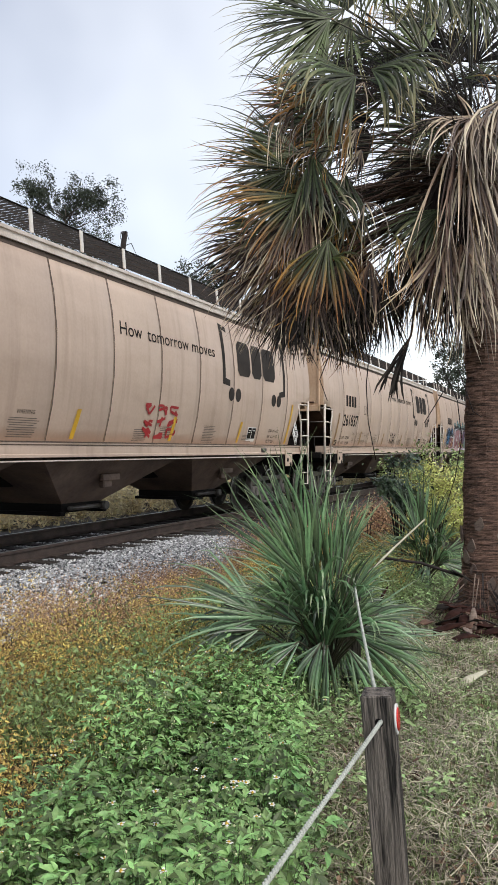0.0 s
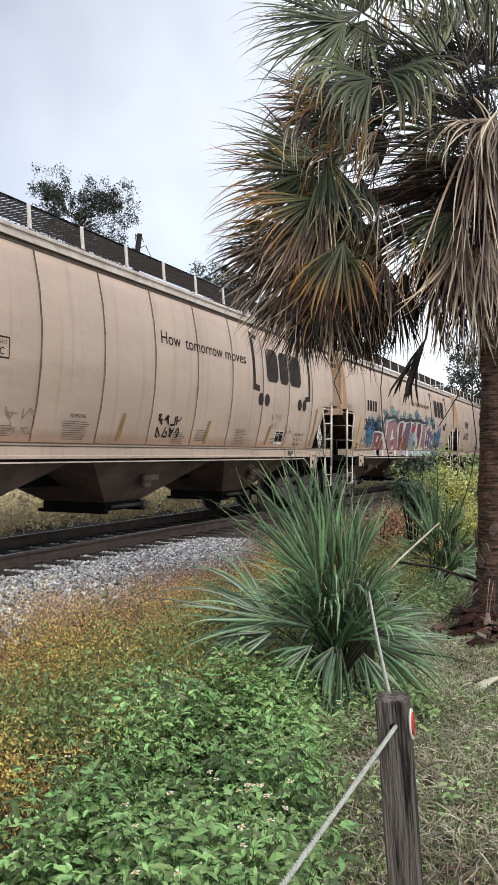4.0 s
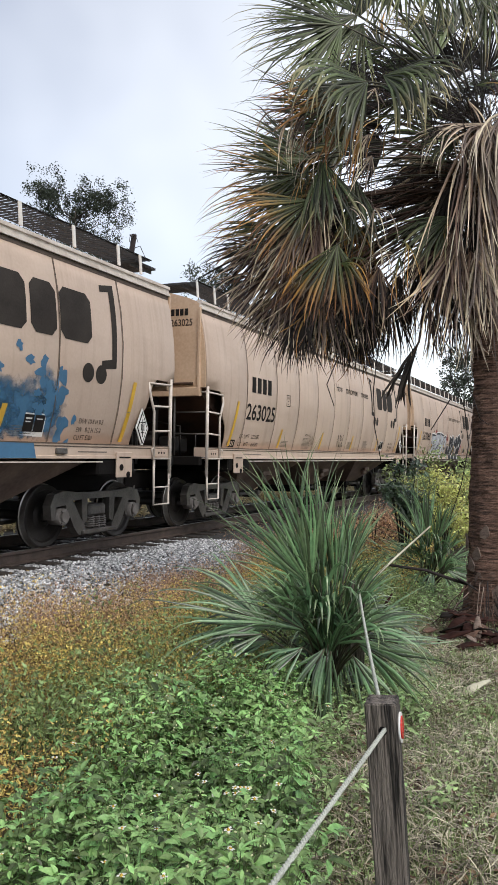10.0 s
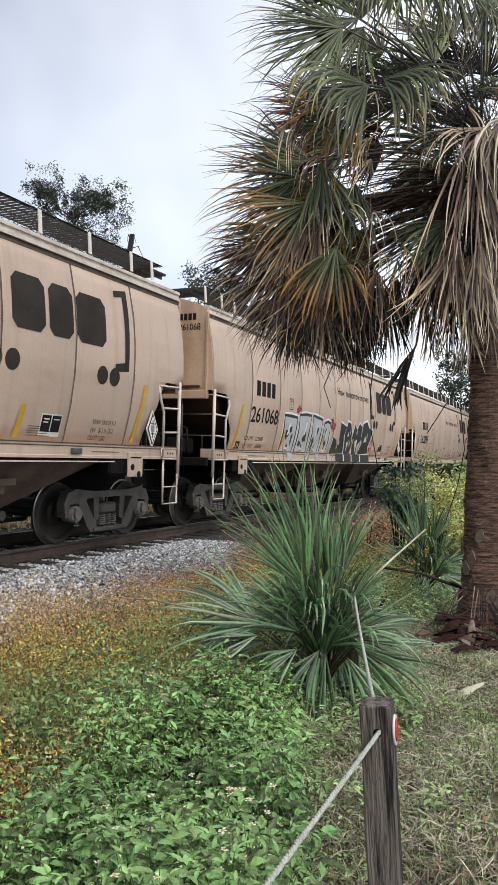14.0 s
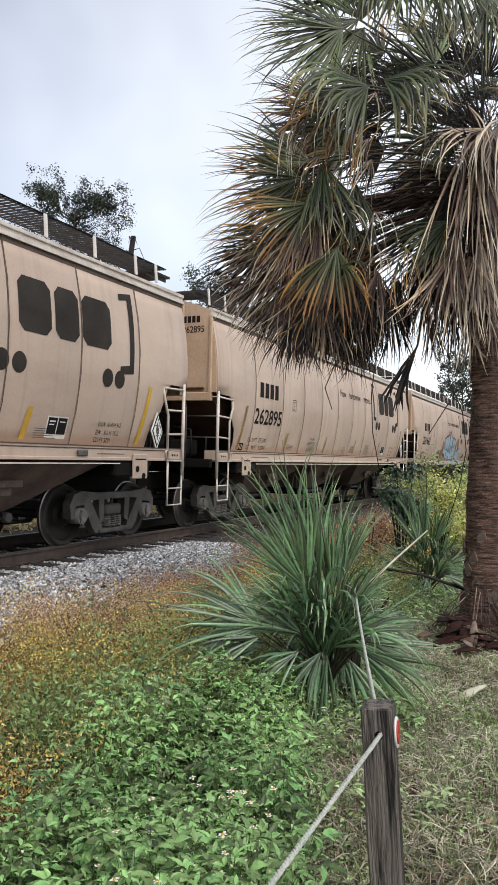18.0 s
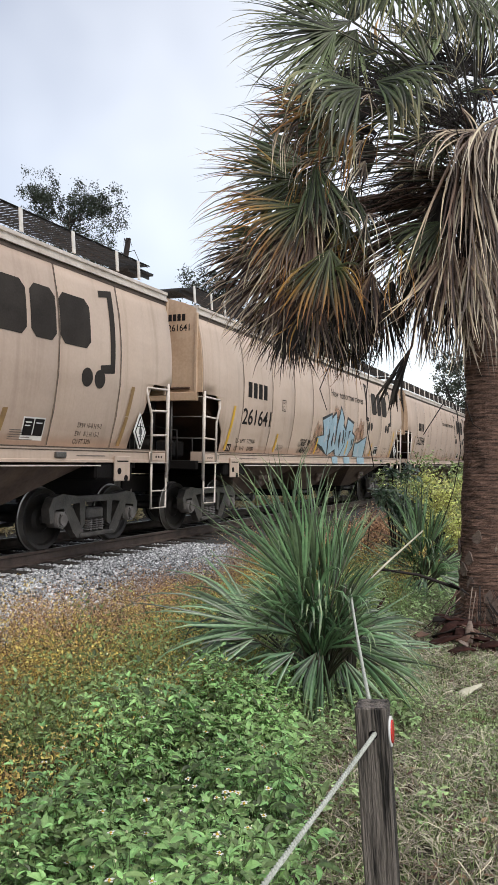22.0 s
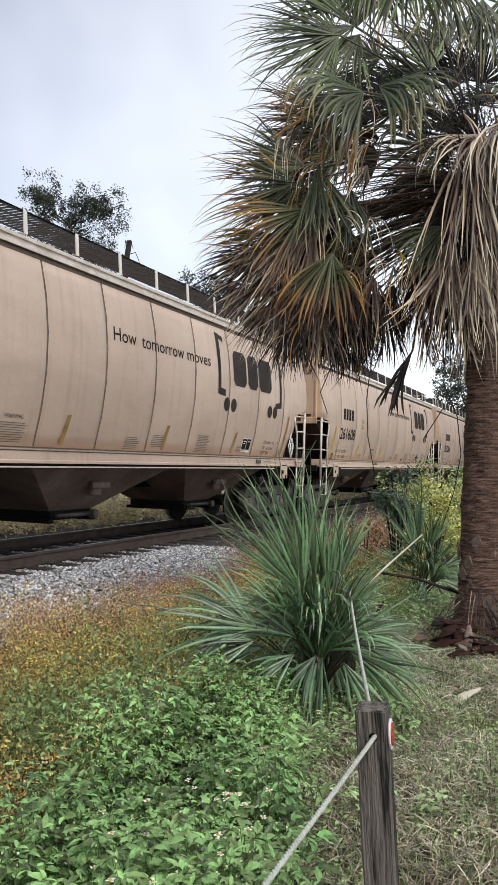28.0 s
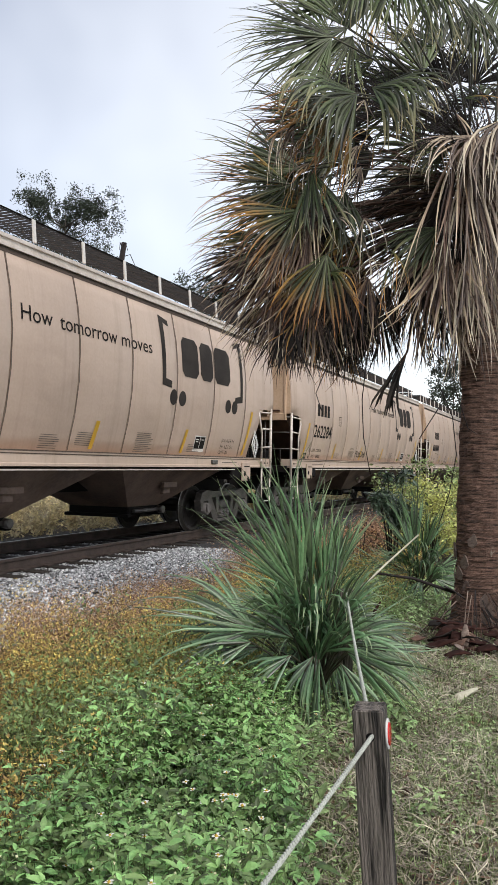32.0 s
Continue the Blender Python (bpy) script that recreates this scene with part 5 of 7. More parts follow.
    # dead fronds that close the gap before the trunk
    for i in range(5):
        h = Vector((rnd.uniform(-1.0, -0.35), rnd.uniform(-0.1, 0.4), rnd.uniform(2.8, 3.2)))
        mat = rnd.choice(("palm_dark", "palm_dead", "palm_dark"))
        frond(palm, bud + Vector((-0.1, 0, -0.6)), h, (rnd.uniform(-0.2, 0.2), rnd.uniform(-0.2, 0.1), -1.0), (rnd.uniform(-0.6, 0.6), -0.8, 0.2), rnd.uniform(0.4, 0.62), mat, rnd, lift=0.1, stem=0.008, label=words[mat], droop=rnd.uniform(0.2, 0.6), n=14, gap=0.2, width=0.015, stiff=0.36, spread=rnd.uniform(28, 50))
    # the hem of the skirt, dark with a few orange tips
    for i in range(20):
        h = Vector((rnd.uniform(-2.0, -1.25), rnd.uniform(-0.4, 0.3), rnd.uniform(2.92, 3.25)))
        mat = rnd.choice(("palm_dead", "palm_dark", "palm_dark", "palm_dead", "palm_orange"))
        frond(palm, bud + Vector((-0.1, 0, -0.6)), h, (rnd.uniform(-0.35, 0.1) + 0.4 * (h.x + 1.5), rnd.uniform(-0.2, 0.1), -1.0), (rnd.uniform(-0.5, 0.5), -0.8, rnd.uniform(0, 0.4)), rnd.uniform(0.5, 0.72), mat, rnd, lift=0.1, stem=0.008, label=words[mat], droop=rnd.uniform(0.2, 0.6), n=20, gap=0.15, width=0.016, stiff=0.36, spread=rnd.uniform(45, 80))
    frond(palm, (-0.62, 0.0, 3.45), (-0.77, -0.3, 2.66), (-0.42, 0, -0.9), (0.1, -1, 0), 0.66, "palm_dark", rnd, lift=-0.05, label="small withered hanging frond", droop=0.4, n=11, spread=22, width=0.05, gap=0.0)
    # dark fruit stalks among the fronds
    for c, out, size in (((-0.64, -0.20, 5.00), (-0.9, -0.1, 0.1), 1), ((-0.37, -0.35, 4.88), (-0.2, -0.2, -0.2), 0.9), ((-0.13, -0.45, 4.70), (0.3, -0.2, -0.1), 0.8), ((-0.87, -0.05, 5.20), (-0.9, 0, 0.2), 0.8), ((-0.91, -0.05, 4.17), (-0.8, 0, -0.5), 0.7), ((-1.15, 0.05, 3.10), (-0.3, 0, -0.9), 0.6)):
        bm = bmesh.new()
        c, out = Vector(c), Vector(out).normalized()
        tube(bm, curve_points(bud, c + out * size * 0.6, 0.2), 0.014, 5, 0.006)
        for i in range(300):
            a = c + out * rnd.uniform(-0.4, 0.8) * size + Vector([rnd.gauss(0, 0.10) for _ in range(3)])
            b = a + (out * 0.4 + Vector([rnd.gauss(0, 0.7) for _ in range(3)])).normalized() * rnd.uniform(0.07, 0.2)
            tube(bm, [a, b], 0.003, 3, caps=False)
            if i % 3 == 0:
                bmesh.ops.create_icosphere(bm, subdivisions=1, radius=0.009, matrix=Matrix.Translation(b))
        tagged(part("fruit_stalk", bm, "twig", palm, "dark tangled fruit stalk"), kind="stuff")
    # loose curled strands, torn from dead fans, that hang all over the crown
    for i in range(46):
        left = i < 28
        h = Vector((rnd.uniform(-2.0, -1.0), rnd.uniform(-0.75, -0.35), rnd.uniform(3.3, 5.0))) if left else Vector((rnd.uniform(-0.6, 0.45), rnd.uniform(-0.75, -0.45), rnd.uniform(3.3, 4.9)))
        mat = rnd.choice(("palm_straw", "palm_straw", "palm_dead", "palm_orange"))
        frond(palm, bud + Vector((-0.1, 0, -0.3)), h, (rnd.uniform(-0.7, 0.3) if left else rnd.uniform(-0.3, 0.4), -0.4, rnd.uniform(-0.9, 0.2)), (rnd.uniform(-0.6, 0.6), -0.8, 0.3), rnd.uniform(0.4, 0.75), mat, rnd, lift=0.1, stem=0.005,
              name="dead_strand", label="pale curled dead strands", droop=rnd.uniform(1.4, 3.2), n=rnd.randint(4, 8), gap=0.1, width=rnd.uniform(0.010, 0.016), stiff=0.2, spread=rnd.uniform(30, 90))
    # thin dead stems that hang from the crown
    for pts in (((-1.12, -0.2, 2.75), (-1.18, -0.25, 2.2), (-1.17, -0.3, 1.85), (-1.10, -0.3, 1.5)), ((-0.46, -0.2, 2.4), (-0.34, -0.3, 2.05), (-0.30, -0.3, 1.7), (-0.36, -0.3, 1.35), (-0.47, -0.3, 1.0)),
                ((-0.45, -0.25, 2.15), (-0.66, -0.35, 1.84)), ((-0.30, -0.2, 2.35), (-0.18, -0.25, 1.95), (-0.10, -0.25, 1.9)), ((-1.50, -0.3, 2.55), (-1.62, -0.3, 2.25), (-1.55, -0.3, 2.05))):
        bm = bmesh.new()
        tube(bm, pts, 0.0055, 5, 0.004)
        part("hanging_stem", bm, "twig", palm, "thin dead hanging stem")
    return palm


build_palm()


def palmetto_leaf(bush, h, angle, toward, r, spread, droop, rnd, width=0.0095, n=18):
    """One fan of a palmetto: its middle blade points along the angle, seen across the bush, and leans toward the rope."""
    a = radians(angle)
    axis = Vector((math.cos(a), -toward, math.sin(a))).normalized()
    frond(bush, (rnd.uniform(-0.05, 0.05), rnd.uniform(-0.03, 0.06), 0.14), h, axis, (rnd.uniform(-0.9, 0.9), -0.7, 0.5 * math.cos(a) ** 2 + rnd.uniform(-0.1, 0.5)), r, "palmetto", rnd, lift=0.03, stem=0.010, name="fan_leaf",
          droop=droop, n=n, spread=spread, width=width * rnd.uniform(0.8, 1.25) / r, stiff=0.3, gap=0.45 if 195 < angle < 330 else 0.2)


# place of the fan across and above the bush, angle of its middle blade, lean toward the rope, radius, spread, droop
PALMETTO = (
    (-0.12, 0.78, 116, 0.10, 0.94, 66, 0.12), (-0.05, 0.84, 103, 0.00, 0.90, 50, 0.10), (0.03, 0.76, 86, 0.05, 0.68, 36, 0.12), (-0.06, 0.58, 134, 0.15, 0.72, 60, 0.25),
    (0.10, 0.84, 72, 0.00, 0.52, 42, 0.2), (0.10, 0.60, 58, 0.10, 0.48, 30, 0.5), (-0.16, 0.52, 152, 0.15, 0.66, 60, 0.5), (-0.40, 0.56, 160, 0.10, 0.84, 100, 0.45),
    (-0.42, 0.50, 186, 0.20, 0.56, 70, 1.7), (-0.18, 0.44, 206, 0.35, 0.40, 70, 1.5), (-0.01, 0.42, 268, 0.35, 0.78, 30, 0.35), (-0.05, 0.44, 236, 0.40, 0.34, 60, 1.0),
    (0.16, 0.46, 330, 0.25, 0.66, 46, 0.5), (0.24, 0.48, 352, 0.15, 0.56, 50, 0.7), (0.12, 0.40, 302, 0.40, 0.44, 50, 0.9), (0.17, 0.55, 20, 0.20, 0.50, 65, 0.8),
)


def build_palmetto(name, base, size, rounds, seed, label):
    rnd = random.Random(seed)
    bush = thing(name, label, "palmetto", Matrix.Translation(base) @ pose(0, 0, 0, 0, 0, 23.55))
    for k in range(rounds):
        for x, z, angle, toward, r, spread, droop in PALMETTO:
            j = 0.0 if k == 0 else 1.0
            h = Vector((x + j * rnd.uniform(-0.07, 0.07), (-0.10, 0.06, 0.18, 0.0)[k] - 0.5 * toward * (k == 0), z + j * rnd.uniform(-0.10, 0.05))) * size
            palmetto_leaf(bush, h, angle + j * rnd.uniform(-14, 14), toward + j * rnd.uniform(-0.5, 0.25), r * size * (1.0 - j * rnd.uniform(0.02, 0.25)), spread, droop * rnd.uniform(0.7, 1.3), rnd)
    # short dense fans that fill the heart of the bush
    for k in range(14 if rounds > 1 else 4):
        palmetto_leaf(bush, Vector((rnd.uniform(-0.16, 0.16), rnd.uniform(-0.2, 0.05), rnd.uniform(0.30, 0.52))) * size, rnd.uniform(55, 130), rnd.uniform(0.0, 0.5), rnd.uniform(0.42, 0.62) * size, rnd.uniform(40, 80), rnd.uniform(0.3, 1.2), rnd)
    # old fans whose blades fold over and hang
    for x, z, angle, toward, r, spread in ((-0.12, 0.56, 112, 0.35, 0.46, 44), (0.03, 0.64, 78, 0.35, 0.40, 44), (-0.03, 0.52, 95, 0.5, 0.42, 40), (-0.02, 0.44, 262, 0.5, 0.58, 34),
                                           (-0.20, 0.62, 120, 0.3, 0.50, 50), (0.08, 0.62, 70, 0.3, 0.38, 44), (-0.06, 0.72, 98, 0.4, 0.44, 60), (0.12, 0.50, 56, 0.4, 0.34, 36), (-0.10, 0.60, 100, 0.6, 0.36, 50)):
        palmetto_leaf(bush, Vector((x, -0.2, z)) * size, angle, toward, r * size, spread, 3.4 if angle < 180 else 0.6, rnd, 0.015, 9)
    return bush


build_palmetto("palmetto_bush", spot(0.50, 5.0, 0.0), 1.0, 3, 6, "dark green palmetto bush with stiff fan leaves")
build_palmetto("palmetto_bush", spot(2.08, 9.2, -0.12), 0.92, 1, 8, "second palmetto bush beside the palm trunk")


# ---- weeds and grass as scattered leaves ----
LEAF_V = [(0, 0, 0), (0, 0.28, -0.01), (0, 0.55, -0.05), (0, 0.80, -0.12), (0, 1.0, -0.22), (-0.17, 0.22, 0.05), (-0.15, 0.30, 0.04), (-0.22, 0.44, 0.03), (-0.18, 0.53, 0.02), (-0.15, 0.72, -0.05),
          (0.17, 0.22, 0.05), (0.15, 0.30, 0.04), (0.22, 0.44, 0.03), (0.18, 0.53, 0.02), (0.15, 0.72, -0.05)]
LEAF_F = [(0, 1, 5), (5, 1, 6), (6, 1, 7), (7, 1, 2), (7, 2, 8), (8, 2, 9), (9, 2, 3), (9, 3, 4), (0, 10, 1), (10, 11, 1), (11, 12, 1), (12, 2, 1), (12, 13, 2), (13, 14, 2), (14, 3, 2), (14, 4, 3)]
PETAL_V = [(0, 0, 0), (-0.28, 0.6, 0.05), (0.28, 0.6, 0.05), (0, 1.0, 0.0)]
PETAL_F = [(0, 2, 1), (1, 2, 3)]
STRAW_V = [(-0.5, 0, 0), (0.5, 0, 0), (-0.45, 0.33, 0.14), (0.45, 0.33, 0.14), (0.9, 0.68, 0.16), (1.7, 0.66, 0.16), (3.2, 1.0, 0.0)]
STRAW_F = [(0, 1, 3), (0, 3, 2), (2, 3, 5), (2, 5, 4), (4, 5, 6)]
BLADE_V = [(-0.5, 0, 0), (0.5, 0, 0), (-0.38, 0.5, 0.06), (0.38, 0.5, 0.06), (0, 1, 0.26)]
BLADE_F = [(0, 1, 3), (0, 3, 2), (2, 3, 4)]


def frames_of(pos, yaw, pitch, roll, length, width):
    """Matrices that put a template's y axis along (yaw, pitch) at pos, scaled."""
    pos, yaw, pitch, roll = map(np.asarray, (pos, yaw, pitch, roll))
    y = np.stack([np.cos(yaw) * np.cos(pitch), np.sin(yaw) * np.cos(pitch), np.sin(pitch)], 1)
    x = np.stack([np.sin(yaw), -np.cos(yaw), np.zeros_like(yaw)], 1)
    z = np.cross(x, y)
    c, s = np.cos(roll)[:, None], np.sin(roll)[:, None]
    x, z = x * c + z * s, z * c - x * s
    m = np.zeros((len(pos), 4, 4))
    m[:, :3, 0], m[:, :3, 1], m[:, :3, 2], m[:, :3, 3], m[:, 3, 3] = x * np.asarray(width)[:, None], y * np.asarray(length)[:, None], z * np.asarray(length)[:, None], pos, 1
    return m


def terrain(p):
    return np.array([ground_z(a, b) for a, b in p[:, :2]])


def clump_noise(p, scale, seed=0):
    return np.array([noise.noise((a * scale + seed, b * scale, seed * 1.7)) for a, b in p[:, :2]])


def stuff(name, v, f, mat, label, category):
    return tagged(mesh_object(name, v, f, mat), label, category, kind="stuff")


def plot_points(g, n, right0, right1, ahead0, ahead1, keep):
    """Random places on the plot for which keep(right, ahead, x, y) holds."""
    r, a = g.uniform(right0, right1, n * 3), g.uniform(ahead0, ahead1, n * 3)
    x, y = RIGHT.x * r + AHEAD.x * a, RIGHT.y * r + AHEAD.y * a
    k = keep(r, a, x, y)
    return np.stack([x[k], y[k], r[k], a[k]], 1)[:n]


def green_weeds():
    g = np.random.default_rng(21)
    edge = lambda a: 0.16 + 0.10 * a
    pts = plot_points(g, 2450, -2.7, 0.75, 1.5, 6.4, lambda r, a, x, y: (r < edge(a) - 0.17 - 0.13 * (a < 2.75) - 0.04 * np.sin(a * 5)) & (r > -0.42 * a - 0.5) & (x > -1.90 - 0.14 * np.sin(y * 2.3)) & ((a < 3.0) | (a > 5.2) | (r < 0.065 * a)) & (np.hypot(r, a) > 1.45))
    base = np.stack([pts[:, 0], pts[:, 1], terrain(pts)], 1)
    n1 = clump_noise(base, 1.1, 3)
    heights = np.clip(0.50 + 0.42 * n1 + 0.15 * clump_noise(base, 3.0, 8) + g.normal(0, 0.05, len(base)), 0.22, 0.80)
    heights *= np.clip(1.25 - 0.09 * pts[:, 3], 0.6, 1.0)
    where, yaws, pitches, sizes = [], [], [], []
    stems = bmesh.new()
    for (x, y, z), h in zip(base, heights):
        lean = g.normal(0, 0.16, 2)
        big = g.uniform(0.55, 1.35)
        top = Vector((x + lean[0] * h * 0.9, y + lean[1] * h * 0.9, z + h * 0.9))
        tube(stems, [(x, y, z), ((x + top.x) / 2 + g.normal(0, 0.01), (y + top.y) / 2, z + h * 0.55), top], 0.0015, 3, 0.0010, caps=False)
        nodes = int(4 + h * 12)
        s = 0.34 + 0.66 * (np.arange(nodes) + g.random(nodes)) / nodes
        p = np.stack([x + lean[0] * h * s, y + lean[1] * h * s, z + h * s], 1)
        yaw = g.uniform(0, 6.283, nodes)
        size = g.uniform(0.042, 0.09, nodes) * big * (1.15 - 0.55 * s)
        p += np.stack([np.cos(yaw), np.sin(yaw), np.full(nodes, 0.25)], 1) * g.uniform(0.015, 0.07, nodes)[:, None]
        pit = g.uniform(-0.55, 0.25, nodes) + 0.55 * (s > 0.9)
        for dy, k in ((0, 1.0), (1.05, 0.66), (-1.05, 0.66)):
            where.append(p)
            yaws.append(yaw + dy)
            pitches.append(pit + g.normal(0, 0.15, nodes))
            sizes.append(size * k)
    size = np.concatenate(sizes)
    m = len(size)
    v, f = scatter(LEAF_V, LEAF_F, frames_of(np.concatenate(where), np.concatenate(yaws), np.concatenate(pitches), g.normal(0, 0.32, m), size, size * g.uniform(0.8, 1.25, m)))
    stuff("weed_leaves", v, f, "weed_lush", "lush green broad-leaved weeds beside the rope", "weeds")
    tagged(part("weed_stems", stems, "weed_stem"), "thin green weed stems", "weeds", kind="stuff")
    # cream buds and seed heads
    k = g.integers(0, len(base), 900)
    c = base[k] + np.stack([g.normal(0, 0.05, 900), g.normal(0, 0.05, 900), heights[k] * g.uniform(0.75, 1.1, 900)], 1)
    oct_v = [(1, 0, 0), (-1, 0, 0), (0, 1, 0), (0, -1, 0), (0, 0, 1), (0, 0, -1)]
    oct_f = [(0, 2, 4), (2, 1, 4), (1, 3, 4), (3, 0, 4), (2, 0, 5), (1, 2, 5), (3, 1, 5), (0, 3, 5)]
    v, f = scatter(oct_v, oct_f, frames_of(c, g.uniform(0, 6, 900), g.uniform(0, 1, 900), g.uniform(0, 1, 900), g.uniform(0.002, 0.006, 900), g.uniform(0.002, 0.005, 900)))
    stuff("weed_buds", v, f, "bud", "cream buds and seed heads on the weeds", "flowers")
    # small white flowers
    pick = g.choice(len(base), 75, replace=False)
    petals, eyes = [], []
    for i in pick:
        c = base[i] + [g.normal(0, 0.05), g.normal(0, 0.05), heights[i] + 0.05]
        for k in range(5):
            petals.append(frames_of([c], [k * 1.2566 + g.random()], [g.uniform(-0.2, 0.4)], [0.0], [0.013], [0.015])[0])
        eyes.append(Matrix.Translation(c) @ Matrix.Scale(0.006, 4))
    v, f = scatter(PETAL_V, PETAL_F, petals)
    stuff("weed_flowers", v, f, "petal", "small white wild flowers on the weeds", "flowers")
    oct_v = [(1, 0, 0), (-1, 0, 0), (0, 1, 0), (0, -1, 0), (0, 0, 1), (0, 0, -1)]
    oct_f = [(0, 2, 4), (2, 1, 4), (1, 3, 4), (3, 0, 4), (2, 0, 5), (1, 2, 5), (3, 1, 5), (0, 3, 5)]
    v, f = scatter(oct_v, oct_f, [np.array(m) for m in eyes])
    stuff("flower_centres", v, f, "flower_eye", "yellow centres of the wild flowers", "flowers")


green_weeds()


def wispy(name, mat, n, x0, x1, y0, y1, hmin, hmax, seed, label, leaf=0.03, per=26, taper=None):
    """Thin upright weeds with tiny leaves in a strip along the track."""
    g = np.random.default_rng(seed)
    p = np.stack([g.uniform(x0, x1, n), g.uniform(y0, y1, n)], 1)
    cl = clump_noise(p, 0.9, seed)
    p = p[cl > -0.22]
    if taper:
        p = p[taper(p[:, 0], p[:, 1], g.random(len(p)))]
    z = terrain(p)
    h = g.uniform(hmin, hmax, len(p)) * (1 + 0.5 * clump_noise(p, 0.7, seed + 5))
    stems_v, stems_f = [], []
    t = g.random((len(p), per)) ** 0.7
    lean = g.normal(0, 0.16, (len(p), 2))
    pos = np.stack([p[:, None, 0] + lean[:, None, 0] * h[:, None] * t + g.normal(0, 0.045, t.shape), p[:, None, 1] + lean[:, None, 1] * h[:, None] * t + g.normal(0, 0.045, t.shape), z[:, None] + h[:, None] * t], 2).reshape(-1, 3)
    k = len(pos)
    size = g.uniform(0.6, 1.5, k) * leaf
    m1 = frames_of(pos, g.uniform(0, 6.283, k), g.uniform(-0.6, 1.1, k), g.normal(0, 0.6, k), size, size * g.uniform(0.25, 0.6, k))
    m2 = frames_of(np.stack([p[:, 0], p[:, 1], z], 1), np.arctan2(lean[:, 1], lean[:, 0]), np.arctan2(1, np.hypot(*lean.T)), g.uniform(-1.5, 1.5, len(p)), h * 1.0, np.full(len(p), 0.0028))
    v1, f1 = scatter(BLADE_V, BLADE_F, np.concatenate([m1, m2]))
    stuff(name, v1, f1, mat, label, "weeds")


wispy("yellow_weeds", "weed_yellow", 6800, -4.5, -1.85, 1.2, 11, 0.28, 0.62, 31, "wispy yellowing weeds along the ballast", leaf=0.016, per=66, taper=lambda x, y, q: q > np.where(x < -3.0, (-3.0 - x) * 0.78, (x + 3.0) * 0.5))
wispy("brown_weeds", "weed_brown", 7200, -5.15, -3.0, 2.0, 26, 0.20, 0.50, 37, "dry reddish brown weeds at the foot of the ballast", leaf=0.019, per=48, taper=lambda x, y, q: q > np.abs(x + 4.4) * 0.75)
wispy("mixed_weeds", "weed", 4600, -3.6, -1.6, 1.2, 9, 0.25, 0.60, 41, "small-leaved green weeds among the dry ones", leaf=0.026, per=36, taper=lambda x, y, q: q > np.abs(x + 2.35) * 0.75)
wispy("tall_grass", "field", 2600, -5.0, -0.6, 13.5, 34, 0.7, 1.25, 43, "tall yellow-green grass beyond the palm", leaf=0.10, per=16, taper=lambda x, y, q: x > -0.228 * y)
wispy("far_side_grass", "straw_field", 8000, -19, -9.95, 4, 48, 0.30, 0.80, 47, "tall straw-coloured grass on the far side of the track", leaf=0.11, per=30, taper=lambda x, y, q: q > 0.75 - (-9.95 - x) * 0.6)


def shrub(name, mat, centre, size, n, leaf, seed, label):
    g = np.random.default_rng(seed)
    lobes = g.normal(0, 0.45, (14, 3)) * size + centre
    lobes[:, 2] = np.clip(lobes[:, 2], centre[2] * 0.3, None)
    c = lobes[g.integers(0, 14, n)] + g.normal(0, 0.16, (n, 3)) * size
    c[:, 2] = np.clip(c[:, 2], 0.03, None)
    s = g.uniform(0.6, 1.3, n) * leaf
    v, f = scatter(LEAF_V, LEAF_F, frames_of(c, g.uniform(0, 6.283, n), g.uniform(-0.9, 0.6, n), g.normal(0, 0.5, n), s, s))
    ob = thing(name, label, "bush", None)
    mesh_object("leaves", v, f, mat, ob)
    bm = bmesh.new()
    for lo in lobes:
        tube(bm, [(centre[0], centre[1], 0), ((centre[0] + lo[0]) / 2, (centre[1] + lo[1]) / 2, lo[2] * 0.6), tuple(lo)], 0.012, 4, 0.004)
    tagged(part("stem_cluster", bm, "twig", ob), kind="stuff")
    return ob


c = spot(1.90, 9.75)
shrub("vine_bush", "vine", np.array((c.x, c.y, 1.12)), np.array((0.34, 0.30, 0.36)), 1300, 0.085, 51, "dark vine-covered bush behind the palmetto")
c = spot(1.62, 10.6)
shrub("dry_bush", "weed_brown", np.array((c.x, c.y, 0.65)), np.array((0.40, 0.40, 0.38)), 1500, 0.05, 57, "dry orange-brown bush behind the palmetto")
c = spot(3.05, 12.5)
shrub("yellow_green_bush", "field", np.array((c.x, c.y, 0.8)), np.array((0.5, 0.6, 0.6)), 2200, 0.07, 53, "bright yellow-green bush beyond the palm trunk")
c = spot(3.6, 15.5)
shrub("yellow_green_bush", "grass", np.array((c.x, c.y, 0.9)), np.array((1.0, 1.0, 0.7)), 2200, 0.09, 55, "green and yellow bush at the edge of the tall grass")


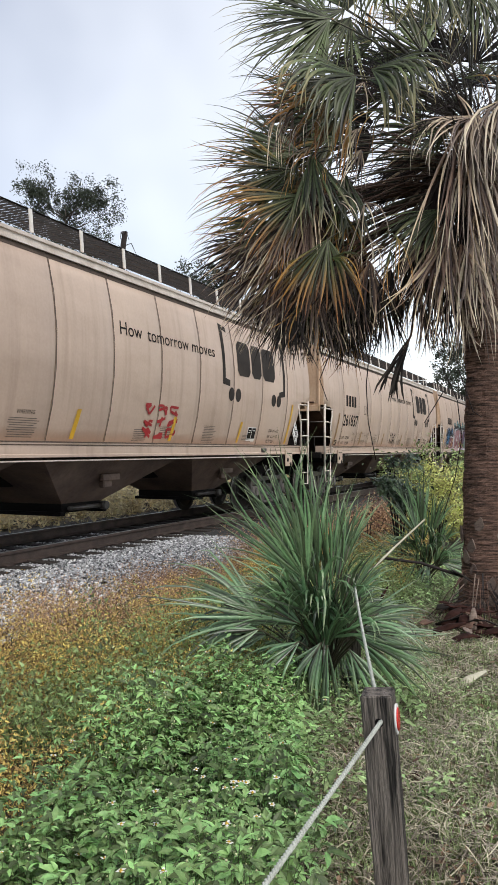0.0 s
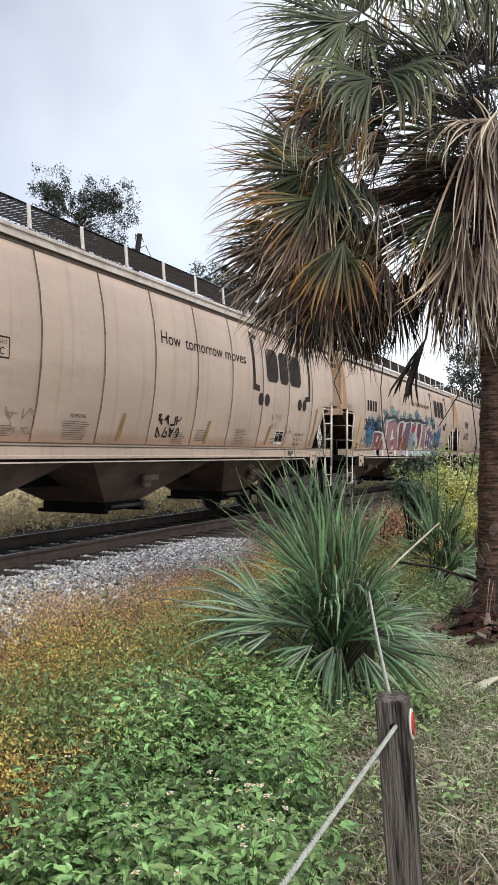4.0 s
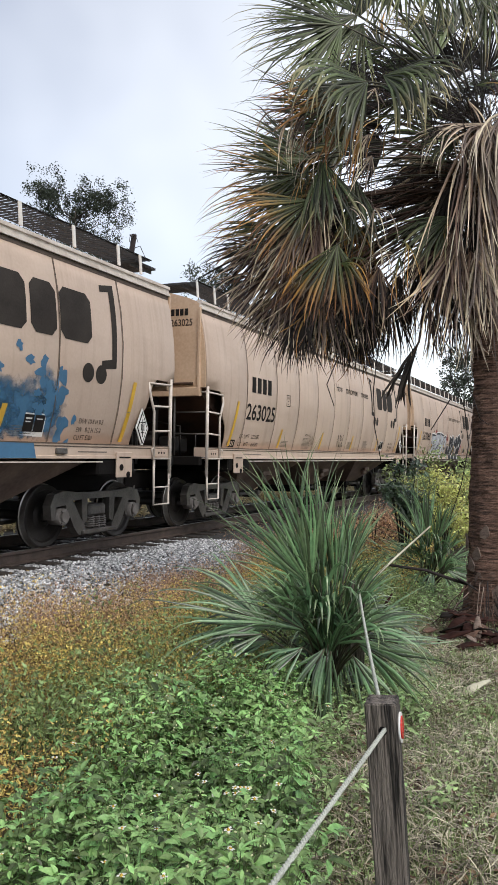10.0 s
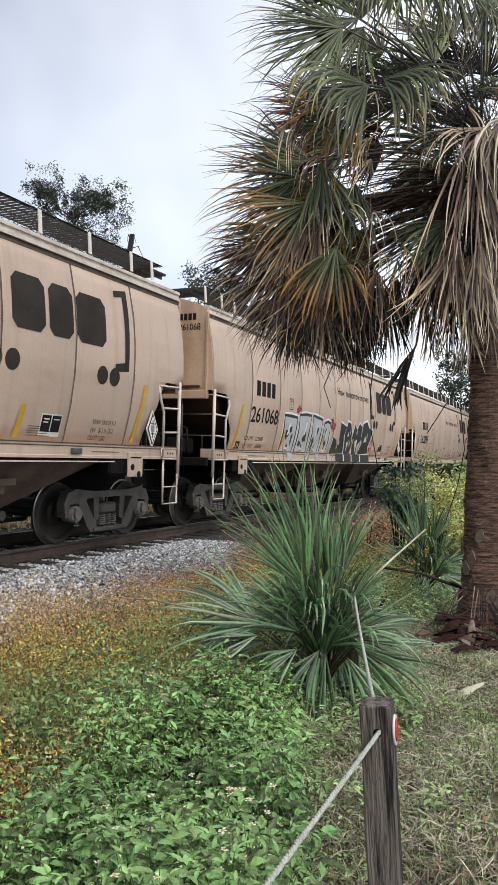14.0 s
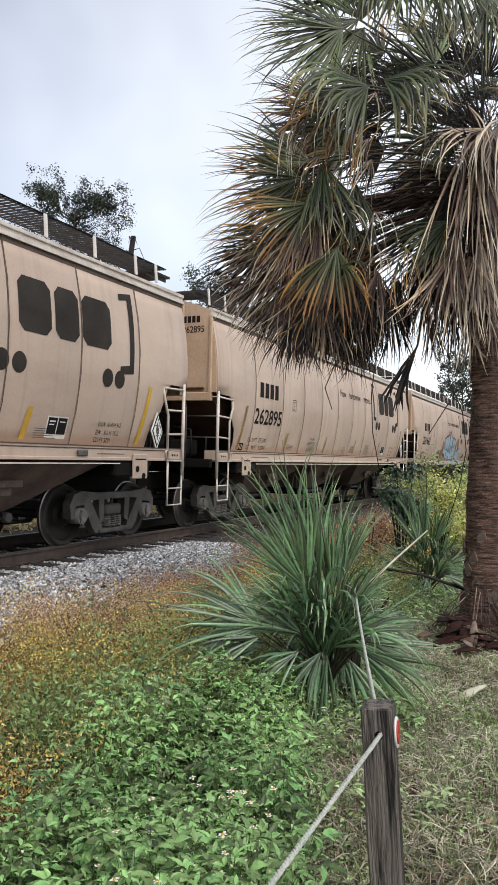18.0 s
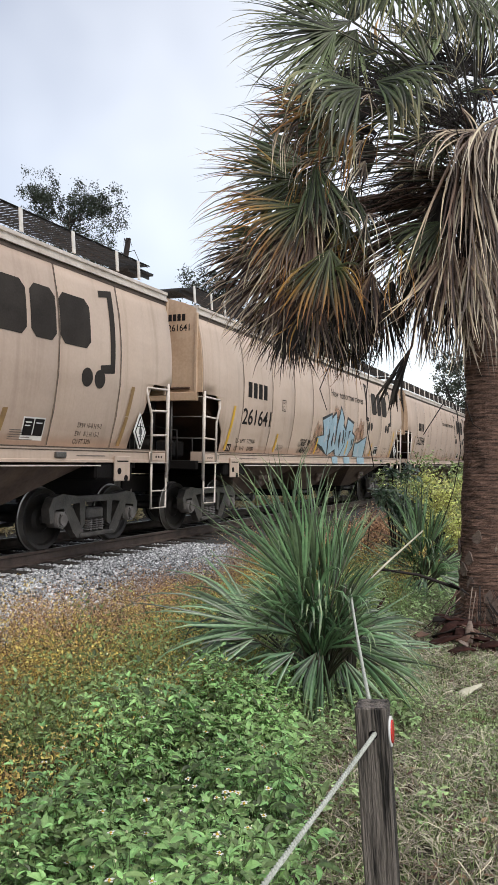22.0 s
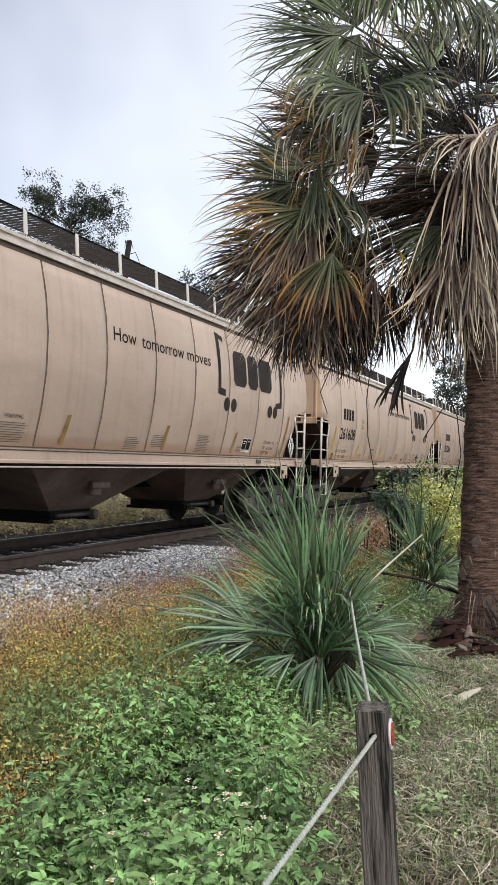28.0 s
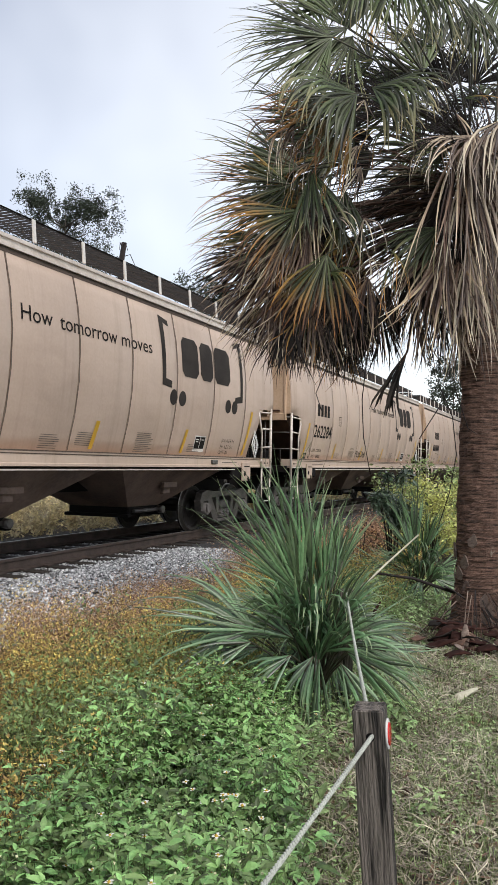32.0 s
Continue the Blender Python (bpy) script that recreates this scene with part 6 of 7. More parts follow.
def lawn():
    g = np.random.default_rng(61)
    edge = lambda a: 0.10 + 0.10 * a
    keep = lambda r, a, x, y: (r > edge(a) - 0.35) & (r < 0.36 * a + 0.4) & (x > -4.4)
    for mat, n, name, label, hs, bare in (("grass", 130000, "lawn_grass", "short patchy lawn grass", (0.03, 0.10), -0.60), ("grass_dry", 66000, "dry_straw", "dry straw and dead grass on the lawn", (0.05, 0.17), -0.55)):
        pts = plot_points(g, n, -0.3, 4.2, 2.2, 11.5, keep)
        cl = clump_noise(pts, 1.3, 7 if mat == "grass" else 9)
        pts = pts[(cl > bare) & (clump_noise(pts, 11.0, 3) > (-0.22 if mat == "grass" else -0.25))]
        m = len(pts)
        base = np.stack([pts[:, 0], pts[:, 1], terrain(pts)], 1)
        pitch = g.uniform(0.1, 1.2, m) if mat == "grass" else g.uniform(-0.02, 0.35, m)
        if mat != "grass":
            base[:, 2] += g.uniform(0.004, 0.03, m)
        length = g.uniform(*hs, m)
        tv, tf = (BLADE_V, BLADE_F) if mat == "grass" else (STRAW_V, STRAW_F)
        v, f = scatter(tv, tf, frames_of(base, g.uniform(0, 6.283, m), pitch, g.normal(0, 0.5, m), length, g.uniform(0.004, 0.012, m) * (0.8 if mat == "grass" else 0.55 * g.choice((-1, 1), m))))
        stuff(name, v, f, mat, label, "grass")
    pts = plot_points(g, 26000, -0.3, 4.2, 2.2, 8.5, keep)
    pts = pts[clump_noise(pts, 2.2, 15) > 0.02]
    m = len(pts)
    s = g.uniform(0.012, 0.032, m)
    v, f = scatter(LEAF_V, LEAF_F, frames_of(np.stack([pts[:, 0], pts[:, 1], terrain(pts) + g.uniform(0.01, 0.06, m)], 1), g.uniform(0, 6.283, m), g.uniform(-0.4, 0.5, m), g.normal(0, 0.4, m), s, s * 1.2))
    stuff("clover_patches", v, f, "clover", "bright low clover patches in the lawn", "grass")
    # brown litter, thickest round the foot of the palm
    pts = plot_points(g, 12000, -0.2, 4.2, 2.2, 8.2, keep)
    near = np.hypot(pts[:, 2] - 2.2, pts[:, 3] - 7.1)
    pts = pts[(clump_noise(pts, 1.8, 19) > 0.02) | (near < 0.75)]
    extra = g.normal(0, 0.26, (3200, 2)) + [2.0, 6.95]
    extra = np.stack([RIGHT.x * extra[:, 0] + AHEAD.x * extra[:, 1], RIGHT.y * extra[:, 0] + AHEAD.y * extra[:, 1], extra[:, 0], extra[:, 1]], 1)
    pts = np.concatenate([pts, extra])
    m = len(pts)
    s = g.uniform(0.015, 0.06, m)
    v, f = scatter(LEAF_V, LEAF_F, frames_of(np.stack([pts[:, 0], pts[:, 1], terrain(pts) + g.uniform(0.006, 0.05, m)], 1), g.uniform(0, 6.283, m), g.uniform(-0.3, 0.4, m), g.normal(0, 0.5, m), s, s * g.uniform(0.4, 1.0, m)))
    stuff("leaf_litter", v, f, "litter", "brown dead leaf litter on the lawn", "litter")
    # low broad-leaved cover between the palmettos and round the trunk
    pts = plot_points(g, 50000, -0.4, 3.6, 3.4, 11.5, lambda r, a, x, y: keep(r, a, x, y) & ((a > 4.6) | (r < edge(a) + 0.45)))
    pts = pts[(clump_noise(pts, 1.6, 12) > -0.28) & (clump_noise(pts, 9.0, 5) > -0.22)]
    m = len(pts)
    base = np.stack([pts[:, 0], pts[:, 1], terrain(pts) + g.uniform(0.02, 1.0, m) * np.where((pts[:, 3] < 7.3) & (pts[:, 2] > edge(pts[:, 3]) + 0.5), 0.035, 0.20)], 1)
    s = g.uniform(0.022, 0.055, m)
    v, f = scatter(LEAF_V, LEAF_F, frames_of(base, g.uniform(0, 6.283, m), g.uniform(-0.5, 0.6, m), g.normal(0, 0.4, m), s, s))
    stuff("ground_cover", v, f, "clover", "low green broad-leaved ground cover", "weeds")


lawn()


def outer_lawn():
    """The same short grass, thinner, on the rest of the plot round the rope."""
    g = np.random.default_rng(65)
    pts = np.stack([g.uniform(-4.3, 9, 90000), g.uniform(-9, 14, 90000)], 1)
    r, a = pts @ [RIGHT.x, RIGHT.y], pts @ [AHEAD.x, AHEAD.y]
    seen = (a > 1.4) & (np.abs(r) < 0.36 * a + 0.45)
    pts = pts[~seen & (clump_noise(pts, 0.9, 23) > -0.25)]
    m = len(pts)
    base = np.stack([pts[:, 0], pts[:, 1], terrain(pts)], 1)
    v, f = scatter(BLADE_V, BLADE_F, frames_of(base, g.uniform(0, 6.283, m), g.uniform(0.2, 1.2, m), g.normal(0, 0.4, m), g.uniform(0.05, 0.13, m), g.uniform(0.008, 0.02, m)))
    stuff("outer_lawn", v, f, "grass", "patchy short grass round the roped plot", "grass")


outer_lawn()


def ballast_stones():
    g = np.random.default_rng(71)
    n = 40000
    y = g.uniform(2.5, 13, n)
    d = g.uniform(-0.6, 3.35, n)
    x = TRACK_X + d
    z = np.array([ground_z(a, 0) for a in x]) + 0.02 + np.where(np.abs(d) < 2.0, 0.0, 0.012)
    # keep clear of rail and tie tops near the rail
    k = (np.abs(d - 0.753) > 0.09) & ~((d < 1.25) & (((y / 0.53) % 1) > 0.76)) & ~((d < 1.25) & (((y / 0.53) % 1) < 0.24))
    k &= ~((d > 2.7) & (g.random(n) < (d - 2.7) * 1.1))
    x, y, z, d = x[k], y[k], z[k] - np.where(d[k] < 1.3, 0.01, 0), d[k]
    m = len(x)
    tv = np.array([(1, 0.1, -0.1), (-0.9, 0.2, 0.1), (0.1, 0.8, 0.1), (-0.1, -0.9, 0.0), (0.15, 0.1, 0.75), (0, -0.1, -0.7), (0.6, 0.5, 0.45), (-0.5, -0.4, 0.5)])
    tf = np.array([(0, 2, 6), (2, 4, 6), (4, 0, 6), (2, 1, 4), (1, 7, 4), (1, 3, 7), (3, 4, 7), (3, 0, 4), (2, 0, 5), (1, 2, 5), (3, 1, 5), (0, 3, 5)])
    s = g.uniform(0.015, 0.034, m)
    v, f = scatter(tv, tf, frames_of(np.stack([x, y, z], 1), g.uniform(0, 6.283, m), g.uniform(-1, 1, m), g.uniform(-3, 3, m), s, s * g.uniform(0.7, 1.3, m)))
    stuff("ballast_stones", v, f, "stone", "loose grey crushed ballast stones", "ballast")


ballast_stones()


# ---- post, rope, things on the lawn ----
def build_post():
    at = spot(0.468, 2.36)
    post = thing("rope_post", "weathered square wooden post with a red reflector", "post", Matrix.Translation(at) @ pose(0, 0, 0, 0, 0, 23.55) @ pose(0, 0, 0, 1.0, -4.0, -16))
    bm = bmesh.new()
    w = 0.047
    box(bm, (-w, -w, -0.3), (w, w, 0.868), 0.005)
    bmesh.ops.subdivide_edges(bm, edges=[e for e in bm.edges if abs(e.verts[0].co.z - e.verts[1].co.z) > 0.5], cuts=18)
    for v in bm.verts:
        if 0.0 < v.co.z < 0.86:
            v.co.x += 0.0025 * noise.noise((v.co.x * 40, v.co.y * 40, v.co.z * 7))
            v.co.y += 0.0025 * noise.noise((v.co.x * 40, v.co.y * 40, v.co.z * 7 + 9))
    part("shaft", bm, "post_wood", post)
    bm = bmesh.new()
    tube(bm, [(0.004, -w - 0.001, 0.79), (0.004, -w + 0.02, 0.79)], 0.013, 12)
    part("rope_hole", bm, "dark", post, "dark drilled rope hole")
    bm = bmesh.new()
    tube(bm, [(w, 0.005, 0.785), (w + 0.006, 0.005, 0.785)], 0.044, 28)
    refl = part("reflector", bm, "white", post, "round red reflector with a white rim")
    bm = bmesh.new()
    tube(bm, [(w + 0.006, 0.005, 0.785), (w + 0.010, 0.005, 0.785)], 0.033, 28)
    part("lens", bm, "red", refl)
    return post


build_post()


def build_rope():
    """A grey laid rope through the posts: three strands wound round one another."""
    rope = thing("rope", "grey laid rope strung through the posts", "rope")
    hole = spot(0.406, 2.305, 0.795)
    for ends, sag, name in (((spot(-0.467, 0.55, 0.62), hole), 0.012, "near_span"), ((spot(0.418, 2.42, 0.80), spot(0.70, 5.12, 0.76)), 0.03, "far_span")):
        a, b = ends
        length = (b - a).length
        bm = bmesh.new()
        n = int(length / 0.006)
        d = (b - a).normalized()
        s1 = d.cross(Vector((0, 0, 1))).normalized()
        s2 = s1.cross(d)
        for strand in range(3):
            pts = []
            for i in range(n + 1):
                t = i / n
                ang = t * length / 0.035 * 2 * math.pi + strand * 2.0944
                c = a.lerp(b, t) + Vector((0, 0, -sag * math.sin(math.pi * t)))
                pts.append(c + s1 * 0.0036 * math.cos(ang) + s2 * 0.0036 * math.sin(ang))
            tube(bm, pts, 0.0040, 5)
        part(name, bm, "rope", rope)
    return rope


build_rope()
# the next post of the rope, inside the palmetto
hidden = thing("rope_post", "weathered square wooden post hidden in the palmetto", "post", Matrix.Translation(spot(0.705, 5.17, -0.10)) @ pose(0, 0, 0, 0, 0, 20))
bm = bmesh.new()
box(bm, (-0.047, -0.047, -0.2), (0.047, 0.047, 0.87), 0.005)
part("shaft", bm, "post_wood", hidden)


near_post = thing("rope_post", "weathered square wooden post at the rope's near end", "post", Matrix.Translation(spot(-0.49, 0.50, -0.03)) @ pose(0, 0, 0, 0, 0, 20))
bm = bmesh.new()
box(bm, (-0.047, -0.047, -0.2), (0.047, 0.047, 0.75), 0.005)
part("shaft", bm, "post_wood", near_post)


def stick(name, label, pts, r, mat, r1=None, category="stick"):
    bm = bmesh.new()
    tube(bm, pts, r, 6, r1)
    ob = part(name, bm, mat)
    return tagged(ob, label, category)


def slab(name, label, at, size, bend, mat, turn, category):
    """A curved, tapering piece of dead leaf sheath or bark lying on the ground."""
    bm = bmesh.new()
    L, W, T = size
    rows = []
    for i in range(11):
        t = i / 10
        w = W * (0.35 + 0.65 * math.sin(math.pi * min(1, 0.25 + 0.75 * t)))
        for_row = []
        for j in range(5):
            u = j / 4 - 0.5
            for_row.append((L * (t - 0.5), w * u * 2, bend * math.sin(math.pi * t) + T * 2.2 * (0.25 - u * u) + 0.01 * noise.noise((t * 4, u * 3, L))))
        rows.append(for_row)
    top = [[bm.verts.new(p) for p in r] for r in rows]
    bot = [[bm.verts.new((x, y, z - T)) for x, y, z in r] for r in rows]
    for grid, flip in ((top, False), (bot, True)):
        for a, b in zip(grid, grid[1:]):
            for j in range(4):
                q = (a[j], b[j], b[j + 1], a[j + 1])
                bm.faces.new(q[::-1] if not flip else q)
    for j in range(4):
        bm.faces.new((top[0][j], top[0][j + 1], bot[0][j + 1], bot[0][j]))
        bm.faces.new((top[-1][j + 1], top[-1][j], bot[-1][j], bot[-1][j + 1]))
    for i in range(10):
        bm.faces.new((top[i + 1][0], top[i][0], bot[i][0], bot[i + 1][0]))
        bm.faces.new((top[i][4], top[i + 1][4], bot[i + 1][4], bot[i][4]))
    bmesh.ops.recalc_face_normals(bm, faces=bm.faces[:])
    for fc in bm.faces:
        fc.smooth = True
    ob = part(name, bm, mat, None, "", Matrix.Translation(at) @ pose(0, 0, 0, *turn))
    return tagged(ob, label, category)


M["sheath"] = material("red_brown_leaf_sheath", (0.06, 0.024, 0.018), (0.012, 0.007, 0.006), 0.9, scale=6, grain=40, bump=0.3, spec=0.12)
slab("leaf_sheath", "dark red-brown fallen palm leaf sheath", spot(1.78, 6.35, 0.07), (0.22, 0.055, 0.010), 0.03, "sheath", (0, -6, 30), "leaf sheath")
slab("leaf_sheath", "dark fallen palm leaf sheath leaning on the trunk foot", spot(1.80, 6.85, 0.13), (0.26, 0.05, 0.010), 0.05, "sheath", (30, -30, 60), "leaf sheath")
slab("leaf_sheath", "pale curled palm leaf sheath", spot(1.93, 6.7, 0.15), (0.20, 0.035, 0.010), 0.04, "boot", (0, -60, 95), "leaf sheath")
slab("leaf_sheath", "dark curled palm leaf sheath", spot(2.08, 6.5, 0.08), (0.22, 0.05, 0.010), 0.03, "sheath", (15, -8, 10), "leaf sheath")
slab("leaf_stub", "bleached broken palm leaf stalk on the grass", spot(1.50, 5.28, 0.03), (0.42, 0.034, 0.016), 0.03, "pale_wood", (0, -10, 68), "leaf stalk")
stick("stick", "dead straight stick on the grass", [spot(1.10, 5.02, 0.02), spot(1.36, 4.90, 0.03)], 0.010, "pale_wood", 0.006)
stick("stick", "dead stick on the grass", [spot(0.75, 4.2, 0.02), spot(1.0, 4.5, 0.03)], 0.012, "pale_wood", 0.008)
stick("stick", "thin dead stick on the grass", [spot(0.9, 3.5, 0.015), spot(1.35, 3.75, 0.02)], 0.006, "grass_dry", 0.004)
# fallen frond stalks between palmetto and trunk
stick("frond_stalk", "dark fallen frond stalk against the trunk", [spot(1.25, 7.2, 0.60), spot(1.6, 7.25, 0.55), spot(2.0, 7.3, 0.42)], 0.012, "twig", 0.018, "frond stalk")
stick("frond_stalk", "pale fallen frond stalk in the palmetto", [spot(1.02, 6.6, 0.56), spot(1.28, 6.9, 0.72), spot(1.72, 7.6, 0.92)], 0.011, "pale_wood", 0.008, "frond stalk")
slab("dead_leaf", "dark withered leaf hanging on a stalk", spot(1.98, 7.25, 0.43), (0.22, 0.035, 0.006), 0.01, "palm_dark", (0, -30, 190), "leaf")
slab("dead_leaf", "orange-brown dead leaf on the grass", spot(1.15, 6.6, 0.35), (0.20, 0.03, 0.006), 0.02, "sheath", (0, -70, 30), "leaf")
rnd = random.Random(5)
for i in range(26):
    r, a = rnd.uniform(0.55, 2.1), rnd.uniform(3.3, 6.6)
    th, L = rnd.uniform(0, 6.283), rnd.uniform(0.15, 0.45)
    p = spot(r, a, 0.012)
    stick("dead_frond_strip", "dry pale palm leaflet lying on the grass", [p, p + Vector((math.cos(th) * L / 2, math.sin(th) * L / 2, 0.02)), p + Vector((math.cos(th) * L, math.sin(th) * L, 0.004))], rnd.uniform(0.004, 0.008), rnd.choice(("grass_dry", "boot", "pale_wood")), 0.002, "leaf strip")
# the dark heap of dead sheaths and leaves before the trunk
for i in range(34):
    mat = rnd.choice(("sheath", "sheath", "palm_dark", "litter", "boot"))
    words = {"sheath": "dark red-brown fallen palm sheath", "palm_dark": "withered dark leaf piece in the heap", "litter": "brown dead leaf piece in the heap", "boot": "pale dry leaf base in the heap"}[mat]
    slab("leaf_sheath", words, spot(rnd.gauss(1.98, 0.17), rnd.gauss(6.85, 0.2), rnd.uniform(0.03, 0.2)), (rnd.uniform(0.12, 0.30), rnd.uniform(0.025, 0.075), 0.006), rnd.uniform(-0.02, 0.035), mat, (rnd.uniform(-35, 35), rnd.uniform(-35, 20), rnd.uniform(0, 360)), "leaf sheath")
# shreds of frond at the foot of the trunk
for i in range(60):
    a = rnd.uniform(3.6, 5.6)
    p = spot(2.27 + 0.28 * math.cos(a), 7.6 + 0.28 * math.sin(a), rnd.uniform(0.12, 0.45))
    q = spot(2.27 + rnd.uniform(0.5, 0.75) * math.cos(a), 7.6 + rnd.uniform(0.5, 0.75) * math.sin(a), 0.015)
    stick("frond_shred", "dry fibre strip at the foot of the trunk", [p, p.lerp(q, 0.5) + Vector((0, 0, 0.06)), q], 0.005, rnd.choice(("boot", "litter", "bark", "twig", "twig")), 0.003, "leaf strip")


# ---- far trees ----
def build_tree(at, height, crown, n_leaf, leaf, seed, label, name="tree", trunk_r=0.16, spread=0.8, mat="tree_leaf"):
    """A tapered trunk with limbs, and a crown of small leaves in uneven clusters on the twigs."""
    rnd = random.Random(seed)
    g = np.random.default_rng(seed)
    tree = thing(name, label, "tree", Matrix.Translation(at))
    bm = bmesh.new()
    tips = []
    top = Vector((rnd.uniform(-0.3, 0.3), rnd.uniform(-0.3, 0.3), height * 0.86))
    tube(bm, [(0, 0, -0.2), (top.x * 0.3, top.y * 0.3, height * 0.4), tuple(top)], trunk_r, 8, 0.03)
    for i in range(crown):
        t = rnd.uniform(0.38, 0.98)
        s = Vector((top.x * t, top.y * t, height * 0.86 * t))
        a = 2.399 * i
        reach = spread * height * 0.22 * (1.15 - abs(t - 0.6) * 1.3) * rnd.uniform(0.6, 1.15)
        e = s + Vector((math.cos(a) * reach, math.sin(a) * reach, reach * rnd.uniform(0.35, 0.9)))
        mid = s.lerp(e, 0.5) + Vector((0, 0, -0.08 * reach))
        tube(bm, [s, mid, e], 0.05, 5, 0.012)
        tips.append((e, reach))
        for j in range(3):
            q = mid.lerp(e, rnd.random())
            w = q + Vector((rnd.gauss(0, 0.3), rnd.gauss(0, 0.3), rnd.uniform(0.0, 0.45))) * reach
            tube(bm, [q, w], 0.02, 4, 0.006)
            tips.append((w, reach))
    part("trunk", bm, "tree_bark", tree)
    c = np.array([tuple(t[0]) for t in tips])
    rr = np.array([t[1] for t in tips])
    idx = g.integers(0, len(c), n_leaf)
    # twig clusters round each tip, with gaps between them
    sub = g.normal(0, 0.24, (len(c), 5, 3)) * rr[:, None, None]
    k = g.integers(0, 5, n_leaf)
    pos = c[idx] + sub[idx, k] + g.normal(0, 0.085, (n_leaf, 3)) * rr[idx, None]
    s = g.uniform(0.6, 1.4, n_leaf) * leaf
    v, f = scatter(BLADE_V, BLADE_F, frames_of(pos, g.uniform(0, 6.283, n_leaf), g.uniform(-1, 1, n_leaf), g.normal(0, 0.8, n_leaf), s, s * 0.55))
    mesh_object("crown", v, f, mat, tree)
    return tree


build_tree((-27.45, 36.95, 0), 18.1, 34, 46000, 0.105, 101, "tall thin-leaved grey-green tree behind the railway", spread=0.66)
build_tree((-29.6, 36.0, 0), 15.3, 24, 16000, 0.105, 102, "grey-green tree standing beside the tall one", spread=0.30)
build_tree((-25.2, 49.5, 0), 15.2, 22, 14000, 0.16, 103, "small-leaved tree behind the railway")
build_tree((-20.5, 56, 0), 12.5, 18, 9000, 0.16, 104, "dark green tree far along the railway")
build_tree((-24, 78, 0), 15, 20, 6000, 0.25, 105, "dark green tree far along the railway")
build_tree((-14, 92, 0), 15, 20, 6000, 0.28, 106, "distant green tree beside the track")
build_tree((-2, 80, 0), 13, 20, 6000, 0.28, 107, "distant green tree on the near side of the track")
build_tree((8, 70, 0), 13, 20, 6000, 0.28, 108, "distant green tree on the near side of the track")
build_tree((-3, 46, 0), 8, 18, 5000, 0.22, 109, "low green tree at the edge of the tall grass", spread=1.3)
snag = thing("dead_snag", "dark bare dead tree stub above the cars", "dead tree", Matrix.Translation((-20.7, 32.2, 0)))
bm = bmesh.new()
tube(bm, [(0.2, 0, -0.2), (0.1, 0, 6), (0.0, 0, 10.9), (0.16, 0.05, 12.15)], 0.16, 9, 0.13)
part("trunk", bm, "twig", snag)
rnd = random.Random(4)
for i in range(9):
    bm = bmesh.new()
    a = rnd.uniform(0, 6.283)
    z = rnd.uniform(11.0, 12.1)
    L = rnd.uniform(0.4, 0.8)
    tube(bm, [(0.1, 0, z), (L * math.cos(a) * 0.6, L * math.sin(a) * 0.6, z + 0.15), (L * math.cos(a), L * math.sin(a), z - rnd.uniform(0.2, 0.6))], 0.03, 5, 0.012)
    part("broken_twig", bm, "twig", snag)


def far_woods():
    """A closed belt of woods round the place, many hundred metres of it, as one mass of leaves."""
    g = np.random.default_rng(131)
    n = 42000
    ang = g.uniform(0, 6.283, n)
    rad = g.uniform(120, 150, n)
    x, y = rad * np.cos(ang), rad * np.sin(ang)
    top = 9 + 4 * np.array([noise.noise((math.cos(a) * 9, math.sin(a) * 9, 4)) for a in ang])
    z = g.uniform(0, 1, n) ** 0.8 * top
    keep = np.abs(x - TRACK_X) > 7
    pos = np.stack([x, y, z], 1)[keep]
    m = len(pos)
    s = g.uniform(0.8, 2.0, m)
    v, f = scatter(BLADE_V, BLADE_F, frames_of(pos, g.uniform(0, 6.283, m), g.uniform(-1, 1, m), g.normal(0, 0.8, m), s, s * 0.7))
    stuff("far_woods", v, f, "tree_leaf", "distant belt of dark green woods", "woods")


far_woods()


# ---- spray paint and scrawls on some of the cars, as plain shapes ----
def blob(y, z, ry, rz, rnd, rough=0.25, n=26):
    ph = rnd.uniform(0, 9)
    pts = []
    for i in range(n):
        a = 2 * math.pi * i / n
        k = 1 + rough * noise.noise((math.cos(a) * 1.6 + ph, math.sin(a) * 1.6, ph)) * 2
        pts.append((y + ry * k * math.cos(a), z + rz * k * math.sin(a)))
    return pts


def grow(pts, d):
    """Push an outline out (or in) from its middle by about d."""
    cy, cz = sum(p[0] for p in pts) / len(pts), sum(p[1] for p in pts) / len(pts)
    out = []
    for y, z in pts:
        r = math.hypot(y - cy, z - cz) or 1
        out.append((y + (y - cy) / r * d, z + (z - cz) / r * d))
    return out


def clip_low(pts, low=1.515):
    return [(y, max(z, low)) for y, z in pts]


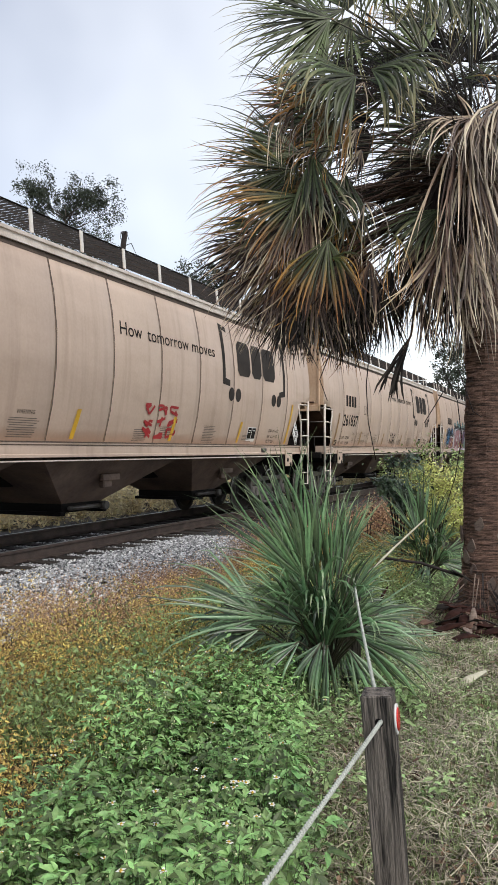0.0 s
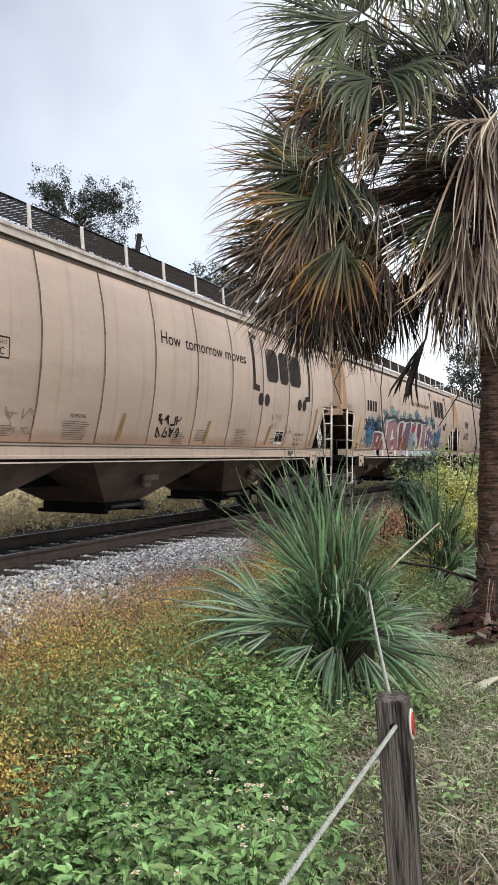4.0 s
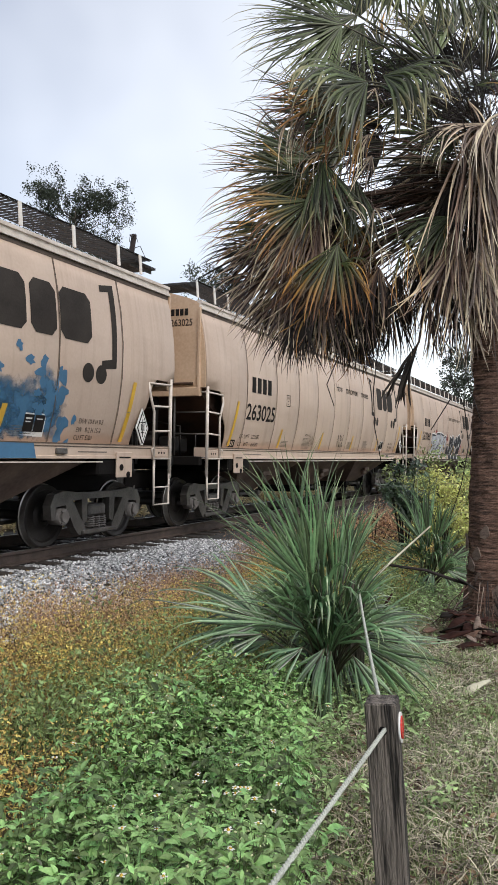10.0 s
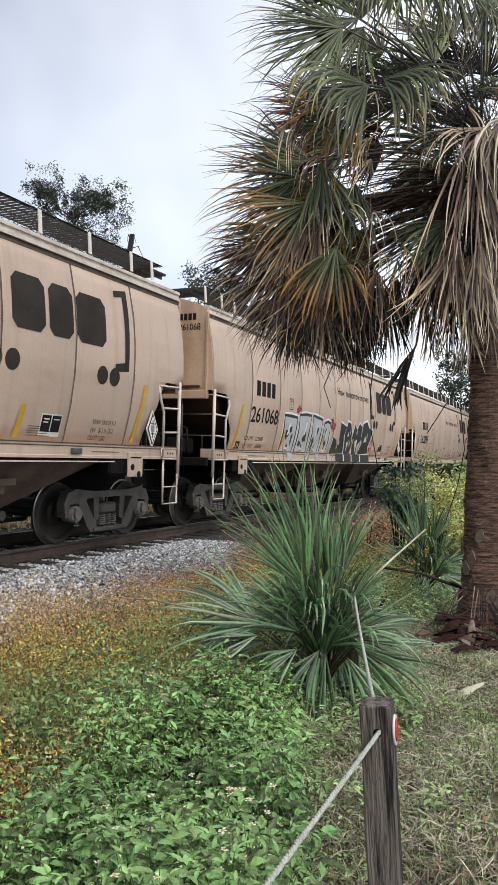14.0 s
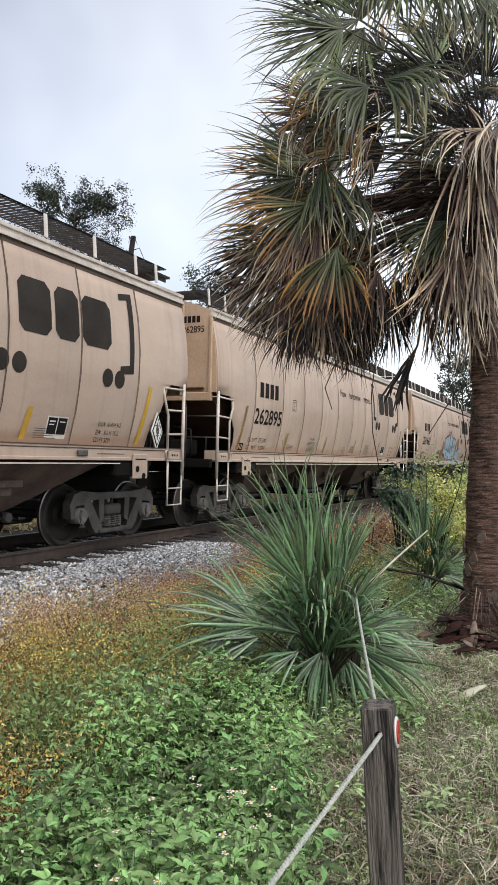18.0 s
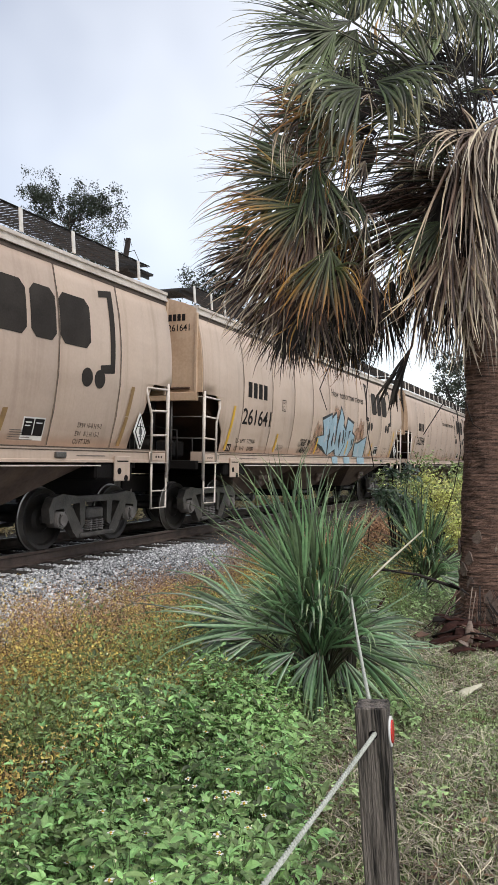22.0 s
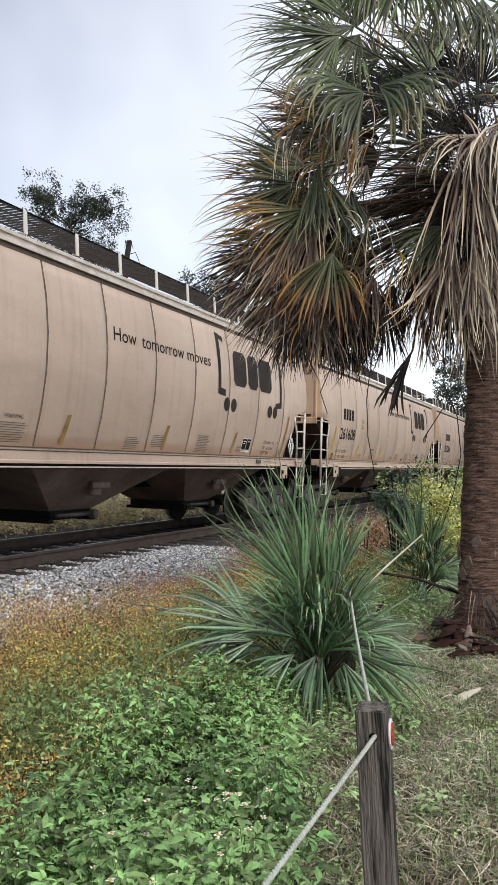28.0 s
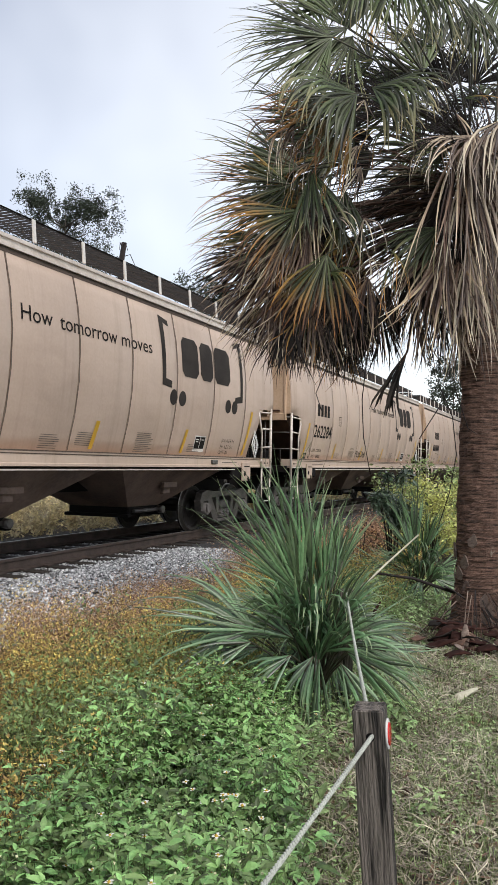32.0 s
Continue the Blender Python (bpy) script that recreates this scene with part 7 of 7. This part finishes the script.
def painted_block(car, y0, y1, z0, z1, fill, accent, rnd, rim="white", line="g_charcoal", shade="g_charcoal", shade_off=(0.05, 0.12), heavy=0.012):
    """One big block of a painted piece: shade behind, rim, dark line, fill, and slashes in a second colour."""
    w, h = y1 - y0, z1 - z0
    j = lambda s: rnd.uniform(-s, s)
    pts = [(y0 + j(.05) * w, z0), (y0 + w * 0.42, z0 + j(.02)), (y0 + w * 0.46, z0 + h * 0.22), (y0 + w * 0.58, z0 + h * 0.20), (y0 + w * 0.62, z0), (y1 + j(.05) * w, z0),
           (y1 + j(.07) * w, z0 + h * 0.45), (y1 + j(.10) * w, z1 + j(.04) * h), (y0 + w * 0.55, z1 + j(.05) * h), (y0 + j(.08) * w, z1 + j(.05) * h), (y0 + w * 0.10, z0 + h * 0.55)]
    if shade:
        part("painted_shade", figure([clip_low([(a + shade_off[0], b + shade_off[1]) for a, b in grow(pts, 0.07)])], 0.0045), shade, car, "dark shade of a sprayed piece")
    part("painted_rim", figure([clip_low(grow(pts, heavy + 0.053))], 0.0060), rim, car, "pale rim of a sprayed piece")
    part("painted_line", figure([clip_low(grow(pts, heavy))], 0.0075), line, car, "dark outline of a sprayed piece")
    body = part("painted_block", figure([clip_low(grow(pts, -0.015), 1.52)], 0.0090), "g_" + fill, car, fill + " block of a sprayed piece")
    for i in range(3):
        a, b = y0 + w * rnd.uniform(0.1, 0.7), z0 + h * rnd.uniform(0.1, 0.7)
        part("accent", figure([blob(a + w * 0.1, b + h * 0.1, w * rnd.uniform(0.06, 0.16), h * rnd.uniform(0.06, 0.18), rnd, 0.4, 14)], 0.0105), "g_" + accent, body)
    a = y0 + w * rnd.uniform(0.35, 0.55)
    part("slash", figure([[(a, z0 + h * 0.45), (a + w * 0.12, z0 + h * 0.50), (a + w * 0.20, z0 + h * 0.82), (a + w * 0.10, z0 + h * 0.80)]], 0.0115), rim, body)
    # the piece runs on over the sill
    bm = bmesh.new()
    for k in range(2):
        q = y0 + w * rnd.uniform(0.0, 0.5)
        bm.faces.new([bm.verts.new((1.604, q + dy, z)) for dy, z in ((0, 1.50), (w * 0.35, 1.50), (w * 0.40, 1.32), (w * 0.06, 1.32))]) if k == 0 else None
    part("sill_paint", bm, "g_" + (fill if rnd.random() < 0.5 else "silver"), body)


def letter(car, pts, fill, rim, out, rnd, label):
    """One hand-drawn block of a piece: rim, dark outline, fill with a few paler clouds of paint."""
    pts = clip_low(pts)
    if rim:
        part("painted_rim", figure([clip_low(grow(pts, out))], 0.0060), rim, car, "rim of a sprayed piece")
    part("painted_line", figure([clip_low(grow(pts, 0.03))], 0.0075), "g_charcoal", car, "dark outline of a sprayed piece")
    body = part("painted_block", figure([clip_low(grow(pts, -0.012), 1.52)], 0.0090), "g_" + fill, car, label)
    cy, cz = sum(p[0] for p in pts) / len(pts), sum(p[1] for p in pts) / len(pts)
    second = {"pink": "g_maroon", "maroon": "g_pink", "green": "g_teal", "sky": "g_silver", "charcoal": "g_grey"}[fill]
    for i in range(3):
        part("paint_cloud", figure([blob(cy + rnd.uniform(-0.14, 0.14), cz + rnd.uniform(-0.2, 0.2), 0.05, 0.07, rnd, 0.3, 12)], 0.0098 + 0.0002 * i), second if second in M else "g_charcoal", body)


def sill_run(car, spans):
    """Paint that runs on over the sill, colour by colour."""
    for y0, y1, mat in spans:
        bm = bmesh.new()
        bm.faces.new([bm.verts.new((1.604, q, z)) for q, z in ((y0, 1.504), (y1, 1.504), (y1 + 0.05, 1.305), (y0 + 0.05, 1.305))])
        part("sill_paint", bm, mat, car, "spray paint running over the sill")


def mist(car, y, z, ry, rz, colour, rnd, n=7):
    for i in range(n):
        k = rnd.uniform(0.35, 0.8)
        yc, zc = y + rnd.uniform(-1, 1) * ry * 0.6, z + rnd.uniform(-1, 1) * rz * 0.55
        rim = clip_low(blob(yc, zc, ry * k * 0.75, rz * k * 0.9, rnd, 0.3))
        bm = bmesh.new()
        thin = bm.verts.layers.float.new("along")
        mid = bm.verts.new((0, yc, max(zc, 1.55)))
        mid[thin] = 1.0
        ring = [bm.verts.new((0, a, b)) for a, b in rim]
        for p, q in zip(ring, ring[1:] + ring[:1]):
            if (p.co - q.co).length > 1e-4:
                bm.faces.new((mid, p, q))
        on_side(bm, 0.003 + 0.0002 * i)
        part("paint_mist", bm, "m_" + colour, car, "sprayed patch of " + colour)


def scrawl(car, y0, y1, z0, z1, mat, rnd, n=9, thick=0.02, name="scrawl", label="unreadable sprayed scrawl"):
    rows = max(1, min(3, int((z1 - z0) / 0.17)))
    high = (z1 - z0) / rows
    wide = (y1 - y0) * rows / n
    quads = []
    for i in range(n):
        row, col = i % rows, i // rows
        spots = [(y0 + wide * (col + a), z1 - high * (row + b)) for a, b in rnd.sample(((0.1, 0.1), (0.5, 0.08), (0.8, 0.15), (0.15, 0.5), (0.55, 0.45), (0.8, 0.5), (0.1, 0.85), (0.45, 0.9), (0.8, 0.85)), 5)]
        for (y, z), (y2, z2) in zip(spots, spots[1:]):
            L = math.hypot(y2 - y, z2 - z) or 1
            nx, nz = -(z2 - z) / L * thick / 2, (y2 - y) / L * thick / 2
            quads.append([(y + nx, z + nz), (y - nx, z - nz), (y2 - nx, z2 - nz), (y2 + nx, z2 + nz)])
    part(name, figure(quads, 0.012), mat, car, label)


def paint_cars():
    rnd = random.Random(17)
    # long many-coloured piece
    c = CARS[1]
    mist(c, 3.0, 2.05, 1.3, 0.55, "blue", rnd, 9)
    mist(c, 12.9, 2.05, 0.75, 0.55, "blue", rnd, 8)
    for y in np.arange(4.2, 11.8, 0.62):
        mist(c, y, 2.66, 0.75, 0.30, rnd.choice(("blue", "teal")), rnd, 3)
    mist(c, 12.6, 1.85, 0.9, 0.5, "blue", rnd, 10)
    for i in range(34):
        y, z = rnd.gauss(13.2, 0.42), rnd.uniform(1.6, 2.55)
        part("paint_dab", figure([clip_low(blob(y, z - 0.35 * (y - 13.2), rnd.uniform(0.03, 0.10), rnd.uniform(0.04, 0.14), rnd, 0.4, 12))], 0.0036 + 0.0001 * i), "g_blue", c, "splash of blue spray paint")
    painted_block(c, 3.0, 3.95, 1.50, 2.02, "maroon", "pink", rnd)
    part("painted_patch", figure([clip_low([(3.84, 1.96), (3.86, 2.32), (4.04, 2.5), (4.3, 2.68), (4.48, 2.7), (4.52, 2.6), (5.16, 2.62), (5.42, 2.7), (6.02, 2.52), (6.08, 2.6), (6.84, 2.64), (6.94, 2.6), (7.86, 2.7), (7.96, 2.64), (8.76, 2.68), (9.64, 2.7), (9.74, 2.62), (10.58, 2.64), (10.84, 1.46), (4.0, 1.4)])], 0.0045), "g_charcoal", c, "dark shade behind a sprayed piece")
    part("painted_patch", figure([clip_low([(3.86, 1.86), (3.94, 1.94), (4.1, 2.36), (4.32, 2.52), (4.4, 2.48), (5.3, 2.56), (5.94, 2.42), (6.02, 2.48), (6.72, 2.54), (6.82, 2.48), (7.88, 2.56), (8.08, 2.52), (8.68, 2.56), (9.54, 2.56), (9.74, 2.52), (10.46, 2.54), (10.96, 1.46), (4.0, 1.4)])], 0.006), "g_pale", c, "pale rim of a sprayed piece")
    letter(c, [(4.0, 1.42), (3.86, 1.82), (4.14, 1.8), (4.52, 1.56), (4.38, 1.42)], "maroon", "", 0, rnd, "maroon block of a sprayed piece")
    letter(c, [(4.2, 2.08), (4.2, 2.36), (4.32, 2.44), (4.36, 2.06)], "maroon", "", 0, rnd, "maroon block of a sprayed piece")
    letter(c, [(4.84, 1.42), (4.92, 1.58), (4.58, 1.92), (4.56, 2.38), (5.12, 2.46), (5.34, 2.5), (5.9, 2.4), (5.8, 2.12), (6.3, 1.62), (6.42, 1.44), (5.9, 1.44), (5.72, 1.7), (5.36, 1.54), (5.56, 1.42)], "pink", "", 0, rnd, "pink block of a sprayed piece")
    part("painted_patch", figure([clip_low([(5.14, 1.82), (5.14, 2.16), (5.26, 2.2), (5.36, 1.96), (5.62, 1.9)])], 0.0115), "white", c, "white slash of a sprayed piece")
    letter(c, [(6.48, 1.44), (6.14, 2.1), (6.14, 2.4), (6.66, 2.46), (6.58, 1.9), (6.92, 2.06), (6.96, 2.2), (7.1, 2.42), (7.8, 2.5), (7.76, 1.66), (7.88, 1.46), (7.16, 1.44), (6.92, 1.6), (6.82, 1.44)], "maroon", "", 0, rnd, "maroon block of a sprayed piece")
    part("painted_patch", figure([clip_low([(7.1, 2.38), (7.76, 2.46), (7.72, 1.8), (7.48, 1.64), (7.2, 2.02)])], 0.0105), "g_violet", c, "violet patch of a sprayed piece")
    letter(c, [(8.1, 1.46), (7.84, 1.66), (8.04, 2.44), (8.66, 2.52), (8.64, 2.34), (8.28, 1.92), (8.74, 1.88), (9.02, 1.68), (9.06, 1.46)], "green", "", 0, rnd, "green block of a sprayed piece")
    part("painted_patch", figure([clip_low([(8.06, 2.38), (8.62, 2.46), (8.56, 2.22), (8.1, 2.12)])], 0.0105), "g_red", c, "red patch of a sprayed piece")
    letter(c, [(8.94, 2.1), (8.94, 2.46), (9.54, 2.54), (9.58, 2.04), (9.66, 1.68), (9.4, 1.54), (9.36, 1.92)], "maroon", "", 0, rnd, "maroon block of a sprayed piece")
    letter(c, [(10.02, 1.46), (9.96, 1.94), (9.9, 2.46), (10.4, 2.48), (10.42, 1.96), (10.86, 1.46), (10.5, 1.46), (10.2, 1.72)], "pink", "", 0, rnd, "pink block of a sprayed piece")
    sill_run(c, ((2.9, 3.15, "g_pale"), (3.15, 3.75, "g_rose"), (3.75, 3.95, "white"), (3.95, 5.25, "g_rose"), (5.25, 5.31, "g_charcoal"), (5.31, 5.62, "white"), (5.62, 6.42, "g_rose"), (6.42, 6.48, "g_charcoal"), (6.48, 7.0, "g_lilac"), (7.0, 7.06, "g_charcoal"), (7.06, 7.35, "white"),
                 (7.35, 8.0, "g_lilac"), (8.0, 8.18, "white"), (8.18, 8.24, "g_charcoal"), (8.24, 9.1, "g_mint"), (9.1, 9.2, "white"), (9.2, 10.9, "g_mint"), (10.9, 11.3, "g_pale"), (11.3, 12.9, "g_blue")))
    for y, z, r in ((10.95, 2.05, 0.30), (11.45, 1.95, 0.30), (11.95, 1.85, 0.28)):
        part("painted_rim", figure([blob(y, z, r + 0.05, r * 1.25 + 0.05, rnd, 0.1)], 0.0068), "white", c, "pale rim of a sprayed piece")
        part("painted_line", figure([blob(y, z, r + 0.01, r * 1.25, rnd, 0.1)], 0.0080), "g_charcoal", c, "dark outline of a sprayed piece")
        part("painted_block", figure([blob(y, z, r - 0.02, r * 1.2 - 0.02, rnd, 0.1)], 0.0095), "g_violet", c, "violet bubble of a sprayed piece")
        part("slash", figure([blob(y, z, 0.07, 0.11, rnd, 0.3, 12)], 0.011), "white", c, "pale slash of a sprayed piece")
    for y, z in ((5.2, 2.6), (7.6, 2.5), (8.9, 1.75), (11.2, 2.4)):
        quads = []
        for k in range(5):
            a, L = 2.2 + k * 0.62 + rnd.uniform(-0.2, 0.2), rnd.uniform(0.22, 0.42)
            quads.append([(y, z + 0.022), (y, z - 0.022), (y + math.cos(a) * L, z + math.sin(a) * L - 0.010), (y + math.cos(a) * L, z + math.sin(a) * L + 0.010)])
        part("crossed_line", figure(quads, 0.0135), "g_charcoal", c, "dark crossed spray lines")
    # silver and charcoal pieces
    c = CARS[3]
    mist(c, 7.6, 2.25, 0.35, 0.3, "red", rnd, 4)
    mist(c, 4.6, 2.45, 0.35, 0.18, "red", rnd, 3)
    for y0, y1, z1 in ((3.78, 4.62, 2.35), (4.78, 5.6, 2.42), (5.8, 6.5, 2.40), (6.68, 7.25, 2.30)):
        painted_block(c, y0, y1, 1.50, z1, "silver", "charcoal", rnd, rim="white", line="g_charcoal", shade=None, heavy=0.06)
    letter(c, [(7.64, 1.5), (7.7, 1.96), (7.98, 1.9), (8.12, 1.72), (8.24, 1.78), (8.2, 2.36), (8.78, 2.28), (8.6, 2.02), (8.86, 1.54)], "charcoal", "white", 0.10, rnd, "charcoal block of a sprayed piece")
    letter(c, [(8.72, 2.06), (8.9, 2.42), (9.18, 2.38), (9.38, 2.1), (9.38, 1.92), (9.58, 1.84), (9.58, 1.52), (8.98, 1.52)], "charcoal", "white", 0.10, rnd, "charcoal block of a sprayed piece")
    letter(c, [(9.48, 1.98), (9.66, 2.4), (9.88, 2.22), (10.1, 2.42), (10.38, 2.34), (10.44, 1.94), (10.14, 1.82), (10.24, 1.52), (9.8, 1.52), (9.62, 1.8)], "charcoal", "white", 0.10, rnd, "charcoal block of a sprayed piece")
    letter(c, [(10.52, 2.44), (10.92, 2.52), (11.22, 2.34), (11.68, 2.28), (11.4, 1.76), (11.58, 1.58), (10.42, 1.52), (10.64, 1.9), (10.5, 2.0)], "charcoal", "white", 0.10, rnd, "charcoal block of a sprayed piece")
    part("painted_patch", figure([clip_low([(8.96, 2.02), (9.0, 2.16), (9.1, 2.04)])], 0.0115), "white", c, "white slash of a sprayed piece")
    part("painted_patch", figure([clip_low([(8.96, 1.86), (9.14, 1.84), (9.12, 1.6)])], 0.0115), "white", c, "white slash of a sprayed piece")
    part("painted_patch", figure([clip_low([(9.8, 1.9), (10.04, 1.98), (10.1, 1.56)])], 0.0115), "white", c, "white slash of a sprayed piece")
    part("painted_patch", figure([clip_low([(10.78, 1.9), (10.9, 2.1), (11.14, 1.94)])], 0.0115), "white", c, "white slash of a sprayed piece")
    sill_run(c, ((7.7, 8.4, "g_charcoal"), (8.4, 8.5, "white"), (8.5, 9.2, "g_charcoal"), (9.2, 9.28, "white"), (9.28, 10.1, "g_charcoal"), (10.1, 10.2, "white"), (10.2, 11.2, "g_charcoal")))
    for i in range(5):
        part("paint_dab", figure([blob(11.62 + rnd.uniform(-0.2, 0.2), 1.8 + rnd.uniform(-0.22, 0.25), 0.10, 0.12, rnd, 0.3, 14)], 0.005 + 0.0004 * i), "g_red", c, "red sprayed dab")
    scrawl(c, 11.45, 11.8, 1.72, 1.92, "white", rnd, 3, 0.03)
    # light blue piece with brown cloud
    c = CARS[5]
    mist(c, 6.75, 1.95, 0.6, 0.5, "clay", rnd, 10)
    mist(c, 8.2, 2.60, 0.6, 0.28, "clay", rnd, 8)
    mist(c, 10.7, 2.3, 0.6, 0.4, "clay", rnd, 8)
    mist(c, 11.4, 1.8, 0.4, 0.25, "clay", rnd, 4)
    letter(c, [(7.04, 2.46), (7.82, 2.64), (7.84, 2.2), (7.66, 1.92), (7.86, 1.54), (7.32, 1.74), (6.88, 1.82), (6.78, 2.0), (7.3, 2.06)], "sky", "g_charcoal", 0.08, rnd, "light blue block of a sprayed piece")
    letter(c, [(7.84, 2.54), (8.2, 2.7), (8.3, 2.52), (8.24, 1.94), (8.56, 1.72), (7.92, 1.5), (7.76, 1.92)], "sky", "g_charcoal", 0.06, rnd, "light blue block of a sprayed piece")
    letter(c, [(8.38, 2.36), (8.68, 2.88), (9.0, 2.54), (8.94, 2.4), (9.22, 2.26), (9.28, 1.82), (9.06, 1.5), (8.68, 1.52), (8.42, 1.78)], "sky", "g_charcoal", 0.08, rnd, "light blue block of a sprayed piece")
    letter(c, [(9.26, 2.3), (9.36, 2.6), (10.0, 2.48), (9.88, 2.22), (10.2, 2.14), (10.14, 1.8), (9.88, 1.52), (9.12, 1.5), (9.32, 1.82)], "sky", "g_charcoal", 0.08, rnd, "light blue block of a sprayed piece")
    letter(c, [(10.5, 1.5), (10.38, 1.92), (10.7, 1.92), (11.56, 2.14), (11.62, 1.5)], "sky", "g_charcoal", 0.08, rnd, "light blue block of a sprayed piece")
    part("painted_patch", figure([clip_low([(7.64, 2.02), (7.68, 2.28), (7.8, 2.02), (7.74, 1.9)])], 0.0115), "g_charcoal", c, "dark inner line of a sprayed piece")
    part("painted_patch", figure([clip_low([(8.02, 1.88), (8.06, 2.16), (8.12, 2.16), (8.16, 1.76)])], 0.0115), "g_charcoal", c, "dark inner line of a sprayed piece")
    part("painted_patch", figure([clip_low([(8.64, 1.96), (8.68, 2.2), (8.76, 2.18), (8.86, 1.68)])], 0.0115), "g_charcoal", c, "dark inner line of a sprayed piece")
    part("painted_patch", figure([clip_low([(9.1, 1.8), (8.96, 2.28), (9.06, 2.26), (9.16, 1.92)])], 0.0115), "g_charcoal", c, "dark inner line of a sprayed piece")
    part("painted_patch", figure([clip_low([(9.58, 2.0), (9.54, 2.26), (9.78, 2.28), (9.66, 2.18)])], 0.0115), "g_charcoal", c, "dark inner line of a sprayed piece")
    part("painted_patch", figure([clip_low([(9.98, 1.84), (9.96, 2.02), (10.06, 2.04), (10.08, 1.88)])], 0.0115), "g_charcoal", c, "dark inner line of a sprayed piece")
    sill_run(c, ((7.9, 8.4, "g_sky"), (9.0, 9.6, "g_sky"), (10.4, 11.2, "g_sky")))
    scrawl(c, 5.62, 6.25, 1.53, 1.92, "black", rnd, 9, 0.028)
    # scrawls
    scrawl(CARS[-1], 8.55, 9.75, 1.58, 2.15, "g_red", rnd, 9, 0.045, label="red sprayed scrawl")
    scrawl(CARS[0], 7.8, 8.6, 1.62, 2.02, "black", rnd, 8, 0.03)
    scrawl(CARS[0], 2.95, 4.9, 1.60, 1.95, "g_smoke", rnd, 12, 0.02, label="faint grey scrawl")
    scrawl(CARS[2], 8.15, 8.75, 1.62, 1.98, "black", rnd, 6, 0.016)
    scrawl(CARS[2], 5.9, 6.35, 1.60, 1.9, "g_smoke", rnd, 5, 0.016)
    scrawl(CARS[0], 13.2, 13.6, 1.60, 2.0, "g_smoke", rnd, 5, 0.016)
    scrawl(CARS[0], 12.4, 12.9, 1.9, 2.25, "g_smoke", rnd, 5, 0.016)
    scrawl(CARS[6], 3.2, 4.0, 1.62, 1.95, "g_smoke", rnd, 7, 0.016)
    scrawl(CARS[8], 6.2, 7.4, 1.62, 1.85, "black", rnd, 8, 0.03)


paint_cars()


def motions():
    """The train runs past; its wheels turn with it."""
    def along(t):
        ts, ss = [r[0] for r in TRAIN], [r[1] for r in TRAIN]
        return float(np.interp(t, ts, ss))
    for k, car in CARS.items():
        walk(car, [(t, pose(TRACK_X, s + CAR * k, RAIL_Z)) for t, s in TRAIN])
        for ob in car.children_recursive:
            if ob.name.split(".")[0] == "wheelset":
                home = ob.location.copy()
                rows, t = [], 0.0
                while t < 32.0001:
                    turn = math.degrees((along(0) - along(t)) / 0.457)
                    rows.append((t, pose(*home, turn % 360)))
                    t += 0.1334
                walk(ob, rows)


motions()
